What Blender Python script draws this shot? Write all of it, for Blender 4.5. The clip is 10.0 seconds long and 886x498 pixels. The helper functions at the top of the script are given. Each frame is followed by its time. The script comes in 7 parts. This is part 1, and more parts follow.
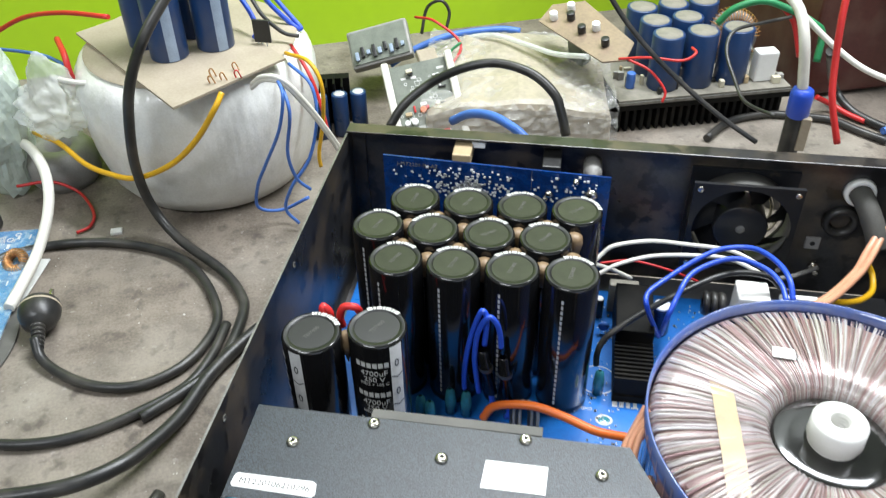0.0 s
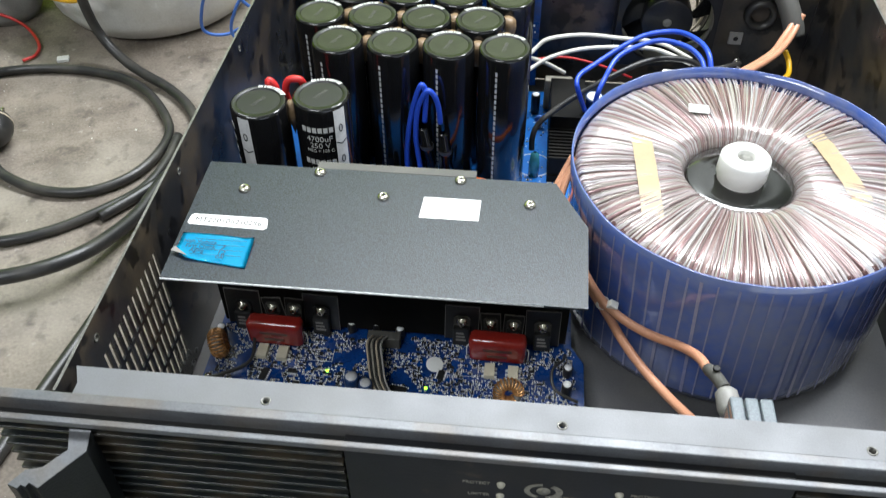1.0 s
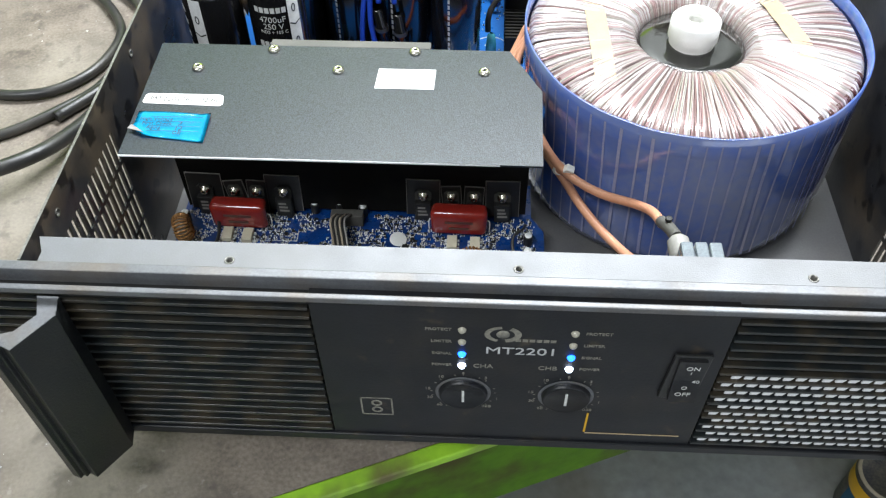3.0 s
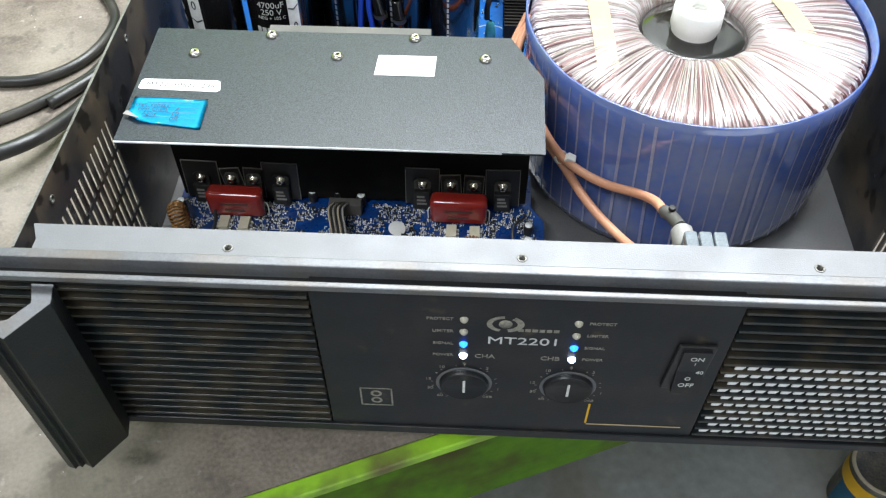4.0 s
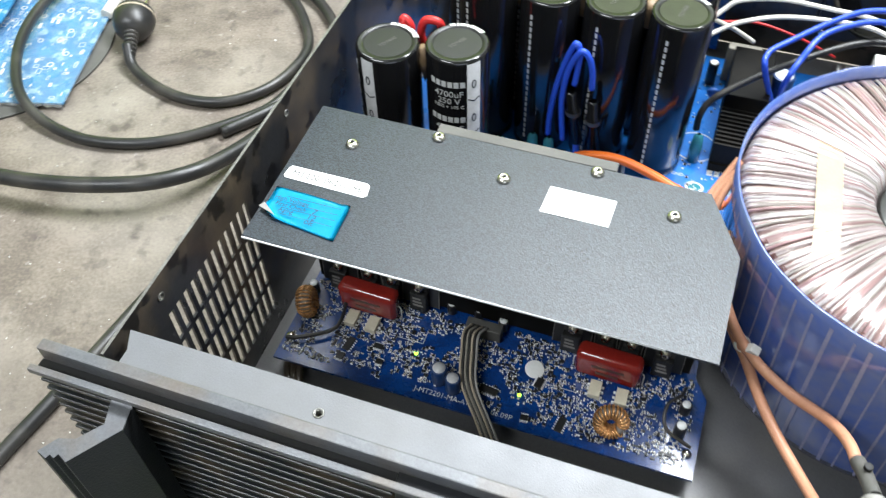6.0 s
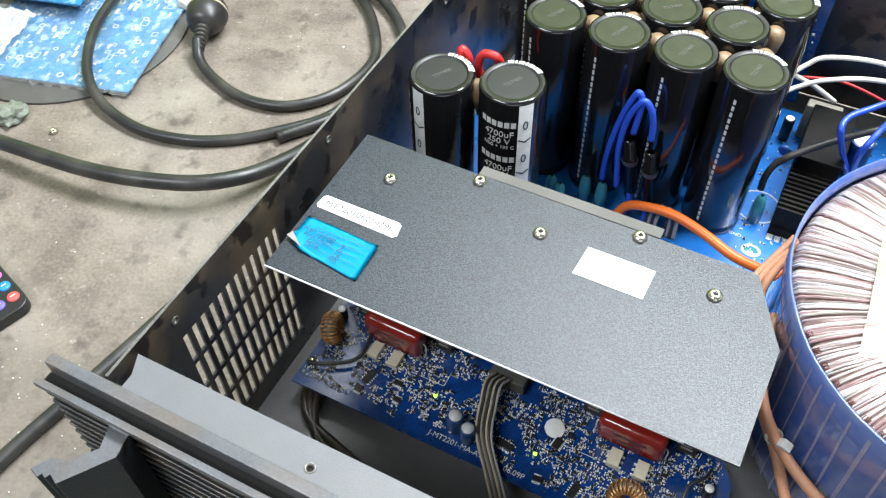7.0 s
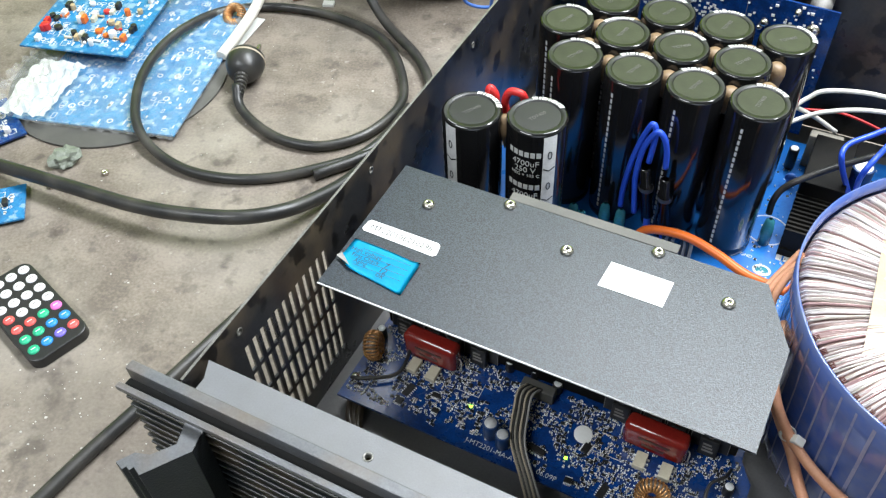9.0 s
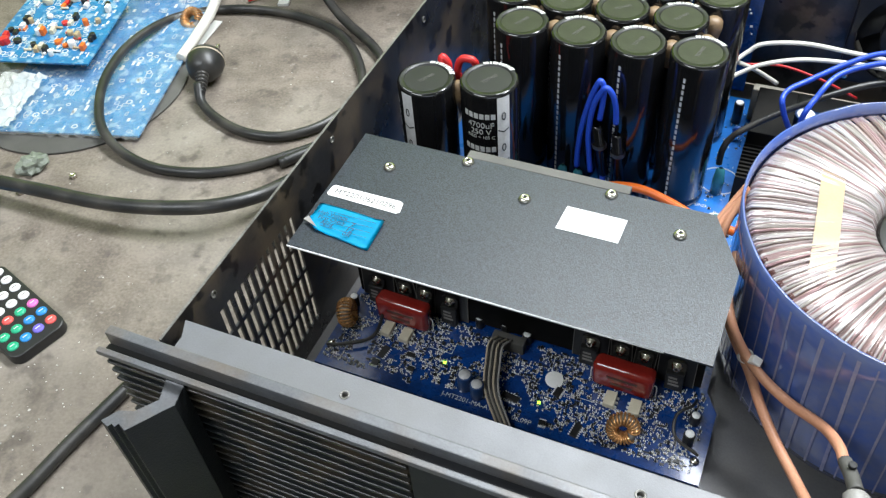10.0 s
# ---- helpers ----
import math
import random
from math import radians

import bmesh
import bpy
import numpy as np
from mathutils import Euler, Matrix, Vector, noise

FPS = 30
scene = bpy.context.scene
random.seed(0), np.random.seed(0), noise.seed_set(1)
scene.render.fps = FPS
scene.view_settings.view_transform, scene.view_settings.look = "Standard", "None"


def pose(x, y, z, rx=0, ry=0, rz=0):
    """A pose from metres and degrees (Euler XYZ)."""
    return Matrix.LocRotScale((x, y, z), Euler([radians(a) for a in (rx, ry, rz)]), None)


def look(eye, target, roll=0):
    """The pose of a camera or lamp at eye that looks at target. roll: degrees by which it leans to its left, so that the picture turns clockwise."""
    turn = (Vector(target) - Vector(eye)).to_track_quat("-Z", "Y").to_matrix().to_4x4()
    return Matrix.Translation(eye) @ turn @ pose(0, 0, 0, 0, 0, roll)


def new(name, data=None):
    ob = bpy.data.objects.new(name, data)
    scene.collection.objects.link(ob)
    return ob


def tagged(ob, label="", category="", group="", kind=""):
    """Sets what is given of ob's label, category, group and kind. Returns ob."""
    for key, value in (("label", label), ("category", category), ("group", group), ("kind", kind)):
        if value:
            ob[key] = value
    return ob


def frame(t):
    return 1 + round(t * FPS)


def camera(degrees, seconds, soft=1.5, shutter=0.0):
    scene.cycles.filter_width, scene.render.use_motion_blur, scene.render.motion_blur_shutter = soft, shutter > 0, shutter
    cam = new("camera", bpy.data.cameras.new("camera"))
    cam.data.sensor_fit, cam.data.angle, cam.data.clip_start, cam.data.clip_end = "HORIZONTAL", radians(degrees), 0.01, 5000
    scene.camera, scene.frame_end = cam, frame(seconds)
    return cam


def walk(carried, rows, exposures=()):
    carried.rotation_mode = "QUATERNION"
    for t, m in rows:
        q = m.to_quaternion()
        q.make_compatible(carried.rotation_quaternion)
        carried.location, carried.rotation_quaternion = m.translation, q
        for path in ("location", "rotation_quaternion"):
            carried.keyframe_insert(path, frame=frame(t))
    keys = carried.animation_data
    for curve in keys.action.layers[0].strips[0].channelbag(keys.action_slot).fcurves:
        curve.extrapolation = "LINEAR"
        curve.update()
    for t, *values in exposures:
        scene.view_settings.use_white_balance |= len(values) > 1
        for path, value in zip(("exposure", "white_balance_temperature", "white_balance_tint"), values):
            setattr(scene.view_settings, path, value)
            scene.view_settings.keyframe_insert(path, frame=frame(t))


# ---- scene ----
cam = camera(54.2, 10.0, soft=1.25, shutter=0.2)
PATH = [
    (0, (-0.047, -0.109, 0.501), (-0.311, 1.432, -0.747), -1.2),
    (0.5, (-0.038, -0.166, 0.486), (-0.216, 1.346, -0.811), -0.1),
    (1, (-0.026, -0.19, 0.459), (-0.177, 1.221, -0.95), -0.4),
    (1.5, (-0.024, -0.195, 0.449), (-0.147, 1.164, -1.013), -0.2),
    (2, (-0.015, -0.203, 0.442), (-0.115, 1.122, -1.053), -0.2),
    (2.5, (-0.015, -0.211, 0.442), (-0.103, 1.098, -1.068), -0.7),
    (3, (-0.017, -0.218, 0.443), (-0.096, 1.075, -1.081), -0.9),
    (4.5, (-0.022, -0.211, 0.436), (-0.078, 1.062, -1.106), 0.1),
    (5, (-0.018, -0.191, 0.436), (-0.083, 1.068, -1.117), 0.5),
    (5.5, (-0.015, -0.147, 0.441), (-0.213, 1.091, -1.117), -0.8),
    (6, (-0.022, -0.114, 0.441), (-0.478, 1.07, -1.105), -2.2),
    (6.2, (-0.018, -0.103, 0.448), (-0.535, 1.062, -1.094), -0.6),
    (7.3, (-0.013, -0.078, 0.446), (-0.625, 1.016, -1.113), -2.3),
    (7.5, (-0.001, -0.08, 0.448), (-0.612, 1.014, -1.111), -2.6),
    (8, (0.0, -0.089, 0.456), (-0.621, 1.021, -1.089), -2.6),
    (8.5, (-0.007, -0.091, 0.459), (-0.636, 1.03, -1.073), -2.3),
    (9, (-0.009, -0.117, 0.467), (-0.67, 1.052, -1.015), -3.2),
    (9.5, (0.0, -0.135, 0.467), (-0.666, 1.062, -0.99), -4.5),
    (10, (0.011, -0.146, 0.458), (-0.61, 1.072, -1.002), -5.4),
]
EXPOSURES = [(0, 0.2), (0.5, 0.2), (1, 0.27), (1.5, 0.43), (2, 0.56), (3, 0.68), (4.5, 0.74), (5, 0.78), (5.5, 0.82), (6, 0.70), (6.2, 0.70), (7.5, 0.74), (8.5, 0.72), (9, 0.55), (9.5, 0.32), (10, 0.34)]
walk(cam, [(t, look(eye, target, roll)) for t, eye, target, roll in PATH], EXPOSURES)

# ---- light: a tube over the bench, and two added fills from the camera side ----
world = bpy.data.worlds.new("workshop_air")
world.use_nodes = True
world.node_tree.nodes["Background"].inputs["Color"].default_value = (0.78, 0.92, 1.12, 1)
world.node_tree.nodes["Background"].inputs["Strength"].default_value = 0.42
scene.world = world


def area_lamp(m, watts, sx, sy, color):
    data = bpy.data.lights.new("area_light", "AREA")
    data.shape, data.size, data.size_y, data.energy, data.color = "RECTANGLE", sx, sy, watts, color
    ob = new("area_light", data)
    ob.matrix_world = m
    return ob


area_lamp(look((0.02, 0.84, 1.50), (-0.06, 0.52, 0.1)), 68, 2.0, 0.30, (0.935, 0.985, 1.03))
# unseen fill at the front left, added to lift upright faces
area_lamp(look((-0.8, -0.95, 1.85), (-0.3, 0.4, 0.1)), 21, 1.2, 0.3, (0.935, 0.985, 1.03))
# bluish fill added behind the camera, in the unseen opening of wall_south
area_lamp(look((1.115, -1.965, 0.75), (0.0, 0.2, 0.2)), 7, 1.7, 1.3, (0.86, 0.95, 1.1))


# ---- mesh helpers ----
def part(name, bm, material, parent=None, label=""):
    mesh = bpy.data.meshes.new(name)
    bm.normal_update()
    bm.to_mesh(mesh)
    bm.free()
    mesh.materials.append(material)
    ob = new(name, mesh)
    if parent is not None:
        ob.parent = parent
    if label:
        ob["label"] = label
    return ob


def thing(name, label, category, group="", kind="", m=None):
    ob = new(name)
    ob.empty_display_size = 0.02
    if m is not None:
        ob.matrix_basis = m
    return tagged(ob, label, category, group, kind)


def box(x0, x1, y0, y1, z0, z1, bevel=0.0, bm=None, m=None):
    if bm is not None and not bevel:
        c = [Vector((x, y, z)) for x in (x0, x1) for y in (y0, y1) for z in (z0, z1)]
        v = [bm.verts.new(m @ q if m is not None else q) for q in c]
        for f in ((0, 1, 3, 2), (4, 6, 7, 5), (0, 4, 5, 1), (2, 3, 7, 6), (0, 2, 6, 4), (1, 5, 7, 3)):
            bm.faces.new([v[k] for k in f])
        return bm
    own = bmesh.new()
    bmesh.ops.create_cube(own, size=1)
    bmesh.ops.transform(own, matrix=Matrix.Translation(((x0 + x1) / 2, (y0 + y1) / 2, (z0 + z1) / 2)) @ Matrix.Diagonal((x1 - x0, y1 - y0, z1 - z0, 1)), verts=own.verts)
    if bevel:
        bmesh.ops.bevel(own, geom=list(own.edges), offset=bevel, segments=2, affect="EDGES", profile=0.5)
    if m is not None:
        bmesh.ops.transform(own, matrix=m, verts=own.verts)
    return merge(bm, own)


def merge(bm, own):
    if bm is None:
        return own
    mesh = bpy.data.meshes.new("join")
    own.to_mesh(mesh)
    own.free()
    bm.from_mesh(mesh)
    bpy.data.meshes.remove(mesh)
    return bm


def spin(profile, steps=48, bm=None, m=None, smooth=True, arc=2 * math.pi):
    """A lathe turned round z from (radius, height) pairs."""
    own = bmesh.new()
    rings = []
    whole = arc > 6.28
    for i in range(steps if whole else steps + 1):
        a = arc * i / steps
        rings.append([own.verts.new((r * math.cos(a), r * math.sin(a), z)) for r, z in profile])
    n = len(rings)
    for i in range(n if whole else n - 1):
        a, b = rings[i], rings[(i + 1) % n]
        for j in range(len(profile) - 1):
            f = own.faces.new((a[j], b[j], b[j + 1], a[j + 1]))
            f.smooth = smooth
    bmesh.ops.remove_doubles(own, verts=own.verts, dist=1e-6)
    if m is not None:
        bmesh.ops.transform(own, matrix=m, verts=own.verts)
    return merge(bm, own)


def can(r, z0, z1, edge=0.001, steps=40, bm=None, m=None):
    """A closed round body with rounded edges; flat sides get their own edges."""
    e = edge
    return spin([(0, z0), (r - e, z0), (r - 0.3 * e, z0 + 0.3 * e), (r, z0 + e), (r, z1 - e), (r - 0.3 * e, z1 - 0.3 * e), (r - e, z1), (0, z1)], steps, bm, m)


def prism(points, z0, z1, bm=None, m=None, bevel=0.0):
    own = bmesh.new()
    low = [own.verts.new((x, y, z0)) for x, y in points]
    f = own.faces.new(low)
    up = bmesh.ops.extrude_face_region(own, geom=[f])
    bmesh.ops.translate(own, vec=(0, 0, z1 - z0), verts=[v for v in up["geom"] if isinstance(v, bmesh.types.BMVert)])
    bmesh.ops.recalc_face_normals(own, faces=own.faces)
    if bevel:
        bmesh.ops.bevel(own, geom=list(own.edges), offset=bevel, segments=2, affect="EDGES", profile=0.5)
    if m is not None:
        bmesh.ops.transform(own, matrix=m, verts=own.verts)
    return merge(bm, own)


def smooth_line(points, per=8):
    """A smooth line through the points."""
    p = [Vector(q) for q in points]
    p = [2 * p[0] - p[1]] + p + [2 * p[-1] - p[-2]]
    out = []
    for i in range(1, len(p) - 2):
        for k in range(per):
            t = k / per
            a, b, c, d = p[i - 1:i + 3]
            out.append(0.5 * (2 * b + (c - a) * t + (2 * a - 5 * b + 4 * c - d) * t * t + (3 * b - a - 3 * c + d) * t ** 3))
    out.append(p[-2])
    return out


def tube(points, r, sides=10, per=8, bm=None, m=None):
    line = smooth_line(points, per)
    own = bmesh.new()
    rings, up = [], None
    for i, q in enumerate(line):
        way = (line[min(i + 1, len(line) - 1)] - line[max(i - 1, 0)]).normalized()
        if up is None:
            up = way.orthogonal().normalized()
        up = (up - way * up.dot(way)).normalized()
        side = way.cross(up)
        rings.append([own.verts.new(q + r * (math.cos(a) * up + math.sin(a) * side)) for a in (2 * math.pi * k / sides for k in range(sides))])
    for a, b in zip(rings, rings[1:]):
        for k in range(sides):
            f = own.faces.new((a[k], a[(k + 1) % sides], b[(k + 1) % sides], b[k]))
            f.smooth = True
    own.faces.new(list(reversed(rings[0])))
    own.faces.new(rings[-1])
    if m is not None:
        bmesh.ops.transform(own, matrix=m, verts=own.verts)
    return merge(bm, own)


def ribbon(points, width, thick, across, per=8, bm=None):
    """A flat cable: a band along the points, its width along the vector across."""
    line = smooth_line(points, per)
    own = bmesh.new()
    rings = []
    across = Vector(across).normalized()
    for i, q in enumerate(line):
        way = (line[min(i + 1, len(line) - 1)] - line[max(i - 1, 0)]).normalized()
        side = (across - way * across.dot(way)).normalized()
        up = side.cross(way)
        rings.append([own.verts.new(q + side * width * s + up * thick * h) for s, h in ((-0.5, -0.5), (0.5, -0.5), (0.5, 0.5), (-0.5, 0.5))])
    for a, b in zip(rings, rings[1:]):
        for k in range(4):
            own.faces.new((a[k], a[(k + 1) % 4], b[(k + 1) % 4], b[k]))
    own.faces.new(list(reversed(rings[0])))
    own.faces.new(rings[-1])
    return merge(bm, own)


def pierced(us, vs, holes, thick, place):
    """A sheet on the grid us x vs with the cells in holes left open; place(u, v, w) gives the corner."""
    own, made = bmesh.new(), {}

    def vert(i, j, k):
        if (i, j, k) not in made:
            made[i, j, k] = own.verts.new(place(us[i], vs[j], thick * k))
        return made[i, j, k]

    def solid(i, j):
        return 0 <= i < len(us) - 1 and 0 <= j < len(vs) - 1 and (i, j) not in holes

    for i in range(len(us) - 1):
        for j in range(len(vs) - 1):
            if not solid(i, j):
                continue
            for k in (0, 1):
                own.faces.new([vert(*c, k) for c in ((i, j), (i + 1, j), (i + 1, j + 1), (i, j + 1))])
            for (di, dj), (a, b) in (((-1, 0), ((i, j), (i, j + 1))), ((1, 0), ((i + 1, j), (i + 1, j + 1))), ((0, -1), ((i, j), (i + 1, j))), ((0, 1), ((i, j + 1), (i + 1, j + 1)))):
                if not solid(i + di, j + dj):
                    own.faces.new((vert(*a, 0), vert(*b, 0), vert(*b, 1), vert(*a, 1)))
    bmesh.ops.recalc_face_normals(own, faces=own.faces)
    return own


def words(text, size, m, thick=0.00008, squeeze=1.0, align="CENTER", bold=0.0):
    """Lettering in the built-in font as a mesh, in the plane of m."""
    curve = bpy.data.curves.new("letters", "FONT")
    curve.offset = bold
    curve.body, curve.size, curve.extrude, curve.align_x, curve.align_y, curve.resolution_u = text, size, thick, align, "CENTER", 3
    ob = bpy.data.objects.new("letters", curve)
    mesh = bpy.data.meshes.new_from_object(ob)
    own = bmesh.new()
    own.from_mesh(mesh)
    bmesh.ops.transform(own, matrix=m @ Matrix.Diagonal((squeeze, 1, 1, 1)), verts=own.verts)
    bpy.data.objects.remove(ob)
    bpy.data.curves.remove(curve)
    bpy.data.meshes.remove(mesh)
    return own


# ---- materials ----
def paint(name, a, b=None, rough=0.5, metal=0.0, scale=40.0, fine=900.0, bump=0.0, bump_scale=None, mix=0.5, coat=0.0, vary=0.0, spec=0.5, island=0.0, dust=None, dust_amount=0.0, dust_scale=30.0, spots=None):
    """Two colours mixed by coarse and fine noise, with relief; dust: a third colour lying in patches."""
    b = b or tuple(c * 0.75 for c in a)
    mat = bpy.data.materials.new(name)
    mat.use_nodes = True
    t = mat.node_tree
    n, l = t.nodes, t.links
    bsdf = n["Principled BSDF"]
    co = n.new("ShaderNodeTexCoord").outputs["Object"]
    def noise_at(s, detail=4.0):
        q = n.new("ShaderNodeTexNoise")
        q.inputs["Scale"].default_value, q.inputs["Detail"].default_value = s, detail
        l.new(co, q.inputs["Vector"])
        return q.outputs["Fac"]
    def math_of(op, x, y):
        q = n.new("ShaderNodeMath")
        q.operation = op
        for sock, v in zip(q.inputs, (x, y)):
            if isinstance(v, (int, float)):
                sock.default_value = v
            else:
                l.new(v, sock)
        return q.outputs[0]
    def mixed(f, x, y):
        q = n.new("ShaderNodeMix")
        q.data_type = "RGBA"
        for sock, v in ((q.inputs[0], f), (q.inputs[6], x), (q.inputs[7], y)):
            if isinstance(v, (int, float)):
                sock.default_value = v
            elif isinstance(v, tuple):
                sock.default_value = (*v, 1)
            else:
                l.new(v, sock)
        return q.outputs[2]
    def steep(f, lo, hi):
        q = n.new("ShaderNodeMapRange")
        q.inputs["From Min"].default_value, q.inputs["From Max"].default_value = lo, hi
        l.new(f, q.inputs["Value"])
        return q.outputs[0]
    coarse, small = noise_at(scale), noise_at(fine, 2.0)
    f = steep(math_of("ADD", math_of("MULTIPLY", coarse, 0.6), math_of("MULTIPLY", small, 0.4)), 0.5 - 0.5 * mix * 0.6, 0.5 + 0.5 * mix * 0.6)
    color = mixed(f, a, b)
    if vary or island:
        if vary:
            r = n.new("ShaderNodeObjectInfo").outputs["Random"]
        else:
            r = n.new("ShaderNodeNewGeometry").outputs["Random Per Island"]
        k = n.new("ShaderNodeHueSaturation")
        l.new(math_of("ADD", 1 - 0.5 * (vary + island), math_of("MULTIPLY", r, vary + island)), k.inputs["Value"])
        l.new(color, k.inputs["Color"])
        color = k.outputs[0]
    if dust:
        color = mixed(math_of("MULTIPLY", steep(noise_at(dust_scale, 8.0), 0.45, 0.7), dust_amount), color, dust)
    for tone, amount, size, lo, hi in spots or ():
        color = mixed(math_of("MULTIPLY", steep(noise_at(size, 6.0), lo, hi), amount), color, tone)
    l.new(color, bsdf.inputs["Base Color"])
    l.new(math_of("ADD", rough - 0.08, math_of("MULTIPLY", coarse, 0.16)), bsdf.inputs["Roughness"])
    bsdf.inputs["Metallic"].default_value = metal
    bsdf.inputs["Specular IOR Level"].default_value = spec
    bsdf.inputs["Coat Weight"].default_value = coat
    bsdf.inputs["Coat Roughness"].default_value = 0.08
    if bump:
        q = n.new("ShaderNodeBump")
        q.inputs["Strength"].default_value, q.inputs["Distance"].default_value = bump, 0.001
        l.new(noise_at(bump_scale or fine, 3.0), q.inputs["Height"])
        l.new(q.outputs[0], bsdf.inputs["Normal"])
    return mat


def clear(name, color, rough=0.1, alpha=0.35, bump=0.0, bump_scale=60.0):
    """Thin clear plastic: shiny, and mostly see-through."""
    mat = bpy.data.materials.new(name)
    mat.use_nodes = True
    t = mat.node_tree
    bsdf = t.nodes["Principled BSDF"]
    bsdf.inputs["Base Color"].default_value = (*color, 1)
    bsdf.inputs["Roughness"].default_value = rough
    bsdf.inputs["Alpha"].default_value = alpha
    if bump:
        q, s, c = t.nodes.new("ShaderNodeBump"), t.nodes.new("ShaderNodeTexNoise"), t.nodes.new("ShaderNodeTexCoord")
        s.inputs["Scale"].default_value = bump_scale
        q.inputs["Strength"].default_value, q.inputs["Distance"].default_value = bump, 0.004
        t.links.new(c.outputs["Object"], s.inputs["Vector"])
        t.links.new(s.outputs["Fac"], q.inputs["Height"])
        t.links.new(q.outputs[0], bsdf.inputs["Normal"])
    return mat


def glow(name, color, strength):
    mat = bpy.data.materials.new(name)
    mat.use_nodes = True
    bsdf = mat.node_tree.nodes["Principled BSDF"]
    bsdf.inputs["Base Color"].default_value = (*color, 1)
    bsdf.inputs["Emission Color"].default_value = (*color, 1)
    bsdf.inputs["Emission Strength"].default_value = strength
    return mat


def strands(name, stops):
    """Wires under film, each its own colour."""
    mat = paint(name, (0.5, 0.4, 0.35), rough=0.22, metal=0.3, coat=0.8)
    t = mat.node_tree
    ramp = t.nodes.new("ShaderNodeValToRGB")
    ramp.color_ramp.interpolation = "CONSTANT"
    el = ramp.color_ramp.elements
    while len(el) < len(stops):
        el.new(0.5)
    for i, c in enumerate(stops):
        el[i].position, el[i].color = i / len(stops), (*c, 1)
    t.links.new(t.nodes.new("ShaderNodeNewGeometry").outputs["Random Per Island"], ramp.inputs[0])
    t.links.new(ramp.outputs[0], t.nodes["Principled BSDF"].inputs["Base Color"])
    return mat


BENCH = paint("dusty_bench", (0.225, 0.190, 0.154), (0.125, 0.102, 0.082), rough=0.66, scale=30, fine=420, mix=0.36, bump=1.0, bump_scale=110, dust=(0.32, 0.29, 0.245), dust_amount=0.6, dust_scale=9, spots=[((0.055, 0.044, 0.036), 0.7, 38, 0.60, 0.70), ((0.45, 0.42, 0.39), 0.3, 130, 0.65, 0.71), ((0.10, 0.082, 0.068), 0.6, 5, 0.52, 0.70), ((0.09, 0.075, 0.066), 0.5, 80, 0.58, 0.68)])
GREEN = paint("lime_paint", (0.47, 0.73, 0.02), (0.43, 0.68, 0.02), rough=0.4, scale=3, fine=60, bump=0.08, bump_scale=30)
EDGE_GREEN = paint("chipped_lime_paint", (0.30, 0.55, 0.03), (0.22, 0.44, 0.02), rough=0.5, scale=25, fine=200, bump=0.3, bump_scale=120, dust=(0.10, 0.06, 0.035), dust_amount=0.9, dust_scale=24)
# bench green darkened for the shade on its front face, with brown stains
APRON = paint("shaded_green_paint", (0.075, 0.175, 0.003), (0.045, 0.11, 0.002), rough=0.55, scale=14, fine=120, bump=0.4, bump_scale=90, spec=0.15, dust=(0.050, 0.026, 0.012), dust_amount=0.95, dust_scale=15)
FLOOR = paint("concrete_floor", (0.34, 0.35, 0.36), (0.21, 0.215, 0.22), rough=0.55, scale=4, fine=60, mix=0.5, bump=0.2, dust=(0.17, 0.13, 0.09), dust_amount=0.5, dust_scale=6)
PLASTER = paint("plaster", (0.62, 0.63, 0.6), (0.52, 0.53, 0.5), rough=0.8, scale=3, fine=50, bump=0.1)
STEEL = paint("black_enamel", (0.028, 0.028, 0.029), (0.012, 0.0125, 0.0135), rough=0.30, scale=22, fine=500, mix=0.4, bump=0.05, spec=0.7, dust=(0.19, 0.14, 0.085), dust_amount=0.5, dust_scale=22, spots=[((0.004, 0.004, 0.004), 0.8, 55, 0.56, 0.60)])
# sparkle of the rough coat is put into the colour as bluish speckle
POWDER = paint("black_powder_coat", (0.029, 0.040, 0.052), (0.002, 0.0035, 0.005), rough=0.34, scale=1500, fine=1700, mix=0.24, bump=0.22, bump_scale=1500, spec=0.5, dust=(0.05, 0.055, 0.05), dust_amount=0.05, dust_scale=60)
LIP = paint("worn_dark_lacquer", (0.155, 0.158, 0.168), (0.125, 0.128, 0.136), metal=0.1, rough=0.46, scale=60, fine=1300, bump=0.1, bump_scale=1500, spec=0.5, dust=(0.20, 0.19, 0.17), dust_amount=0.15)
PANEL = paint("anodised_panel", (0.011, 0.012, 0.015), (0.006, 0.007, 0.009), rough=0.40, scale=40, fine=600, bump=0.06, spec=0.35, dust=(0.045, 0.034, 0.022), dust_amount=0.22, dust_scale=34, spots=[((0.12, 0.085, 0.045), 0.35, 70, 0.63, 0.75)])
FIN = paint("dusty_black_fin", (0.014, 0.017, 0.018), (0.007, 0.009, 0.010), rough=0.34, scale=60, fine=600, bump=0.1, spec=0.55, dust=(0.085, 0.06, 0.032), dust_amount=0.5, dust_scale=55)
RIDGE = paint("brushed_dark_metal", (0.15, 0.155, 0.165), (0.095, 0.098, 0.105), rough=0.42, metal=0.25, scale=60, fine=900, bump=0.1, bump_scale=1200, dust=(0.17, 0.12, 0.07), dust_amount=0.4, dust_scale=40)
HANDLE = paint("black_lacquered_metal", (0.011, 0.013, 0.014), (0.007, 0.008, 0.009), rough=0.38, scale=50, fine=900, bump=0.2, bump_scale=900, spec=0.4, dust=(0.08, 0.065, 0.04), dust_amount=0.15, dust_scale=30)
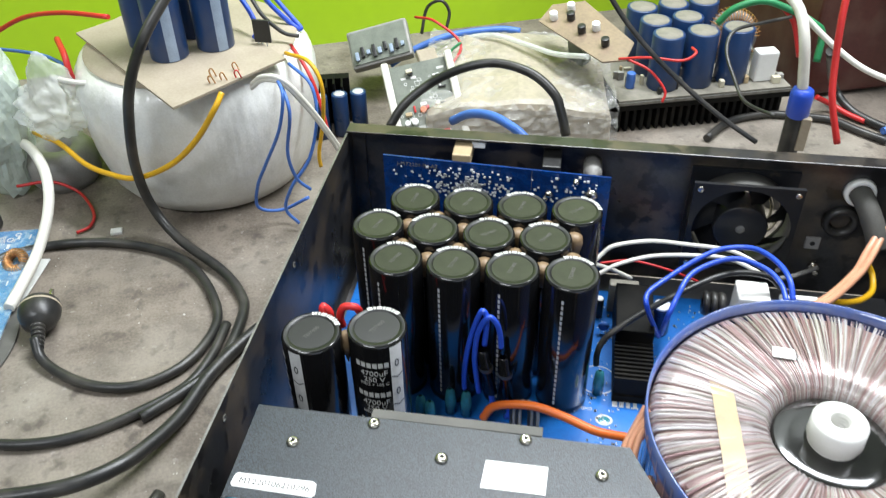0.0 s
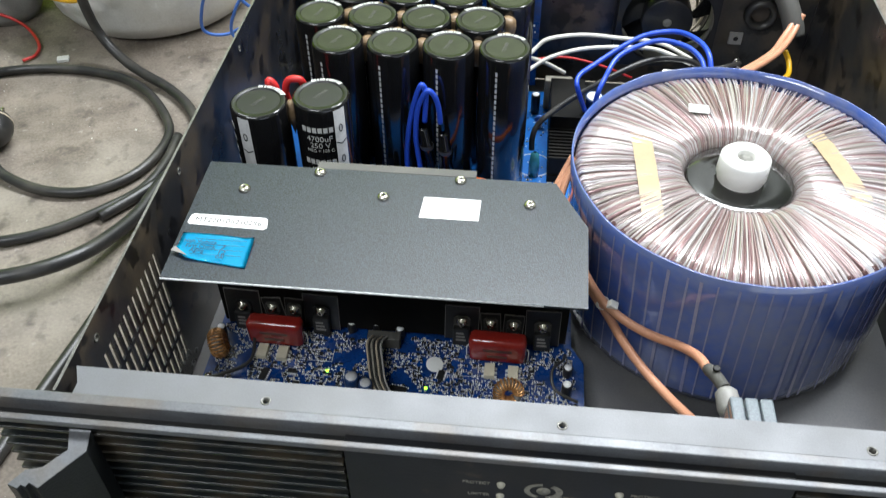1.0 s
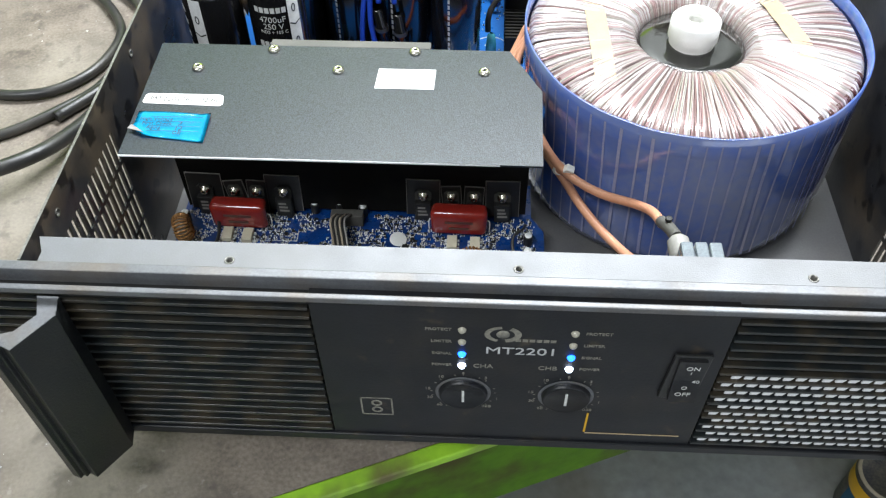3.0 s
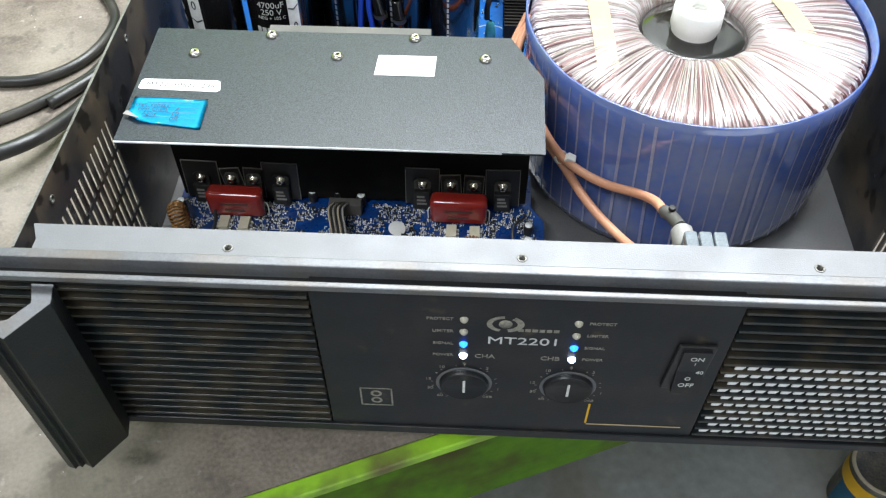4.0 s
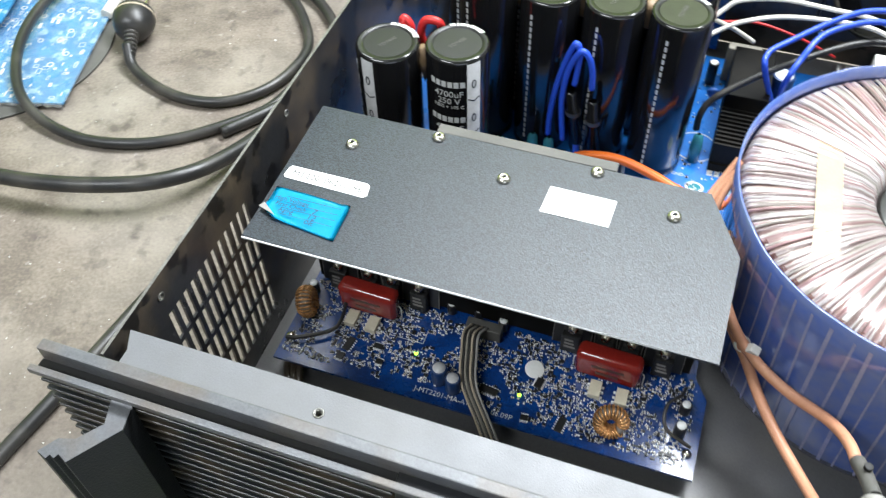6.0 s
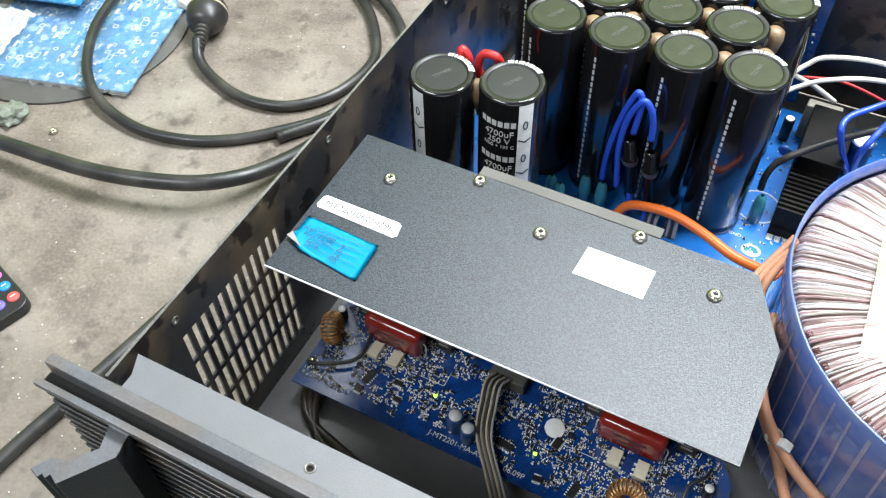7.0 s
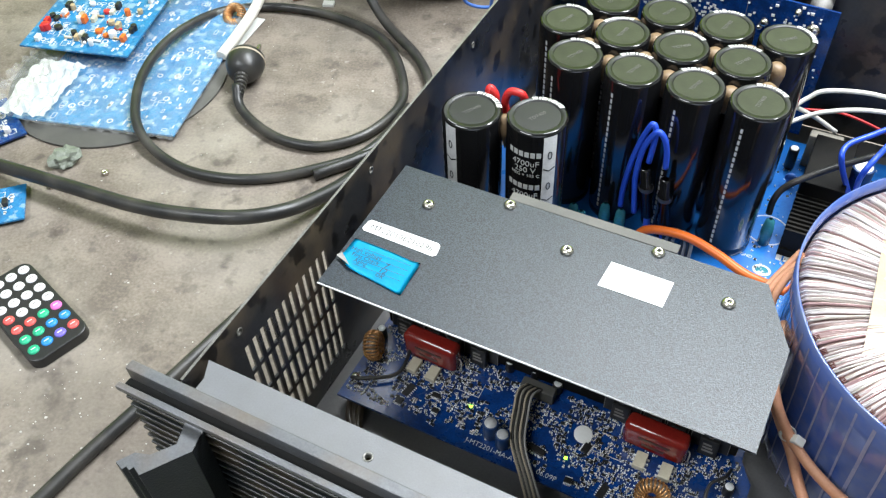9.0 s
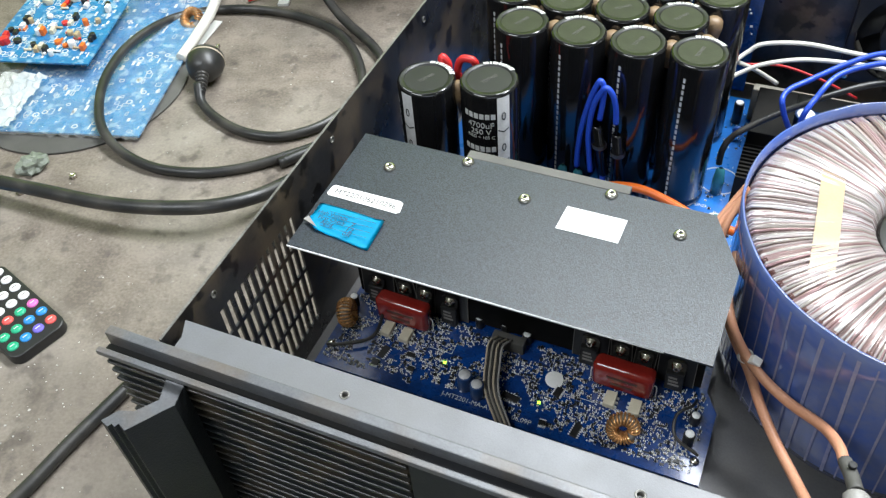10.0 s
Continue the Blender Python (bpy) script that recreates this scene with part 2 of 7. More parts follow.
BARE = paint("cut_steel_edge", (0.26, 0.255, 0.24), (0.12, 0.115, 0.10), rough=0.4, metal=0.6, scale=90)
FLOORPLATE = paint("grey_lacquered_sheet", (0.15, 0.15, 0.155), (0.11, 0.11, 0.115), rough=0.38, metal=0.2, scale=30, fine=800, bump=0.08, spec=0.7, dust=(0.2, 0.18, 0.15), dust_amount=0.3, dust_scale=18)
CHROME = paint("nickel_screw", (0.72, 0.68, 0.60), (0.55, 0.5, 0.43), rough=0.25, metal=1.0, scale=300)
DARKHOLE = paint("dark_recess", (0.008, 0.008, 0.008), rough=0.6)
SLEEVE = paint("black_sleeve", (0.008, 0.008, 0.009), (0.006, 0.006, 0.006), rough=0.16, scale=30, coat=0.4)
RIM = paint("black_rim", (0.010, 0.010, 0.010), rough=0.38, scale=60)
OLIVE = paint("olive_cap_top", (0.040, 0.046, 0.024), (0.028, 0.032, 0.017), rough=0.55, scale=90, fine=900, bump=0.1, vary=0.3, spec=0.2)
PRINT = paint("white_print", (0.66, 0.66, 0.64), (0.5, 0.5, 0.48), rough=0.5, scale=400)
SILVER = paint("silver_print", (0.55, 0.55, 0.55), (0.42, 0.42, 0.42), rough=0.4, scale=200)
DIMPRINT = paint("worn_print", (0.30, 0.28, 0.23), (0.10, 0.095, 0.08), rough=0.5, scale=500, mix=0.8)
PAPER = paint("white_label", (0.78, 0.78, 0.76), (0.70, 0.70, 0.68), rough=0.5, scale=60)
CYAN = paint("blue_label", (0.01, 0.52, 0.88), (0.0, 0.45, 0.80), rough=0.18, scale=60, coat=0.6)
INK = paint("ink", (0.015, 0.10, 0.20), rough=0.6)
PCB = paint("blue_solder_mask", (0.005, 0.050, 0.225), (0.003, 0.024, 0.115), rough=0.28, scale=130, fine=900, mix=0.34, coat=0.3)
PCB3 = paint("cyan_blue_board", (0.018, 0.20, 0.42), (0.010, 0.12, 0.30), rough=0.28, scale=45, fine=400, mix=0.4, coat=0.3, spots=[((0.32, 0.46, 0.55), 0.6, 110, 0.54, 0.62)])
PCB2 = paint("bright_blue_board", (0.012, 0.16, 0.52), (0.009, 0.11, 0.40), rough=0.3, scale=60, fine=900, coat=0.3)
SOLDER = paint("solder", (0.90, 0.91, 0.91), (0.78, 0.79, 0.79), rough=0.32, metal=0.0, scale=600)
SMD = paint("chip_parts", (0.34, 0.31, 0.27), (0.20, 0.18, 0.15), rough=0.4, scale=600, island=1.8)
CHIP = paint("black_chip", (0.012, 0.012, 0.012), (0.02, 0.02, 0.02), rough=0.4, scale=500)
RED = paint("red_film_dip", (0.27, 0.022, 0.014), (0.20, 0.012, 0.010), rough=0.2, scale=60, coat=0.6, bump=0.1, bump_scale=200)
IVORY = paint("ivory_plastic", (0.62, 0.58, 0.45), (0.55, 0.5, 0.38), rough=0.45, scale=200)
COPPER = paint("enamelled_copper", (0.66, 0.36, 0.15), (0.46, 0.22, 0.08), rough=0.26, metal=0.5, scale=400, island=0.5)
BLUEFILM = paint("blue_film", (0.050, 0.105, 0.38), (0.115, 0.15, 0.32), rough=0.16, scale=16, fine=160, mix=0.35, bump=0.25, bump_scale=45, coat=1.0, dust=(0.21, 0.22, 0.30), dust_amount=0.4, dust_scale=14)
FILMLINE = paint("film_overlap", (0.36, 0.34, 0.42), (0.16, 0.18, 0.38), rough=0.25, scale=50, mix=0.7)
POT = paint("potting_resin", (0.008, 0.009, 0.007), (0.006, 0.006, 0.005), rough=0.12, scale=60, coat=0.7, bump=0.3, bump_scale=60)
NYLON = paint("white_nylon", (0.80, 0.79, 0.76), (0.74, 0.73, 0.69), rough=0.4, scale=60)
TAPE = paint("yellowed_tape", (0.46, 0.36, 0.22), (0.38, 0.28, 0.16), rough=0.4, scale=60, mix=0.7)
RUBBER = paint("black_cable", (0.022, 0.022, 0.022), (0.014, 0.014, 0.014), rough=0.38, scale=80, fine=600, bump=0.08, dust=(0.11, 0.10, 0.085), dust_amount=0.4, dust_scale=40)
WIRE_BLUE = paint("blue_wire", (0.025, 0.085, 0.58), (0.02, 0.07, 0.48), rough=0.35, scale=60)
WIRE_SKY = paint("light_blue_wire", (0.06, 0.17, 0.55), rough=0.45, scale=60)
WIRE_RED = paint("red_wire", (0.62, 0.03, 0.03), (0.5, 0.02, 0.02), rough=0.4, scale=60)
WIRE_ORANGE = paint("orange_wire", (0.75, 0.16, 0.02), (0.65, 0.13, 0.02), rough=0.4, scale=60)
WIRE_PINK = paint("salmon_wire", (0.62, 0.31, 0.19), (0.52, 0.24, 0.14), rough=0.4, scale=60)
WIRE_WHITE = paint("white_wire", (0.72, 0.70, 0.64), (0.62, 0.6, 0.53), rough=0.45, scale=60)
WIRE_YELLOW = paint("yellow_wire", (0.72, 0.40, 0.01), (0.6, 0.33, 0.01), rough=0.4, scale=60)
WIRE_GREEN = paint("green_wire", (0.02, 0.22, 0.08), rough=0.45, scale=60)
LUG = paint("teal_sleeve", (0.04, 0.22, 0.26), (0.03, 0.15, 0.18), rough=0.2, scale=200, coat=0.4)
GLUE = paint("tan_glue", (0.26, 0.175, 0.095), (0.18, 0.115, 0.06), rough=0.45, scale=150, bump=0.3, bump_scale=300)
WRAP = paint("white_wrap", (0.82, 0.82, 0.80), (0.70, 0.70, 0.67), rough=0.35, scale=50, fine=500, mix=0.4, bump=0.6, bump_scale=180, coat=0.3, dust=(0.58, 0.53, 0.44), dust_amount=0.35, dust_scale=12)
CARD = paint("tan_board", (0.40, 0.34, 0.26), (0.32, 0.27, 0.2), rough=0.7, scale=30, fine=400, bump=0.1)
CAPBLUE = paint("blue_sleeve", (0.012, 0.045, 0.14), (0.01, 0.035, 0.11), rough=0.3, scale=60, dust=(0.14, 0.13, 0.12), dust_amount=0.2)
CAPSTRIPE = paint("pale_blue_stripe", (0.32, 0.40, 0.52), rough=0.4, scale=80)
DUSTTOP = paint("dusty_cap_top", (0.25, 0.23, 0.19), (0.17, 0.16, 0.13), rough=0.8, scale=120)
FOIL = clear("clear_film", (0.8, 0.80, 0.77), 0.10, 0.2, 1.0, 70)
MILKY = clear("milky_bag", (0.78, 0.80, 0.76), 0.25, 0.55, 1.0, 60)
MAHOGANY = paint("dark_red_veneer", (0.075, 0.016, 0.012), (0.05, 0.010, 0.008), rough=0.35, scale=8, fine=200, dust=(0.2, 0.14, 0.1), dust_amount=0.2)
SINK = paint("black_heatsink", (0.006, 0.006, 0.006), (0.010, 0.010, 0.009), rough=0.55, scale=60, spec=0.08, dust=(0.08, 0.065, 0.05), dust_amount=0.10)
GREYBOARD = paint("greyish_board", (0.20, 0.22, 0.18), (0.12, 0.135, 0.11), rough=0.5, scale=60)
FELT = paint("white_filter_mesh", (0.80, 0.80, 0.80), (0.66, 0.66, 0.66), rough=0.7, scale=300)
GREY = paint("grey_plastic", (0.30, 0.29, 0.27), (0.22, 0.21, 0.2), rough=0.5, scale=60)
MAT = paint("dark_rubber_mat", (0.085, 0.083, 0.075), (0.06, 0.058, 0.052), rough=0.6, scale=30, dust=(0.2, 0.19, 0.17), dust_amount=0.3)
LED_WHITE = glow("white_led", (0.62, 0.74, 1.0), 6)
LED_BLUE = glow("blue_led", (0.012, 0.13, 1.0), 3.5)
LED_GREEN = glow("green_led", (0.35, 0.9, 0.05), 3)
LED_OFF = paint("unlit_led", (0.45, 0.42, 0.34), rough=0.3, scale=300)
WINDING = strands("film_covered_winding", [(0.53, 0.49, 0.47), (0.40, 0.28, 0.27), (0.62, 0.60, 0.60), (0.49, 0.40, 0.39), (0.42, 0.39, 0.35), (0.34, 0.21, 0.21), (0.58, 0.52, 0.51), (0.24, 0.19, 0.185)])
BED = paint("brown_winding_bed", (0.26, 0.17, 0.15), (0.18, 0.11, 0.10), rough=0.4, scale=60)

# ---- the workshop: bench, floor, walls ----
TURN = 22.5
ROOM = pose(-0.123, -0.026, 0, 0, 0, TURN)          # x along the bench edge, y towards the wall
DEEP = 0.97


def bench():
    ob = part("bench_top", box(-2.2, 2.4, 0.004, DEEP, -0.05, 0.0), BENCH)
    ob.matrix_basis = ROOM
    tagged(ob, "grey dusty worn bench top with scuffs and specks", "bench", kind="structure")
    ob = part("bench_edge", box(-2.2, 2.4, -0.0066, 0.0037, -0.0062, 0.001, 0.0012), EDGE_GREEN)
    ob.matrix_basis = ROOM
    tagged(ob, "lime green painted bench edge with chipped paint", "bench edge", kind="structure")
    # front face below the edge; its shade is in the APRON colour
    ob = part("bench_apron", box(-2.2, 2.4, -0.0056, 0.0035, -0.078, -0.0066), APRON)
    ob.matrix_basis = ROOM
    tagged(ob, "stained green apron under the bench edge, its shade in the colour", "bench apron", kind="structure")
    for x in (-2.0, 2.1):
        for y in (0.10, DEEP - 0.10):
            ob = part("bench_leg", box(x - 0.04, x + 0.04, y - 0.04, y + 0.04, -0.78, -0.05), EDGE_GREEN)
            ob.matrix_basis = ROOM
            tagged(ob, "lime green square bench leg", "bench leg", kind="structure")


def shell():
    for name, b, mat, label in (
        ("wall_north", (-2.4, 2.6, DEEP, DEEP + 0.12, -0.78, 0.62), GREEN, "lime green painted workshop wall"),
        ("wall_north_upper", (-2.4, 2.6, DEEP, DEEP + 0.12, 0.62, 2.5), PLASTER, "white plastered upper wall"),
        ("wall_west", (-2.5, -2.4, -2.3, DEEP, -0.78, 2.5), PLASTER, "pale plastered wall"),
        ("wall_east", (2.6, 2.7, -2.3, DEEP, -0.78, 2.5), PLASTER, "pale plastered wall"),
        ("floor", (-2.4, 2.6, -2.3, DEEP, -0.85, -0.78), FLOOR, "grey concrete floor"),
        ("ceiling", (-2.4, 2.6, -2.3, DEEP, 2.5, 2.6), PLASTER, "white plastered ceiling"),
    ):
        ob = part(name, box(*b), mat)
        ob.matrix_basis = ROOM
        tagged(ob, label, name.split("_")[0], kind="structure")
    # unseen wall; its opening and white frame are added for the fill light
    own = pierced([-2.4, -0.5, 1.3, 2.6], [-0.78, 0.05, 1.45, 2.5], {(1, 1)}, 0.1, lambda u, v, w: (u, -2.3 - w, v))
    ob = part("wall_south", own, PLASTER)
    ob.matrix_basis = ROOM
    tagged(ob, "pale plastered wall with an opening added for fill light", "wall", kind="structure")
    own = pierced([-0.54, -0.5, 1.3, 1.34], [0.01, 0.05, 1.45, 1.49], {(1, 1)}, 0.03, lambda u, v, w: (u, -2.3 + w, v))
    ob = part("window_1", own, PAPER)
    ob.matrix_basis = ROOM
    tagged(ob, "white frame round the opening added for fill light", "window", kind="structure")


bench()
shell()

# ---- the open amplifier ----
HW, BACK, TOP, LOW = 0.2165, 0.462, 0.1553, 0.026    # half width, back, top and underside of the case
GROUND = 0.0285                                     # upper face of its floor plate
amp = thing("power_amplifier", "opened black rack power amplifier standing on the bench", "amplifier")


def case():
    part("floor_plate", box(-HW + 0.0015, HW - 0.0015, 0.012, BACK - 0.002, LOW, GROUND), FLOORPLATE, amp)
    # side wall with a block of vent slots and three screw holes
    ys, zs, holes = [0.0125, 0.0485, 0.0515, 0.1705, 0.1735, 0.2995, 0.3025, BACK], [LOW, 0.1435, 0.1465, TOP], set()
    cols = [0.050 + 0.0062 * i for i in range(12)]
    for c in cols:
        ys += [c, c + 0.0034]
    rows = [(0.0445 + 0.0225 * k, 0.0445 + 0.0225 * k + 0.0195) for k in range(4)]
    for a, b in rows:
        zs += [a, b]
    ys, zs = sorted(set(round(v, 5) for v in ys)), sorted(set(round(v, 5) for v in zs))
    for i in range(len(ys) - 1):
        for j in range(len(zs) - 1):
            y, z = (ys[i] + ys[i + 1]) / 2, (zs[j] + zs[j + 1]) / 2
            slot = any(c < y < c + 0.0034 for c in cols) and any(a < z < b for a, b in rows)
            screw = 0.1435 < z < 0.1465 and any(c - 0.0015 < y < c + 0.0015 for c in (0.05, 0.172, 0.301))
            if slot or screw:
                holes.add((i, j))
    wall = part("side_wall", pierced(ys, zs, holes, 0.0013, lambda u, v, w: (-HW + w, u, v)), STEEL, amp, "black side wall with rows of vent slots")
    part("bare_edge", box(-HW, -HW + 0.0013, 0.0125, BACK, TOP, TOP + 0.0003), BARE, wall, "bare steel cut edge")
    wall = part("side_wall", pierced(ys, zs, holes, 0.0013, lambda u, v, w: (HW - w, u, v)), STEEL, amp, "black side wall with rows of vent slots")
    part("bare_edge", box(HW - 0.0013, HW, 0.0125, BACK, TOP, TOP + 0.0003), BARE, wall, "bare steel cut edge")
    for y in (0.05, 0.172, 0.301):
        part("rivet_nut", spin([(0.0013, 0.0), (0.0024, 0.0), (0.0022, 0.0004), (0.0015, 0.0004), (0.0013, -0.001)], 18, m=pose(-HW + 0.0014, y, 0.145, 0, 90)), BARE, amp, "bright ring of a screw hole")
    # back wall with the fan opening, turned-in flange and corner tabs
    us, vs = [-HW + 0.0014, 0.0515, 0.1215, HW - 0.0014], [LOW + 0.003, 0.0675, 0.1375, TOP]
    part("back_wall", pierced(us, vs, {(1, 1)}, 0.0013, lambda u, v, w: (u, BACK - w, v)), STEEL, amp, "black back wall with dust smears")
    part("back_flange", box(-HW, HW, BACK - 0.013, BACK, TOP + 0.0005, TOP + 0.002, 0.0005), STEEL, amp)
    for s in (-1, 1):
        part("corner_tab", box(min(s * (HW - 0.0014), s * (HW - 0.012)), max(s * (HW - 0.0014), s * (HW - 0.012)), BACK - 0.0032, BACK - 0.0015, GROUND, TOP), STEEL, amp)
    # front lip with screw holes, and the plate under it
    xs = [-0.2115, -0.1255, -0.1225, -0.0005, 0.0025, 0.1235, 0.1265, 0.2115]
    lip = pierced(xs, [0.0112, 0.0145, 0.0175, 0.0262], {(1, 1), (3, 1), (5, 1)}, 0.0014, lambda u, v, w: (u + (0.004 if u < -0.2 and v < 0.02 else 0), v, TOP - 0.0014 + w))
    lip = part("front_lip", lip, LIP, amp, "dark grey lacquered front lip with screw holes")
    for x in (-0.124, 0.001, 0.125):
        part("rivet_nut", spin([(0.0014, 0.0), (0.0023, 0.0), (0.0021, 0.0003), (0.0016, 0.0003), (0.0014, -0.003)], 20, m=Matrix.Translation((x, 0.016, TOP))), BARE, lip)
    part("front_plate", box(-HW + 0.002, HW - 0.002, 0.0112, 0.0124, LOW, TOP - 0.0016), STEEL, amp)
    for x in (-0.17, 0.17):
        for y in (0.07, 0.41):
            part("foot", can(0.014, 0.0, LOW, 0.002, 24, m=Matrix.Translation((x, y, 0))), RUBBER, amp)


FACE = 0.0                                           # the middle field of the front panel lies at y = 0


def front_panel():
    panel = part("front_panel", box(-0.0885, 0.0945, FACE, 0.011, 0.036, 0.1505, 0.0006), PANEL, amp, "black front panel with worn white print")
    part("back_sheet", box(-0.240, 0.240, 0.0050, 0.0108, 0.032, 0.1455), PANEL, panel)
    # top rails: a broad ridge, a groove, a narrow ridge
    part("top_rail", box(-0.2415, 0.2415, 0.0060, 0.0110, 0.146, 0.1572, 0.0006), RIDGE, panel, "brushed dark metal rail")
    part("groove", box(-0.2415, 0.2415, 0.0008, 0.0060, 0.146, 0.1492), DARKHOLE, panel)
    part("front_rail", box(-0.2415, 0.2415, -0.0022, 0.0008, 0.1508, 0.1542, 0.0006), RIDGE, panel, "brushed dark metal rail")
    part("bottom_rail", box(-0.2415, 0.2415, -0.0015, 0.0108, 0.0300, 0.0360, 0.0006), PANEL, panel, "dirty bottom rail")
    # horizontal fins on both wings
    step = (0.1435 - 0.0385) / 16
    for k in range(17):
        z = 0.0385 + step * k
        part("fin", box(-0.2405, -0.0892, -0.0005, 0.0052, z - 0.0009, z + 0.0009, 0.0004), FIN, panel)
        part("fin", box(0.0952, 0.2405, -0.0005, 0.0052, z - 0.0009, z + 0.0009, 0.0004), FIN, panel)
    # perforated sheet behind the fins of one wing, with a pale filter behind it
    h = step - 0.0026
    cell = bpy.data.meshes.new("filter_cell")
    own = prism([(0.0, 0.0), (0.0034, 0.0), (0.0046, h * 0.5), (0.0048, h), (0.0014, h), (0.0002, h * 0.5)], 0.0, 0.0006)
    own.to_mesh(cell)
    own.free()
    cell.materials.append(FELT)
    for k in range(10):
        for i in range(24):
            ob = new("filter_cell", cell)
            ob.parent = panel
            ob.matrix_basis = pose(0.0985 + 0.0059 * i + (0.003 if k % 2 else 0), 0.0014, 0.0385 + step * k + 0.0014, 90)
    # leds, knobs, prints
    up = pose(0, FACE - 0.0001, 0, 90)
    for x, side in ((-0.0225, -1), (0.0268, 1)):
        for z, mat, label in ((0.132, LED_OFF, "unlit protect lamp"), (0.1228, LED_OFF, "unlit limiter lamp"), (0.1132, LED_BLUE, "blue signal lamp alight"), (0.1038, LED_WHITE, "white power lamp alight")):
            part("led", spin([(0, 0.0019), (0.0010, 0.0016), (0.0017, 0.0008), (0.0019, 0.0)], 20, m=pose(x, FACE, z, 90)), mat, panel, label)
        for z, text in ((0.132, "PROTECT"), (0.1228, "LIMITER"), (0.1132, "SIGNAL"), (0.1038, "POWER")):
            part("print", words(text, 0.0027, pose(x + side * 0.0046, FACE - 0.0001, z, 90), align="RIGHT" if side < 0 else "LEFT", bold=0.00004), DIMPRINT, panel)
        part("print", words("CHA" if side < 0 else "CHB", 0.0044, pose(x - side * 0.0098, FACE - 0.0001, 0.1035, 90), bold=0.00003), DIMPRINT, panel)
        c = (x + 0.0008, 0.080)
        knob = part("knob", spin([(0.0134, 0.0), (0.0134, 0.0003), (0.0118, 0.0003), (0.0116, 0.0010), (0.0114, 0.0026), (0.0106, 0.0031), (0.0100, 0.0024), (0, 0.0022)], 48, m=pose(c[0], FACE, c[1], 90)), PANEL, panel, "round black volume knob")
        part("ring", spin([(0.0118, 0.0003), (0.0126, 0.0006), (0.0134, 0.0003)], 40, m=pose(c[0], FACE, c[1], 90)), RIDGE, knob, "worn metal ring")
        part("pointer", box(-0.0006, 0.0006, -0.0050, 0.0050, 0.0021, 0.0027, m=pose(c[0], FACE, c[1], 90)), PRINT, knob, "white pointer line")
        for i in range(21):
            a = math.radians(-58 + 296 * i / 20)
            if i % 3:
                part("tick", box(0.0148, 0.0158, -0.0002, 0.0002, 0.0, 0.0001, m=pose(c[0], FACE - 0.0001, c[1], 90) @ pose(0, 0, 0, 0, 0, math.degrees(a))), DIMPRINT, panel)
        for a, text in ((90, "6"), (128, "10"), (172, "15"), (200, "30"), (228, "60"), (52, "3"), (-18, "1"), (-48, "0dB")):
            part("print", words(text, 0.0030, pose(c[0] + 0.0172 * math.cos(math.radians(a)), FACE - 0.0001, c[1] + 0.0168 * math.sin(math.radians(a)), 90)), DIMPRINT, panel)
    part("print", words("MT2201", 0.0076, pose(0.0042, FACE - 0.0001, 0.1165, 90), squeeze=1.28), SILVER, panel, "silver model number")
    # the emblem: a swirl of two arcs round a dot, and a bar for its lettering
    own = bmesh.new()
    for a0, a1, r0, r1 in ((95, 250, 0.0058, 0.0082), (-80, 60, 0.0052, 0.0082)):
        pts = [(r0 * math.cos(math.radians(a0 + (a1 - a0) * k / 16)), 0.72 * r0 * math.sin(math.radians(a0 + (a1 - a0) * k / 16))) for k in range(17)]
        pts += [(r1 * math.cos(math.radians(a1 + (a0 - a1) * k / 16)), 0.72 * r1 * math.sin(math.radians(a1 + (a0 - a1) * k / 16))) for k in range(17)]
        prism(pts, 0, 0.0001, bm=own, m=pose(-0.0045, FACE - 0.0001, 0.1295, 90))
    spin([(0, 0.0001), (0.003, 0.0001), (0.003, 0)], 20, bm=own, m=pose(-0.0045, FACE - 0.0001, 0.1295, 90))
    part("emblem", own, DIMPRINT, panel, "worn silver swirl emblem")
    for i in range(6):
        part("print_bar", box(0.0012 + 0.0031 * i, 0.0036 + 0.0031 * i, FACE - 0.0001, FACE, 0.1242, 0.1262), DIMPRINT, panel)
    own = bmesh.new()
    for b in ((-0.0725, -0.0565, 0.0552, 0.0560), (-0.0725, -0.0565, 0.0708, 0.0716), (-0.0725, -0.0717, 0.0552, 0.0716), (-0.0573, -0.0565, 0.0552, 0.0716)):
        box(b[0], b[1], FACE - 0.0001, FACE, b[2], b[3], bm=own)
    for z in (0.0603, 0.0665):
        spin([(0.0016, 0.0), (0.0016, 0.0001), (0.0028, 0.0001), (0.0028, 0.0)], 20, bm=own, m=pose(-0.0645, FACE, z, 90))
    part("maker_sign", own, DIMPRINT, panel, "framed worn maker sign")
    # rocker breaker in its bezel
    sw = part("power_switch", prism([(-0.0100, -0.0165), (0.0070, -0.0185), (0.0090, 0.0185), (-0.0078, 0.0185)], 0.0, 0.0020, m=pose(0.0800, FACE, 0.1015, 90), bevel=0.0006), CHIP, panel, "black rocker power switch")
    part("rocker", prism([(-0.0158, -0.0046), (0.0, -0.0028), (0.0165, -0.0036), (0.0165, 0.0), (-0.0158, 0.0)], -0.0062, 0.0062, m=pose(0.0805, 0, 0.1015) @ Matrix(((0, 0, 1, 0), (0, 1, 0, 0), (1, 0, 0, 0), (0, 0, 0, 1)))), PANEL, sw, "tilted black rocker")
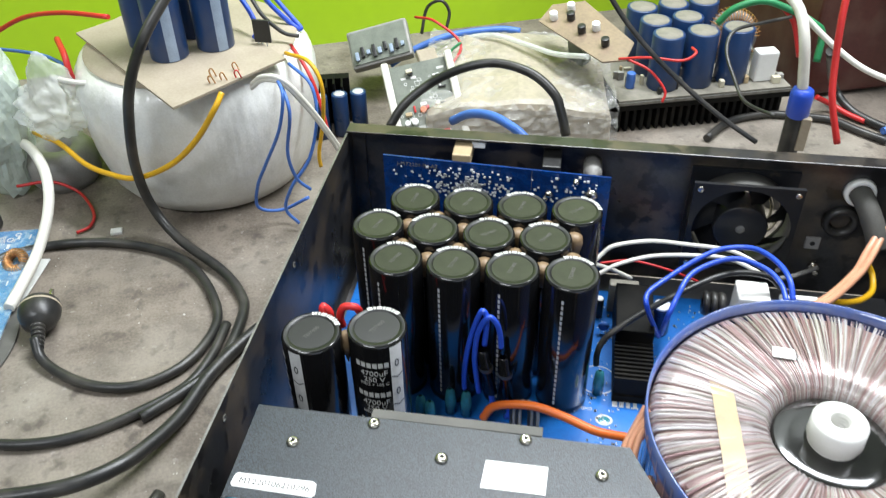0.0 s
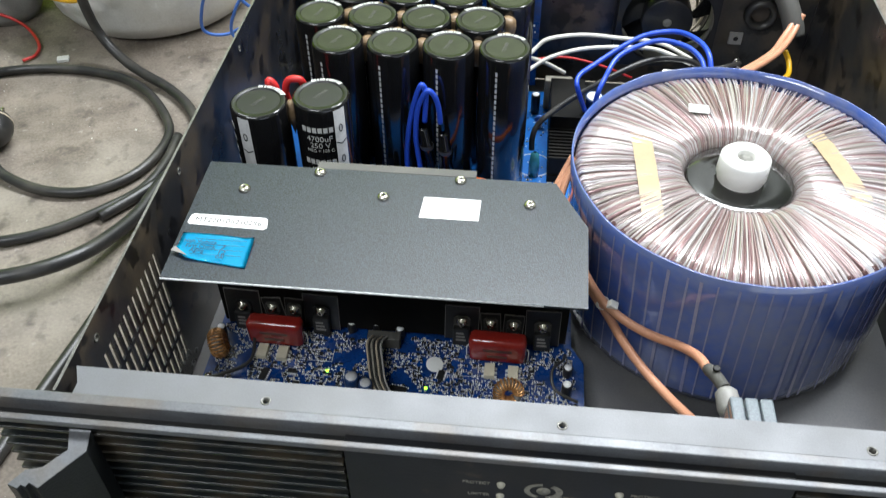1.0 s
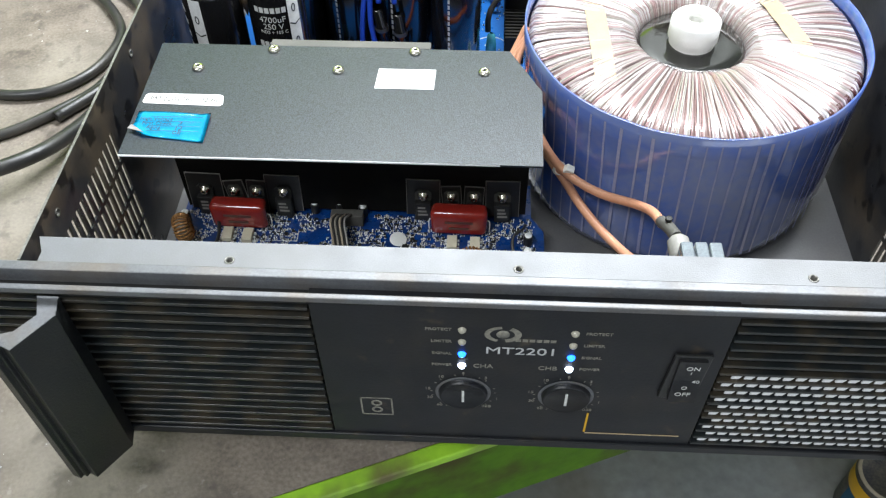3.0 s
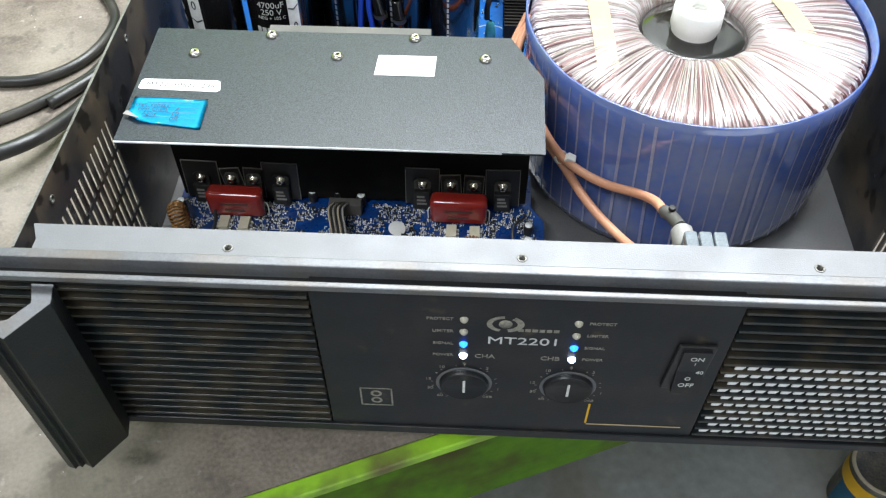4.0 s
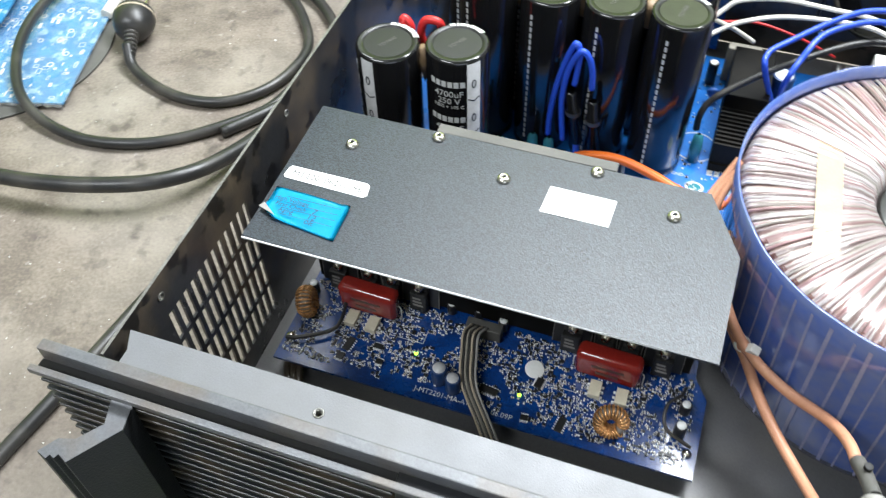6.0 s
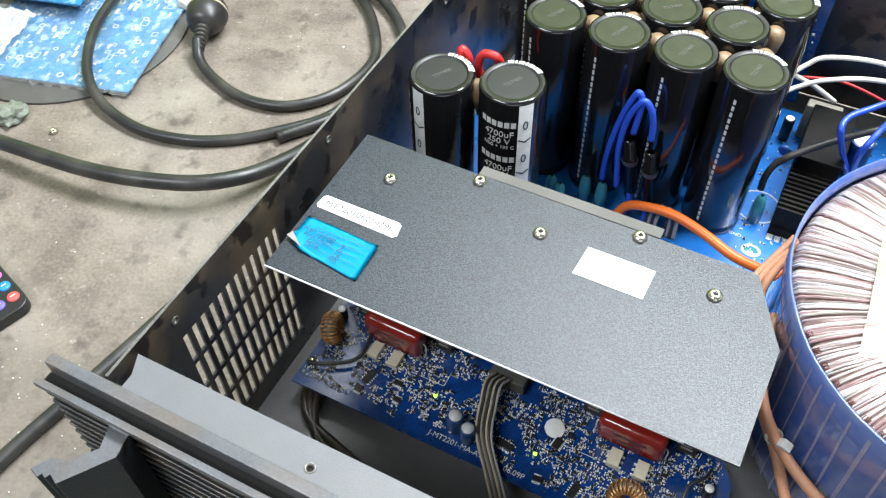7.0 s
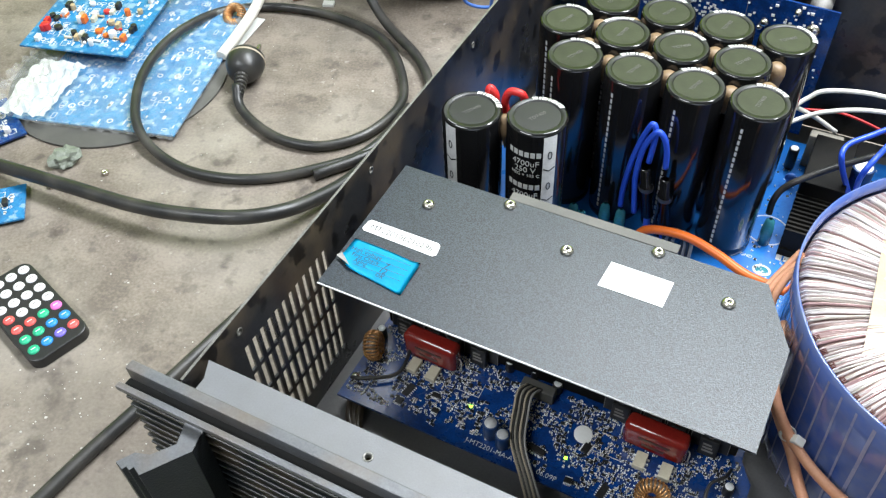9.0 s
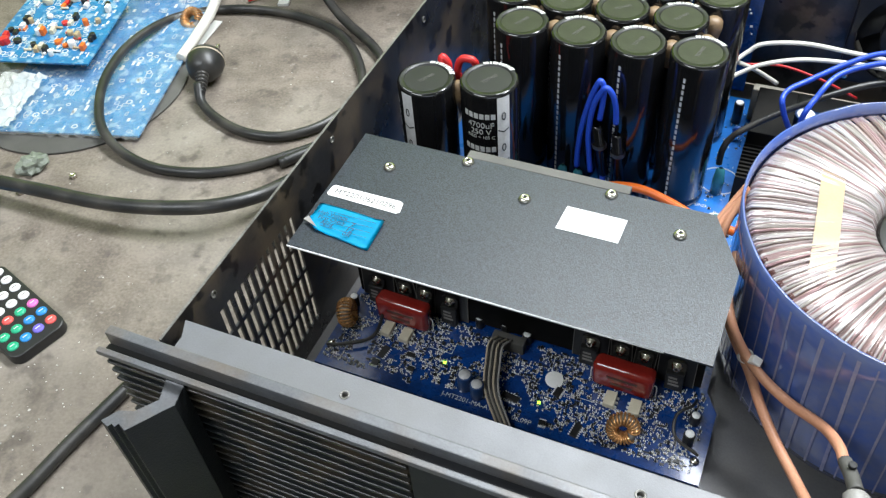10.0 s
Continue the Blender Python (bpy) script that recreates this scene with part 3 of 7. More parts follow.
    for text, x, z, size in (("ON", 0.0005, 0.1130, 0.0040), ("I", 0.0003, 0.1092, 0.0026), ("40", 0.0032, 0.1040, 0.0034), ("O", -0.0010, 0.0985, 0.0036), ("OFF", -0.0008, 0.0930, 0.0042)):
        tip = pose(0.0805 + x, -0.0039 if z > 0.105 else -0.0049, z, 90)
        part("print", words(text, size, tip), PRINT, sw)
    part("worn_badge", box(0.0395, 0.0405, -0.0003, FACE, 0.046, 0.0645), WIRE_YELLOW, panel, "remnant of a peeled yellow badge")
    part("worn_badge", box(0.0405, 0.088, -0.0003, FACE, 0.0445, 0.0451), TAPE, panel)


def handle(x, flip):
    """A thick extruded handle bent outwards, standing upright before the panel."""
    pts = [(-0.206, -0.0005), (-0.1965, -0.0005), (-0.1945, -0.0105), (-0.2075, -0.0290), (-0.2120, -0.0270), (-0.2128, -0.0290), (-0.2150, -0.0282), (-0.2158, -0.0300), (-0.2205, -0.0285), (-0.2160, -0.0215), (-0.2095, -0.0195), (-0.2025, -0.0105)]
    pts = [(flip * (px + 0.2), py) for px, py in pts]
    part("handle", prism(pts, 0.031, 0.147, m=Matrix.Translation((x, 0, 0)), bevel=0.0004), HANDLE, amp, "black extruded rack handle")
    ends = [(0.985 * (px - flip * -0.006) + flip * -0.006, 0.985 * (py + 0.014) - 0.014) for px, py in pts]
    part("worn_end", prism(ends, 0.1470, 0.1473, m=Matrix.Translation((x, 0, 0))), RIDGE, amp, "worn grey cut end of the handle")


case()
front_panel()
handle(-0.2, 1)
handle(0.2, -1)

# ---- cover plate over the output stage ----
cover = thing("cover_plate", "black textured sheet metal cover with labels and screws", "cover")
PLATE = 0.1415


def cover_plate():
    pts = [(-0.2015, 0.187), (-0.2005, 0.0945), (0.0145, 0.0935), (0.0155, 0.151), (-0.002, 0.186)]
    part("plate", prism(pts, PLATE - 0.0012, PLATE), POWDER, cover)
    part("cut_edge", box(-0.2005, 0.0145, 0.0932, 0.0936, PLATE - 0.0011, PLATE - 0.0001, m=Matrix.Translation((0, 0.0004, 0))), SOLDER, cover, "bare cut edge")
    for x, y in ((-0.1755, 0.1645), (-0.136, 0.1825), (-0.097, 0.165), (-0.0555, 0.186 - 0.003), (-0.016, 0.166)):
        s = part("screw", spin([(0, 0.0020), (0.0009, 0.0020), (0.0011, 0.0024), (0.0020, 0.0023), (0.0031, 0.0014), (0.0035, 0.0004), (0.0034, 0.0)], 24, m=Matrix.Translation((x, y, PLATE))), CHROME, cover)
        for a in (20, 110):
            part("slot", box(-0.0012, 0.0012, -0.00025, 0.00025, 0.0021, 0.00245, m=pose(x, y, PLATE, 0, 0, a)), DARKHOLE, s)
    part("label", prism([(-0.0745, 0.1675), (-0.0755, 0.1505), (-0.0432, 0.1505), (-0.0428, 0.1675)], PLATE + 0.0001, PLATE + 0.0003), PAPER, cover, "blank white paper label")
    own = prism([(-0.1978, 0.1338), (-0.1568, 0.1328), (-0.1552, 0.1345), (-0.1562, 0.1408), (-0.158, 0.142), (-0.1972, 0.142), (-0.1985, 0.1405), (-0.199, 0.1352)], PLATE + 0.0001, PLATE + 0.0003)
    serial = part("serial_label", own, PAPER, cover, "white serial number label")
    part("print", words("MT220106210296", 0.0050, pose(-0.1770, 0.1373, PLATE + 0.00036, 0, 0, -0.8), 0.00005), CHIP, serial)
    # the blue check label, its corner curling off the plate
    own = bmesh.new()
    n, made = 14, {}
    for i in range(n + 1):
        for j in range(n + 1):
            u, v = i / n, j / n
            if u + v * 0.9 < 0.12:
                continue
            lift = 0.0006 * math.sin(math.pi * u) * (0.4 + v) + 0.010 * max(0.0, 0.42 - u - 0.8 * v) ** 1.5 + 0.0016 * max(0, u - 0.85) / 0.15 * v
            made[i, j] = own.verts.new((-0.1985 + 0.0395 * u, 0.1055 + 0.0215 * v - 0.002 * u + 0.003 * (1 - u) * (1 - v), PLATE + 0.0004 + lift))
    for i in range(n):
        for j in range(n):
            q = [made.get(k) for k in ((i, j), (i + 1, j), (i + 1, j + 1), (i, j + 1))]
            if all(q):
                own.faces.new(q).smooth = True
    bmesh.ops.solidify(own, geom=list(own.faces), thickness=0.00012)
    blue = part("check_label", own, CYAN, cover, "glossy blue check label with a curled corner")
    for text, x, y in (("High Voltage", -0.1955, 0.1195), ("First Check", -0.1935, 0.1160), ("Aging", -0.1905, 0.1128)):
        part("print", words(text, 0.0034, pose(x, y, PLATE + 0.0020, 0, 0, -1), 0.00006, align="LEFT"), INK, blue)
    for y in (0.1215, 0.1178, 0.1142, 0.1105):
        part("rule", box(-0.190, -0.1625, y - 0.00012, y + 0.00012, PLATE + 0.0018, PLATE + 0.0019), INK, blue)
    for text, y in (("7", 0.1158), ("12", 0.1124), ("ok", 0.1093)):
        part("print", words(text, 0.0046, pose(-0.1735, y, PLATE + 0.0020, 0, 0, -6), 0.00006), INK, blue)
    part("curled_corner", prism([(-0.2, 0.1115), (-0.1985, 0.1145), (-0.1905, 0.1085)], PLATE + 0.0022, PLATE + 0.0024), GREY, cover)


cover_plate()

# ---- heat sink with output transistors under the cover ----
sink = thing("heat_sink", "black heat sink block under the cover plate", "heat sink")
part("block", prism([(-0.199, 0.149), (0.012, 0.149), (0.012, 0.152), (-0.004, 0.183), (-0.199, 0.183)], 0.046, PLATE - 0.0013), SINK, sink)
part("rail", box(-0.139, -0.047, 0.1872, 0.1935, PLATE - 0.003, PLATE - 0.0004, 0.0004), MAT, sink, "grey metal rail behind the cover plate")
for k in range(5):
    part("web", box(-0.136 + 0.021 * k, -0.133 + 0.021 * k, 0.184, 0.1934, 0.05, PLATE - 0.003), SINK, sink)


def transistor(x, wide, tall, z, lean):
    t = thing("transistor", "black power transistor screwed to the heat sink", "transistor", "output transistors", m=pose(x, 0.149, z, 0, lean))
    low = -0.0145
    part("insulator", prism([(-wide / 2, low), (wide / 2, low), (wide / 2, tall - 0.001), (wide / 2 - 0.001, tall), (-wide / 2 + 0.001, tall), (-wide / 2, tall - 0.001)], 0, 0.0010, m=pose(0, 0, 0, 90)), CHIP, t)
    own = bmesh.new()
    e = 0.00035
    for b in ((-wide / 2 - e, wide / 2 + e, tall, tall + e), (-wide / 2 - e, -wide / 2, low, tall), (wide / 2, wide / 2 + e, low, tall)):
        box(b[0], b[1], -0.0010, -0.0002, b[2], b[3], bm=own)
    part("grease", own, GREY, t, "grey grease edge")
    half = 0.0050 if wide > 0.015 else 0.0043
    body = part("body", box(-half, half, -0.0056, -0.0012, -0.015, 0.0, 0.0006), CHIP, t)
    for k in range(3):
        part("mark", box(-half * 0.62, half * (0.3 + 0.15 * k), -0.0058, -0.0056, -0.0045 - 0.0030 * k, -0.0030 - 0.0030 * k), GREY, body)
    part("tab", prism([(-half, 0.0), (half, 0.0), (half, 0.0058), (half * 0.6, 0.0078), (-half * 0.6, 0.0078), (-half, 0.0058)], 0.0012, 0.0024, m=pose(0, 0, 0, 90)), CHIP if wide > 0.0195 and x < -0.1 else MAT, t)
    s = part("screw", spin([(0.0008, 0.0026), (0.0012, 0.0032), (0.0021, 0.0028), (0.0028, 0.001), (0.0034, 0.0006), (0.0034, 0)], 18, m=pose(0, -0.0024, 0.0040, 90)), CHROME, t)
    part("slot", can(0.0011, 0, 0.0028, 0.0001, 6, m=pose(0, -0.0024, 0.0040, 90)), DARKHOLE, s)
    for k in (-1, 0, 1):
        part("leg", box(k * 0.0025 - 0.0004, k * 0.0025 + 0.0004, -0.004, -0.0032, -0.0168, -0.0145), SOLDER, t)


for x, wide, tall, lean in ((-0.1855, 0.021, 0.0175, 2), (-0.1665, 0.0115, 0.0105, -6), (-0.1535, 0.0115, 0.0110, 3), (-0.1370, 0.021, 0.0175, 1.5), (-0.0510, 0.020, 0.0170, 1), (-0.0335, 0.0115, 0.0105, -3), (-0.0200, 0.0115, 0.0105, 2), (-0.0025, 0.020, 0.0175, -1)):
    transistor(x, wide, tall - 0.0015 * (wide > 0.015), 0.0590, lean)

# ---- circuit boards in the case ----
def specks(x0, x1, y0, y1, z, count, seed, keep=None, tall=0.0012):
    """Many small soldered parts on a board: bodies and bright ends, in two joined meshes."""
    rng = random.Random(seed)
    body, ends, dark = bmesh.new(), bmesh.new(), bmesh.new()
    for i in range(count):
        x, y = rng.uniform(x0, x1), rng.uniform(y0, y1)
        if keep and not keep(x, y):
            continue
        a = rng.choice((0, 90)) + rng.uniform(-3, 3)
        lx, ly, h = rng.uniform(0.0004, 0.0009), rng.uniform(0.00022, 0.00045), rng.uniform(0.4, 1) * tall
        m = pose(x, y, z, 0, 0, a)
        kind = rng.random()
        if kind < 0.55:
            box(-lx * 0.6, lx * 0.6, -ly, ly, 0, h, bm=body, m=m)
            box(-lx, -lx * 0.6, -ly, ly, 0, h, bm=ends, m=m)
            box(lx * 0.6, lx, -ly, ly, 0, h, bm=ends, m=m)
        elif kind < 0.8:
            box(-lx * 0.7, lx * 0.7, -ly * 0.7, ly * 0.7, 0, h * 0.5, bm=ends, m=m)
        else:
            box(-lx * 1.4, lx * 1.4, -ly * 1.8, ly * 1.8, 0.0002, h * 1.1, bm=dark, m=m)
            for q in (-1.0, 0.0, 1.0):
                for s in (-1, 1):
                    box(q * lx - 0.00012, q * lx + 0.00012, min(s * ly * 1.8, s * ly * 2.6), max(s * ly * 1.8, s * ly * 2.6), 0, h * 0.5, bm=ends, m=m)
    return body, ends, dark


def chip(board, x, y, z, lx, ly, h, turn=0, pins=6):
    m = pose(x, y, z, 0, 0, turn)
    c = part("chip", box(-lx / 2, lx / 2, -ly / 2, ly / 2, 0.0002, h, 0.0002, m=m), CHIP, board, "black integrated circuit")
    own = bmesh.new()
    for i in range(pins):
        px = -lx / 2 + lx * (i + 0.5) / pins
        for s in (-1, 1):
            box(px - 0.0002, px + 0.0002, min(s * ly / 2, s * (ly / 2 + 0.001)), max(s * ly / 2, s * (ly / 2 + 0.001)), 0, h * 0.5, bm=own, m=m)
    part("pin_row", own, SOLDER, c)


MAIN = 0.0422
board = thing("circuit_board", "blue amplifier circuit board crowded with small parts", "circuit board")


def main_board():
    part("board", prism([(-0.2025, 0.0915), (0.0235, 0.0920), (0.0235, 0.138), (0.016, 0.150), (0.016, 0.178), (-0.2025, 0.178)], MAIN - 0.0016, MAIN), PCB, board)
    body, ends, dark = specks(-0.200, 0.018, 0.097, 0.148, MAIN, 4300, 3, lambda x, y: not (-0.142 < x < -0.086 and y < 0.102) and noise.noise((x * 75, y * 75, 3)) > -0.12)
    part("small_parts", body, SMD, board)["kind"] = "stuff"
    part("dark_parts", dark, CHIP, board)["kind"] = "stuff"
    part("solder_ends", ends, SOLDER, board)["kind"] = "stuff"
    for x, y, lx, ly, turn in ((-0.1660, 0.1115, 0.0085, 0.004, 80), (-0.1675, 0.1030, 0.004, 0.004, 0), (-0.0445, 0.1005, 0.0085, 0.004, 80), (-0.0850, 0.1080, 0.010, 0.004, -8), (-0.061, 0.1205, 0.006, 0.004, 80), (-0.063, 0.0985, 0.004, 0.003, 5), (-0.150, 0.115, 0.005, 0.003, 0), (-0.146, 0.106, 0.004, 0.003, 0)):
        chip(board, x, y, MAIN, lx, ly, 0.0016, turn)
    for x, y in ((-0.129, 0.1172), (-0.0690, 0.1105)):
        part("led", box(-0.0009, 0.0009, -0.0007, 0.0007, 0, 0.0011, 0.0002, m=pose(x, y, MAIN, 0, 0, 10)), LED_GREEN, board, "small green lamp alight")
    part("print", words("J-MT2201-MA-A1", 0.0042, pose(-0.1075, 0.0975, MAIN + 0.0001, 0, 0, 0), 0.00005), PRINT, board)
    part("print", words("06.09P", 0.0042, pose(-0.0745, 0.0965, MAIN + 0.0001), 0.00005), PRINT, board)
    for x0, x1, y0, y1 in ((-0.155, -0.128, 0.1245, 0.1249), (-0.128, -0.1276, 0.1245, 0.1345), (-0.062, -0.040, 0.1215, 0.1219), (-0.196, -0.188, 0.1165, 0.1168), (-0.196, -0.1957, 0.1165, 0.121)):
        part("outline_print", box(x0, x1, y0, y1, MAIN, MAIN + 0.0001), PRINT, board)
    part("round_sticker", can(0.0052, 0, 0.0003, 0.0001, 28, m=pose(-0.0655, 0.1275, MAIN + 0.0015, 8, 6)), PAPER, board, "round white sticker")
    for x, y in ((-0.199, 0.1065), (0.0185, 0.105)):
        part("screw", spin([(0, 0.0022), (0.0018, 0.0018), (0.0026, 0.0006), (0.0026, 0)], 16, m=Matrix.Translation((x, y, MAIN))), CHROME, board)
    for x, y in ((-0.19, 0.10), (-0.02, 0.10), (-0.19, 0.17), (0.01, 0.165)):
        part("standoff", can(0.003, GROUND, MAIN - 0.0016, 0.0002, 12, m=Matrix.Translation((x, y, 0))), BARE, board)
    # ivory couplers before the red capacitors
    for x, y in ((-0.1705, 0.1268), (-0.1580, 0.1262), (-0.0325, 0.1252), (-0.0185, 0.1245)):
        o = part("coupler", box(-0.0031, 0.0031, -0.0048, 0.0048, 0.0008, 0.0042, 0.0003, m=pose(x, y, MAIN)), IVORY, board, "ivory optocoupler")
        own = bmesh.new()
        for k in range(3):
            for s in (-1, 1):
                box(min(s * 0.0031, s * 0.0045), max(s * 0.0031, s * 0.0045), -0.0034 + 0.003 * k, -0.0028 + 0.003 * k, 0, 0.0018, bm=own, m=pose(x, y, MAIN))
        part("pin_row", own, SOLDER, o)


main_board()


def film_capacitor(x, y, z, turn):
    t = thing("film_capacitor", "glossy dark red dipped film capacitor on the board", "capacitor", "red capacitors", m=pose(x, y, z, 0, 0, turn))
    own = box(-0.0172, 0.0172, -0.0056, 0.0056, -0.0098, 0.0098)
    bmesh.ops.bevel(own, geom=list(own.edges), offset=0.0034, segments=5, affect="EDGES", profile=0.5)
    for v in own.verts:
        v.co += 0.0006 * noise.noise_vector(v.co * 130)
    for f in own.faces:
        f.smooth = True
    part("body", own, RED, t)
    for k, w in enumerate((0.0085, 0.0060)):
        part("print_bar", box(-w, w, -0.00605, -0.0057, 0.0018 - 0.0052 * k, 0.0036 - 0.0052 * k), MAHOGANY, t)
    for s in (-1, 1):
        part("lead", tube([(s * 0.0165, 0, 0), (s * 0.0185, 0, -0.002), (s * 0.0185, 0, MAIN - z)], 0.0004, 6, 4), SOLDER, t)


film_capacitor(-0.1635, 0.1375, 0.0530, -1)
film_capacitor(-0.0285, 0.1372, 0.0530, -1)


def choke(x, y, z, m, r=0.0058, thick=0.0030, turns=22, deep=1.5):
    t = thing("choke_coil", "small toroidal choke wound with copper wire", "coil", "copper chokes", m=Matrix.Translation((x, y, z)) @ m)
    n, k = 24, 10
    part("core", spin([(r + 0.75 * thick * math.cos(2 * math.pi * i / k), 0.65 * deep * thick * math.sin(2 * math.pi * i / k)) for i in range(k + 1)], n), GREY, t)
    own = bmesh.new()
    for i in range(turns):
        a = 330 * i / turns
        ring = [(r + thick * math.cos(q), 0, thick * deep * math.sin(q)) for q in (2 * math.pi * j / 10 for j in range(11))]
        tube(ring, 0.0007, 5, 1, bm=own, m=pose(0, 0, 0, 0, 0, a))
    part("winding", own, COPPER, t)["kind"] = "stuff"


choke(-0.1965, 0.1255, MAIN + 0.0088, pose(0, 0, 0, 0, 80, 18))
choke(-0.0205, 0.1060, MAIN + 0.0085, pose(0, 0, 0, 62, 0, 8))


def small_can(x, y, z, r, h, body, top, label, group="", parent_name="small_capacitor"):
    t = thing(parent_name, label, "capacitor", group, m=Matrix.Translation((x, y, z)))
    part("sleeve", can(r, 0, h, 0.0006, 24), body, t)
    part("top", spin([(0, h + 0.0002), (r * 0.8, h + 0.0002), (r * 0.8, h - 0.0002)], 24), top, t)
    part("stripe", spin([(r + 0.0001, 0.0006), (r + 0.0001, h - 0.0007)], 6, m=pose(0, 0, 0, 0, 0, 150), arc=0.8), SILVER, t, "silver stripe")
    return t


small_can(-0.1115, 0.1060, MAIN, 0.0043, 0.0125, CAPBLUE, SILVER, "small dark blue capacitor on the board", "board capacitors")
small_can(-0.1030, 0.1030, MAIN, 0.0040, 0.0115, CAPBLUE, SILVER, "small dark blue capacitor on the board", "board capacitors")
for x, y in ((-0.1195, 0.150), (-0.104, 0.151), (-0.089, 0.148), (0.0135, 0.128), (-0.1350, 0.146), (-0.199, 0.139)):
    small_can(x, y, MAIN, 0.0028, 0.008, CHIP, SOLDER, "small black capacitor on the board", "board capacitors")
small_can(0.0128, 0.1140, MAIN, 0.0030, 0.0105, CHIP, PAPER, "small black capacitor with a white top", "board capacitors")

flat = thing("flat_cable", "grey flat ribbon cable rising from the board", "cable")
for k in range(7):
    o = -0.0042 + 0.0014 * k
    part("strand", tube([(-0.100 + o, 0.139, MAIN + 0.010), (-0.102 + o, 0.131, MAIN + 0.0135), (-0.100 + o, 0.121, MAIN + 0.0115), (-0.0945 + o, 0.104, MAIN + 0.008), (-0.080 + o, 0.086, 0.045), (-0.064 + o, 0.066, 0.0375), (-0.047 + o, 0.040, 0.036)], 0.00072, 6, 6), (CARD, RUBBER, DUSTTOP, RUBBER, CARD, RUBBER, GREY)[k], flat)
part("socket", box(-0.108, -0.088, 0.138, 0.1445, MAIN, MAIN + 0.009, 0.0005), MAT, flat, "dark plastic socket")

BROWNCABLE = paint("brown_sheath", (0.085, 0.062, 0.042), (0.035, 0.027, 0.020), rough=0.35, scale=50, fine=400, coat=0.2)
lead = thing("cable_pair", "brownish cables lying on the case floor", "cable")
for o in (0.0, 0.0052, 0.0100):
    part("cable", tube([(-0.1985 + o * 0.7, 0.115, 0.036), (-0.1975 + o * 0.8, 0.098 - o * 0.2, 0.0335), (-0.188 + o * 0.6, 0.0815 - o * 0.2, 0.0318), (-0.165, 0.0735 - o, 0.0318), (-0.135, 0.0665 - o, 0.0318), (-0.10, 0.0645 - o, 0.0318), (-0.06, 0.066 - o, 0.0318)], 0.0024, 10), BROWNCABLE, lead)

thinlead = thing("thin_wire", "thin black wire over the board", "wire")
part("wire", tube([(-0.200, 0.1035, MAIN + 0.003), (-0.192, 0.1055, MAIN + 0.004), (-0.178, 0.1145, MAIN + 0.004), (-0.175, 0.124, MAIN + 0.005), (-0.178, 0.14, MAIN + 0.009)], 0.0011, 8), RUBBER, thinlead)
part("wire", tube([(0.0195, 0.108, MAIN + 0.002), (0.006, 0.112, MAIN + 0.007), (0.004, 0.122, MAIN + 0.012), (0.010, 0.131, MAIN + 0.010), (0.012, 0.140, MAIN + 0.004)], 0.0009, 8), RUBBER, thinlead)

# ---- the toroidal transformer ----
TC, TR, TT = (0.1065, 0.2165), 0.0985, 0.1375
mains = thing("toroidal_transformer", "large toroidal transformer in blue film with a white nylon bush", "transformer", m=Matrix.Translation((TC[0], TC[1], 0)))


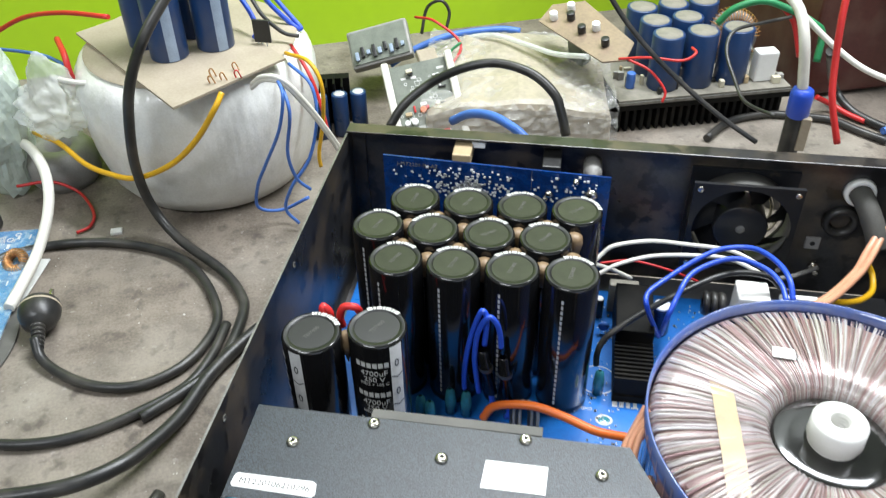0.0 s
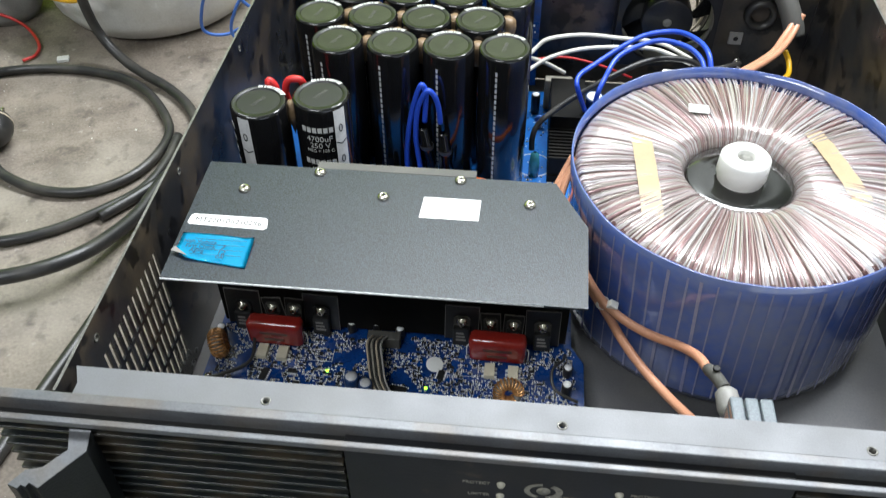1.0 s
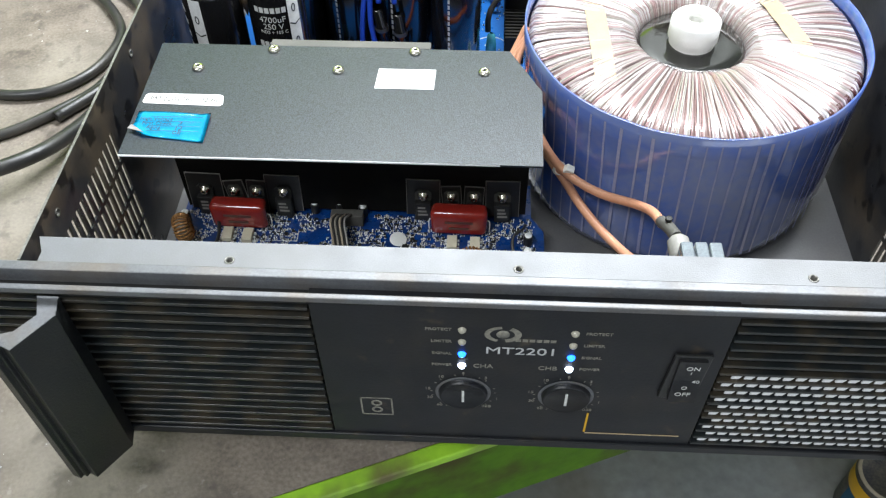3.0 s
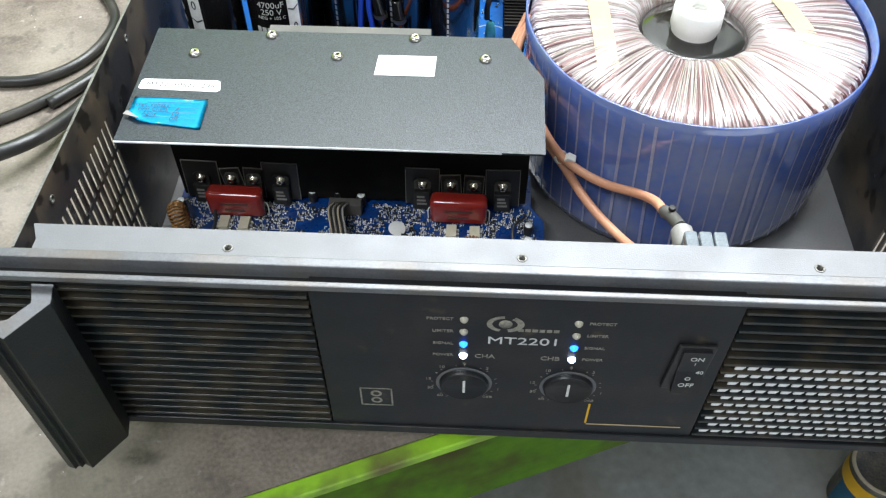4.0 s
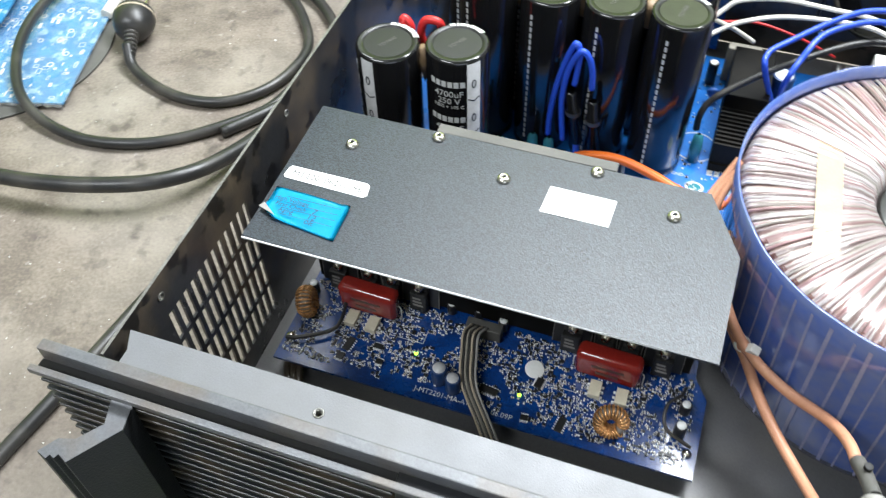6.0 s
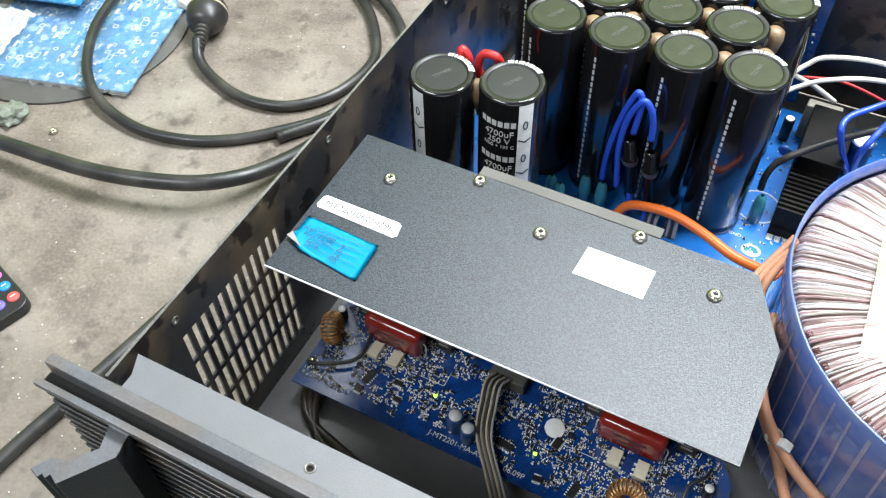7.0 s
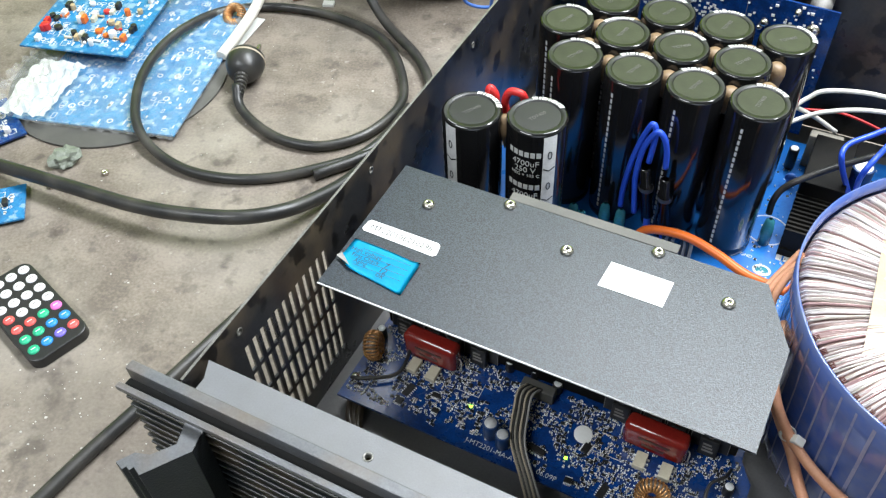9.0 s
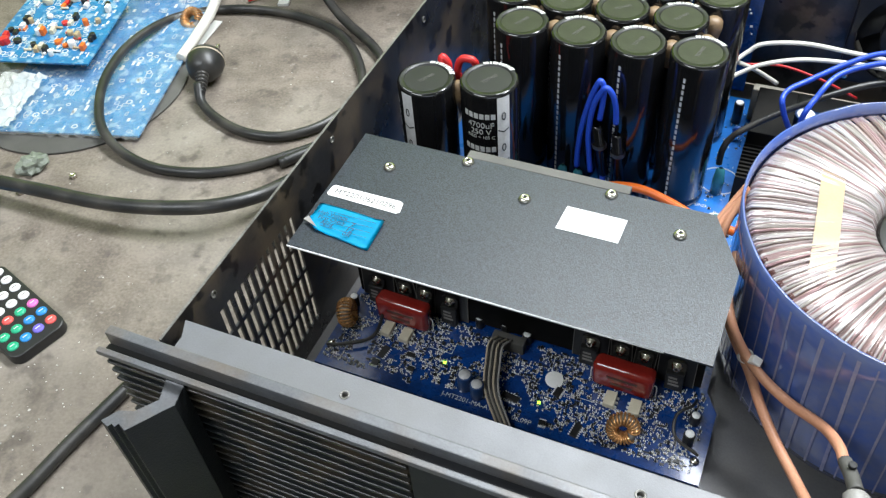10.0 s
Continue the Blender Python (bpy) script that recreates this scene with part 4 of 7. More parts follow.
def transformer():
    part("base_pad", can(TR - 0.010, GROUND, GROUND + 0.006, 0.0008, 64), RUBBER, mains)
    rng = random.Random(11)
    side = spin([(TR - 0.009, GROUND + 0.006), (TR - 0.0035, GROUND + 0.0085), (TR - 0.0012, GROUND + 0.016), (TR - 0.0004, GROUND + 0.026), (TR, 0.085), (TR + 0.0006, 0.125), (TR + 0.001, TT + 0.0032), (TR - 0.0001, TT + 0.0034), (TR - 0.0008, TT - 0.004)], 160)
    for v in side.verts:
        a = math.atan2(v.co.y, v.co.x)
        k = 1 + 0.0035 * noise.noise((2.2 * math.cos(a), 2.2 * math.sin(a), v.co.z * 18)) 
        v.co.x *= k
        v.co.y *= k
        if v.co.z > TT:
            v.co.z += 0.0008 * noise.noise((a * 5, 3, 1))
    wrap = part("film_wrap", side, BLUEFILM, mains, "glossy blue plastic film wrap")
    seams = bmesh.new()
    for i in range(70):
        a = 2 * math.pi * i / 70 + rng.uniform(-0.012, 0.012)
        lean, w = 0.05 + rng.uniform(-0.015, 0.015), rng.choice((0.0004, 0.0006, 0.0009))
        rows = []
        for k in range(7):
            z = GROUND + 0.016 + (TT - GROUND - 0.018) * k / 6
            q = a - lean * (k / 6 - 0.5)
            r = TR * 1.0045 + 0.0001 + (0.0006 if k > 4 else 0)
            rows.append([seams.verts.new((r * math.cos(q + s * w / TR), r * math.sin(q + s * w / TR), z)) for s in (-1, 1)])
        for p, q in zip(rows, rows[1:]):
            seams.faces.new((p[0], p[1], q[1], q[0]))
    part("film_seams", seams, FILMLINE, wrap, "pale overlap lines of the film")["kind"] = "stuff"
    # the winding: strands fanning from the bore over the top to the rim
    part("winding_bed", spin([(0.0305, 0.118), (0.034, TT - 0.006), (0.043, TT - 0.0022), (0.075, TT - 0.0012), (0.090, TT - 0.003), (TR - 0.001, TT - 0.011)], 96), BED, mains)
    top = bmesh.new()
    prof = [(0.0310, -0.020), (0.0322, -0.009), (0.0355, -0.0035), (0.042, -0.0008), (0.056, 0.0004), (0.074, 0.0004), (0.086, -0.0004), (0.0940, -0.0020), (0.0968, -0.0055)]
    n = 640
    for i in range(n):
        a = 2 * math.pi * (i + rng.uniform(-0.4, 0.4)) / n
        drift = rng.uniform(-0.035, 0.035)
        lift = rng.uniform(-0.0008, 0.0011)
        wide = rng.uniform(0.5, 1.5) * math.pi / n
        rows = []
        for j, (r, z) in enumerate(prof):
            q = a + drift * (r - 0.03) / 0.065
            w = wide * r * (1.35 if r < 0.05 else 1.0)
            c, s = math.cos(q), math.sin(q)
            zz = TT + z + lift * math.sin(math.pi * j / (len(prof) - 1))
            rows.append([top.verts.new((r * c - o * w * s, r * s + o * w * c, zz + h)) for o, h in ((-1, -0.0012), (-0.45, 0.0), (0.45, 0.0), (1, -0.0012))])
        for p, q in zip(rows, rows[1:]):
            for k in range(3):
                top.faces.new((p[k], p[k + 1], q[k + 1], q[k])).smooth = True
    part("winding", top, WINDING, mains, "fanned winding strands under clear film")["kind"] = "stuff"
    # dark red wire ends along the front of the rim
    for i in range(26):
        a = math.radians(-150 + 128 * i / 25 + rng.uniform(-0.6, 0.6))
        own = bmesh.new()
        for k in range(4):
            q = a + (k - 1.5) * 0.0085
            tube([(0.0925 * math.cos(q), 0.0925 * math.sin(q), TT - 0.0015), (0.0958 * math.cos(q), 0.0958 * math.sin(q), TT - 0.0035), (0.0975 * math.cos(q), 0.0975 * math.sin(q), TT - 0.010)], 0.00036, 5, 3, bm=own)
        part("wire_end_bundle", own, MAHOGANY, mains)["kind"] = "stuff"
    part("resin_core", spin([(0.0315, 0.112), (0.0312, 0.1275), (0.030, 0.1285), (0.022, 0.1275), (0.0155, 0.1288), (0.0145, 0.1288), (0.0, 0.1288)], 64), POT, mains, "shiny black resin filled bore")
    bush = part("bush", spin([(0.0052, 0.1288), (0.0052, 0.1448), (0.0062, 0.1460), (0.0124, 0.1460), (0.0144, 0.1440), (0.0147, 0.133), (0.0134, 0.1305), (0.0134, 0.1288)], 48), NYLON, mains, "white nylon bush")
    own = bmesh.new()
    for k in range(4):
        spin([(0.0053, 0.1435 - 0.0022 * k), (0.0046, 0.1427 - 0.0022 * k), (0.0053, 0.1419 - 0.0022 * k)], 28, bm=own)
    part("thread", own, NYLON, bush)
    for m, w, h in ((pose(-0.0565, -0.008, TT + 0.0016, 0, 0, 2), 0.0120, 0.082), (pose(0.0545, 0.006, TT + 0.0016, 0, 0, 14), 0.0115, 0.070)):
        own = bmesh.new()
        rows = [[own.verts.new(m @ Vector((s * w / 2, h * (k / 12 - 0.5), -0.0022 * abs(k / 6 - 1) ** 2.5 + 0.0004 * math.sin(k * 2.3)))) for s in (-1, 1)] for k in range(13)]
        for p, q in zip(rows, rows[1:]):
            own.faces.new((p[0], p[1], q[1], q[0])).smooth = True
        part("tape", own, TAPE, mains, "strip of yellowed tape")
    part("tag", prism([(-0.006, -0.0042), (0.0065, -0.0042), (0.0065, 0.0042), (-0.006, 0.0042)], 0.0014, 0.0018, m=pose(-0.0205, 0.0525, TT + 0.0005, 0, 0, -5)), PAPER, mains, "small white tag")
    part("print", words("21", 0.0050, pose(-0.0205, 0.0525, TT + 0.0024, 0, 0, -5), 0.00003), GREY, mains)
    own = bmesh.new()
    rows = []
    for k in range(7):
        a = math.radians(-40 + 17 * k / 6)
        rows.append([own.verts.new((TR * 1.009 * math.cos(a), TR * 1.009 * math.sin(a), z)) for z in (0.062, 0.106)])
    for p, q in zip(rows, rows[1:]):
        own.faces.new((p[0], q[0], q[1], p[1])).smooth = True
    part("side_label", own, clear("faded_label", (0.60, 0.62, 0.68), 0.3, 0.62), mains, "faded side label under film")


transformer()

# ---- power supply board and big capacitors ----
PSU = 0.0372
supply = thing("supply_board", "bright blue power supply circuit board", "circuit board")


def supply_board():
    part("board", box(-0.208, 0.072, 0.212, 0.428, PSU - 0.0016, PSU), PCB2, supply)
    body, ends, dark = specks(-0.018, 0.07, 0.265, 0.42, PSU, 330, 8, lambda x, y: (x - TC[0]) ** 2 + (y - TC[1]) ** 2 > 0.0098)
    part("small_parts", body, SMD, supply)["kind"] = "stuff"
    part("dark_parts", dark, CHIP, supply)["kind"] = "stuff"
    part("solder_ends", ends, SOLDER, supply)["kind"] = "stuff"
    for r in (0.013, 0.0136):
        part("outline_print", spin([(r, 0), (r, 0.0001), (r + 0.0004, 0.0001), (r + 0.0004, 0)], 40, m=pose(-0.0115, 0.330, PSU)), PRINT, supply)
    part("emblem", spin([(0.0042, 0), (0.0042, 0.0001), (0.0060, 0.0001), (0.0060, 0)], 30, m=pose(-0.0065, 0.2930, PSU) @ Matrix.Diagonal((1, 0.8, 1, 1))), PRINT, supply, "round white printed emblem")
    part("emblem_fill", can(0.0040, 0, 0.0001, 0.00003, 30, m=pose(-0.0065, 0.2930, PSU) @ Matrix.Diagonal((1, 0.8, 1, 1))), LUG, supply)
    for i, w in enumerate((0.0030, 0.0026, 0.0022, 0.0022)):
        part("print_bar", box(-0.001 + 0.0048 * i, -0.001 + 0.0048 * i + w * 1.2, 0.306, 0.3120, PSU, PSU + 0.0001, m=pose(0, 0, 0, 0, 0, 0)), PRINT, supply)
    part("print", words("GND", 0.0035, pose(-0.0185, 0.3015, PSU + 0.0001), 0.00004), PRINT, supply)
    for x in (-0.19, 0.05):
        for y in (0.23, 0.41):
            part("standoff", can(0.003, GROUND, PSU - 0.0016, 0.0002, 12, m=Matrix.Translation((x, y, 0))), BARE, supply)


supply_board()


def tall_capacitor(x, y, top, turn, stripe=True, big=False):
    t = thing("tall_capacitor", "tall glossy black electrolytic capacitor with an olive top", "capacitor", "tall capacitors", m=pose(x, y, PSU, 0, 0, turn))
    h, r = top - PSU, 0.0175 if not big else 0.0178
    part("sleeve", spin([(0, 0), (r - 0.001, 0.0), (r, 0.001), (r, 0.004), (r - 0.0007, 0.0052), (r, 0.0066), (r, h - 0.0016), (r - 0.0005, h - 0.0005), (r - 0.0014, h)], 48), SLEEVE, t, "shrunk black sleeve")
    part("rim", spin([(r - 0.0014, h), (r - 0.0040, h + 0.0001), (r - 0.0044, h - 0.0005)], 48), RIM, t, "black sleeve rim")
    part("top", spin([(r - 0.0043, h - 0.0005), (0, h - 0.0003)], 40), RIM if big else OLIVE, t, "matt black top disc" if big else "matt olive top disc")
    part("stamp", words("TD7400", 0.0035, pose(0, 0, h - 0.0002, 0, 0, 60), 0.00004), MAT, t)
    rng = random.Random(int((x + 1) * 1e4 + y * 1e3))
    own = bmesh.new()
    a0 = rng.uniform(0.3, 1.2)
    for k in range(11):
        spin([(r - 0.0034, h + 0.00035), (r - 0.0016, h + 0.00028), (r - 0.0002, h - 0.0003)], 2, bm=own, m=pose(0, 0, 0, 0, 0, math.degrees(a0) + 7 * k), arc=0.075 if k % 3 else 0.11)
    part("rim_print", own, PRINT, t)
    if stripe:
        own = bmesh.new()
        for k in range(22):
            z = 0.010 + (h - 0.018) * k / 22
            spin([(r + 0.0001, z), (r + 0.0001, z + (h - 0.018) / 22 * 0.72)], 2, bm=own, m=pose(0, 0, 0, 0, 0, 233), arc=0.085)
        part("edge_print", own, SILVER, t)
    return t, r, h


def wrapped(own, r, lift=0.0002):
    """Bend flat lettering round the sleeve: x runs along its girth, z up."""
    for v in own.verts:
        a = v.co.x / r - math.pi / 2
        d = r + lift - v.co.y
        v.co.x, v.co.y = d * math.cos(a), d * math.sin(a)
    return own


turns = random.Random(5)
for row, (x0, y) in enumerate(((-0.1500, 0.3105), (-0.1688, 0.3445), (-0.1495, 0.3780))):
    for i in range(4):
        tall_capacitor(x0 + 0.0376 * i, y, 0.151, turns.uniform(-22, 22))
for k, y in ((0.5, 0.3215), (0.0, 0.3335), (0.0, 0.3560), (0.5, 0.3665)):
    for i in range(3 if k else 4):
        ob = part("glue_blob", spin([(0, 0.1468), (0.003, 0.1466), (0.0055, 0.1445), (0.0060, 0.140), (0.004, 0.130), (0, 0.128)], 14, m=pose(-0.1500 + 0.0376 * (i + k), y, 0, 0, 0, 40 * i)), GLUE)
        tagged(ob, "tan glue blob bridging the capacitors", "glue", "glue blobs")


def lettered_capacitor(x, y, top, show):
    t, r, h = tall_capacitor(x, y, top, 0, stripe=False, big=True)
    t["label"] = "black electrolytic capacitor with white print and a polarity stripe"
    stripe_at = math.radians(250 if not show else 318)
    own = spin([(r + 0.0001, 0.004), (r + 0.0001, h - 0.002), (r - 0.0016, h + 0.0003)], 6, m=pose(0, 0, 0, 0, 0, math.degrees(stripe_at) - 13), arc=0.46)
    band = part("stripe", own, SILVER, t, "silver polarity stripe")
    for z in (h - 0.016, h - 0.040, h - 0.064):
        own = words("0", 0.0085, Matrix.Translation((r * (stripe_at + math.pi / 2), 0, z)) @ pose(0, 0, 0, 90), 0.00005, 0.8)
        part("mark", wrapped(own, r, 0.0003), CHIP, band)
        own = bmesh.new()
        for s in (-1, 1):
            box(0 if s > 0 else -0.0042, 0.0042 if s > 0 else 0, -0.00005, 0.00005, -0.0004, 0.0004, bm=own, m=Matrix.Translation((r * (stripe_at + math.pi / 2), 0, z - 0.0115)) @ pose(0, 0, 0, 0, -s * 28))
        part("mark", wrapped(own, r, 0.0003), CHIP, band)
    if show:
        for z in (h - 0.015, h - 0.040, h - 0.065):
            for i in range(6):
                w = 0.0027
                part("print_bar", wrapped(box(-0.0105 + 0.0035 * i, -0.0105 + 0.0035 * i + w, -0.00005, 0.00005, z - 0.0019, z + 0.0019), r), PRINT, t)
            for text, dz, size in (("4700uF", -0.0068, 0.0058), ("250 V", -0.0118, 0.0056), ("NEG + 105 C", -0.0158, 0.0032)):
                part("print", wrapped(words(text, size, pose(0.0005, 0, z + dz, 90), 0.00005, 0.98), r), PRINT, t)
    else:
        own = bmesh.new()
        for k in range(5):
            box(-0.0215, -0.0165, -0.00005, 0.00005, h - 0.014 - 0.009 * k, h - 0.0105 - 0.009 * k, bm=own)
        part("print_bar", wrapped(own, r), PRINT, t)


lettered_capacitor(-0.1862, 0.2400, 0.1475, False)
lettered_capacitor(-0.1482, 0.2475, 0.1500, True)
ob = part("glue_blob", spin([(0, 0.146), (0.003, 0.145), (0.004, 0.138), (0, 0.120)], 12, m=pose(-0.167, 0.2445, 0)), GLUE)
tagged(ob, "tan glue blob bridging the capacitors", "glue", "glue blobs")

# ---- fan, input board and fittings on the back wall ----
fan = thing("cooling_fan", "black axial cooling fan screwed inside the back wall", "fan", m=pose(0.0865, 0.4485, 0.1025, 90))


def cooling_fan():
    h = 0.0392
    for s in (-0.0125, 0.0095):
        us = [-h, -0.029, 0.029, h]
        plate = bmesh.new()
        ring = [((0.0355 * math.cos(a), 0.0355 * math.sin(a)), (min(max(-h, 1.5 * h * math.cos(a)), h), min(max(-h, 1.5 * h * math.sin(a)), h))) for a in (2 * math.pi * i / 48 for i in range(48))]
        lo = [[plate.verts.new((*p, z)) for p, z in ((a, s), (b, s), (b, s + 0.003), (a, s + 0.003))] for a, b in ring]
        for a, b in zip(lo, lo[1:] + lo[:1]):
            for k in range(4):
                plate.faces.new((a[k], b[k], b[(k + 1) % 4], a[(k + 1) % 4]))
        bmesh.ops.recalc_face_normals(plate, faces=plate.faces)
        part("flange", plate, PANEL, fan, "square fan flange")
    part("duct", spin([(0.0362, -0.0105), (0.0375, -0.0105), (0.0375, 0.0100), (0.0362, 0.0100), (0.0362, -0.0105)], 48), MAT, fan, "dusty grey duct")
    hub = part("hub", can(0.0200, -0.011, 0.0118, 0.0012, 36), PANEL, fan, "round black hub")
    part("seal", can(0.0035, 0.0118, 0.0121, 0.0002, 20), BARE, hub)
    for i in range(7):
        own = bmesh.new()
        rows = []
        for k in range(6):
            r = 0.0172 + 0.0182 * k / 5
            a = 0.35 * k / 5
            rows.append([own.verts.new((r * math.cos(a + s * 0.38), r * math.sin(a + s * 0.38), 0.007 * s)) for s in (-1, 0, 1)])
        for p, q in zip(rows, rows[1:]):
            for k in range(2):
                own.faces.new((p[k], p[k + 1], q[k + 1], q[k])).smooth = True
        bmesh.ops.solidify(own, geom=list(own.faces), thickness=0.0008)
        bmesh.ops.rotate(own, cent=(0, 0, 0), matrix=Matrix.Rotation(2 * math.pi * i / 7, 3, "Z"), verts=own.verts)
        part("blade", own, PANEL, fan)
    for sx in (-1, 1):
        for sy in (-1, 1):
            part("screw", can(0.0024, 0.0126, 0.0140, 0.0005, 14, m=Matrix.Translation((sx * 0.0345, sy * 0.0345, 0))), CHROME, fan)
    for r in (0.012, 0.019, 0.026, 0.033):
        part("guard_ring", spin([(r - 0.0012, -0.0150), (r, -0.0138), (r + 0.0012, -0.0150), (r, -0.0162), (r - 0.0012, -0.0150)], 40), CARD, fan, "pale dusty guard ring")


cooling_fan()

inlet = thing("input_board", "dark blue input circuit board upright at the back wall", "circuit board")


def input_board():
    y = 0.4330
    part("board", prism([(-0.1845, 0.040), (-0.0135, 0.040), (-0.0130, 0.1425), (-0.1845, 0.1485)], -y - 0.0016, -y, m=pose(0, 0, 0, 90) @ Matrix.Identity(4)), PCB, inlet)
    rng = random.Random(4)
    own = bmesh.new()
    for i in range(330):
        if i < 190:
            x, z = -0.122 + rng.gauss(0, 0.014), 0.128 + rng.gauss(0, 0.006)
        else:
            x, z = rng.uniform(-0.182, -0.016), rng.uniform(0.09, 0.143)
        if z > 0.142 or x < -0.18:
            continue
        own2 = rng.uniform(0.0005, 0.0011)
        box(x - own2, x + own2, y - 0.0022, y - 0.0016, z - own2 * 0.8, z + own2 * 0.8, bm=own)
    part("solder_points", own, SOLDER, inlet)["kind"] = "stuff"
    part("print", words("J-MT2201-IN-A2", 0.0046, pose(-0.158, y - 0.00165, 0.1425, 90, 1.8), 0.00005), DIMPRINT, inlet)
    part("seam", box(-0.0715, -0.0712, y - 0.0018, y - 0.0016, 0.06, 0.144), DIMPRINT, inlet)
    for x, z, r in ((-0.0265, 0.1275, 0.0048), (-0.0385, 0.1385, 0.0024), (-0.058, 0.126, 0.003), (-0.0605, 0.122, 0.0022)):
        part("bolt", spin([(0, 0.004), (r * 0.6, 0.0038), (r, 0.002), (r, 0.0)], 20, m=pose(x, y - 0.0016, z, 90)), CHROME, inlet)
    for x, z in ((-0.125, 0.1520), (-0.0575, 0.1475)):
        part("socket", box(x - 0.007, x + 0.007, y + 0.0016, BACK - 0.0014, z - 0.010, z, 0.001), CHIP if x > -0.1 else TAPE, inlet, "input socket behind the board")
    part("socket_tab", box(-0.119, -0.109, 0.452, 0.4605, 0.1485, 0.1535), SOLDER, inlet, "bright metal tab")
    part("jack", spin([(0, 0.022), (0.004, 0.022), (0.0045, 0.018), (0.0072, 0.016), (0.0072, 0.0), (0, 0.0)], 24, m=pose(-0.0265, 0.4606, 0.137, 90)), GREY, inlet, "round jack with a pale collar")


input_board()

gland = thing("cable_gland", "white ring gland with a grey rubber sleeve", "gland")
part("ring", spin([(0.0075, 0.0), (0.0118, 0.0), (0.0112, 0.004), (0.0085, 0.005), (0.0075, 0.0)], 32, m=pose(0.170, BACK - 0.0016, 0.1285, 90)), NYLON, gland, "white ring")
part("sleeve", tube([(0.170, 0.460, 0.1285), (0.174, 0.447, 0.124), (0.181, 0.435, 0.110), (0.184, 0.430, 0.100)], 0.0080, 16, 6), MAT, gland, "grey rubber sleeve")
grommet = thing("grommet", "black rubber grommet in the back wall", "grommet")
part("ring", spin([(0.007, 0.0), (0.0135, 0.0), (0.0125, 0.005), (0.009, 0.006), (0.007, 0.0)], 32, m=pose(0.163, BACK - 0.0016, 0.101, 90)), RUBBER, grommet)
nut = thing("captive_nut", "square steel nut plate on the back wall", "nut")
part("plate", box(0.1425, 0.1535, BACK - 0.0035, BACK - 0.0015, 0.073, 0.084, 0.0005), GREY, nut)
part("hole", can(0.002, 0, 0.0003, 0.0001, 16, m=pose(0.148, BACK - 0.0035, 0.0785, 90)), DARKHOLE, nut)
earth = thing("earth_screw", "bright earth screw on the back wall", "screw")
part("stud", can(0.0022, 0, 0.014, 0.0004, 16, m=pose(0.153, BACK - 0.0015, 0.0585, 90)), CHROME, earth)
part("nut", can(0.0042, 0, 0.004, 0.0006, 6, m=pose(0.153, BACK - 0.004, 0.0585, 90)), CHROME, earth)
seat = thing("white_relay", "white plastic relay on the supply board", "relay")
part("case", box(0.083, 0.106, 0.378, 0.400, PSU, 0.0840, 0.0015), NYLON, seat)
part("hole", can(0.0015, 0, 0.0003, 0.0001, 12, m=pose(0.0965, 0.3778, 0.077, 90)), DARKHOLE, seat)
for k in range(3):
    ob = part("rubber_coil", spin([(0.004, -0.0022), (0.0085, -0.0022), (0.0095, 0), (0.0085, 0.0022), (0.004, 0.0022)], 24, m=pose(0.064 + 0.0056 * k, 0.392, PSU + 0.028, 0, 90)), RUBBER)
    tagged(ob, "black ribbed sleeve on the supply board", "sleeve", "ribbed sleeves")
bridge = thing("small_heat_sink", "black finned heat sink on the supply board", "heat sink")
part("cap", box(-0.0015, 0.0255, 0.350, 0.402, PSU + 0.001, PSU + 0.032, 0.0008), SINK, bridge)
part("base", box(-0.0015, 0.0255, 0.311, 0.350, PSU, PSU + 0.006), SINK, bridge)
for k in range(10):
    part("fin", box(-0.0015, 0.0255, 0.3125 + 0.0039 * k, 0.3140 + 0.0039 * k, PSU + 0.006, PSU + 0.022), SINK, bridge)
part("tab", box(-0.006, 0.016, 0.403, 0.411, PSU, PSU + 0.028, 0.001), DUSTTOP, bridge, "dusty soldered tab")
disc = thing("disc_capacitor", "small blue disc capacitor", "capacitor")
part("disc", spin([(0, -0.0015), (0.0035, -0.0012), (0.0042, 0), (0.0035, 0.0012), (0, 0.0015)], 20, m=pose(-0.0085, 0.378, PSU + 0.008, 90)), WIRE_SKY, disc)
for x in (-0.0105, -0.0065):
    part("leg", box(x - 0.0003, x + 0.0003, 0.3777, 0.3783, PSU, PSU + 0.006), SOLDER, disc)
small_can(-0.0125, 0.398, PSU, 0.0035, 0.018, CHIP, SOLDER, "small black capacitor beside the tall ones", "supply capacitors")
small_can(0.0330, 0.388, PSU, 0.0075, 0.026, CAPBLUE, SOLDER, "blue capacitor on the supply board", "supply capacitors")
choke(0.052, 0.358, PSU + 0.012, pose(0, 0, 0, 60, 0, 30), 0.006, 0.0028, 18)


def terminal(x, y, z, mat, label):
    t = thing("terminal_sleeve", label, "terminal", "sleeved terminals", m=Matrix.Translation((x, y, 0)))
    part("sleeve", spin([(0.0012, z + 0.022), (0.0030, z + 0.020), (0.0040, z + 0.011), (0.0040, z), (0, z)], 16), mat, t)
    part("blade", box(-0.003, 0.003, -0.0004, 0.0004, PSU, z + 0.002), SOLDER, t)


for x, y in ((-0.1115, 0.285), (-0.1005, 0.284), (-0.1235, 0.272), (-0.1305, 0.276)):
    terminal(x, y, PSU + 0.002, LUG, "teal sleeved spade terminal")
terminal(-0.0115, 0.318, PSU, LUG, "teal sleeved spade terminal")


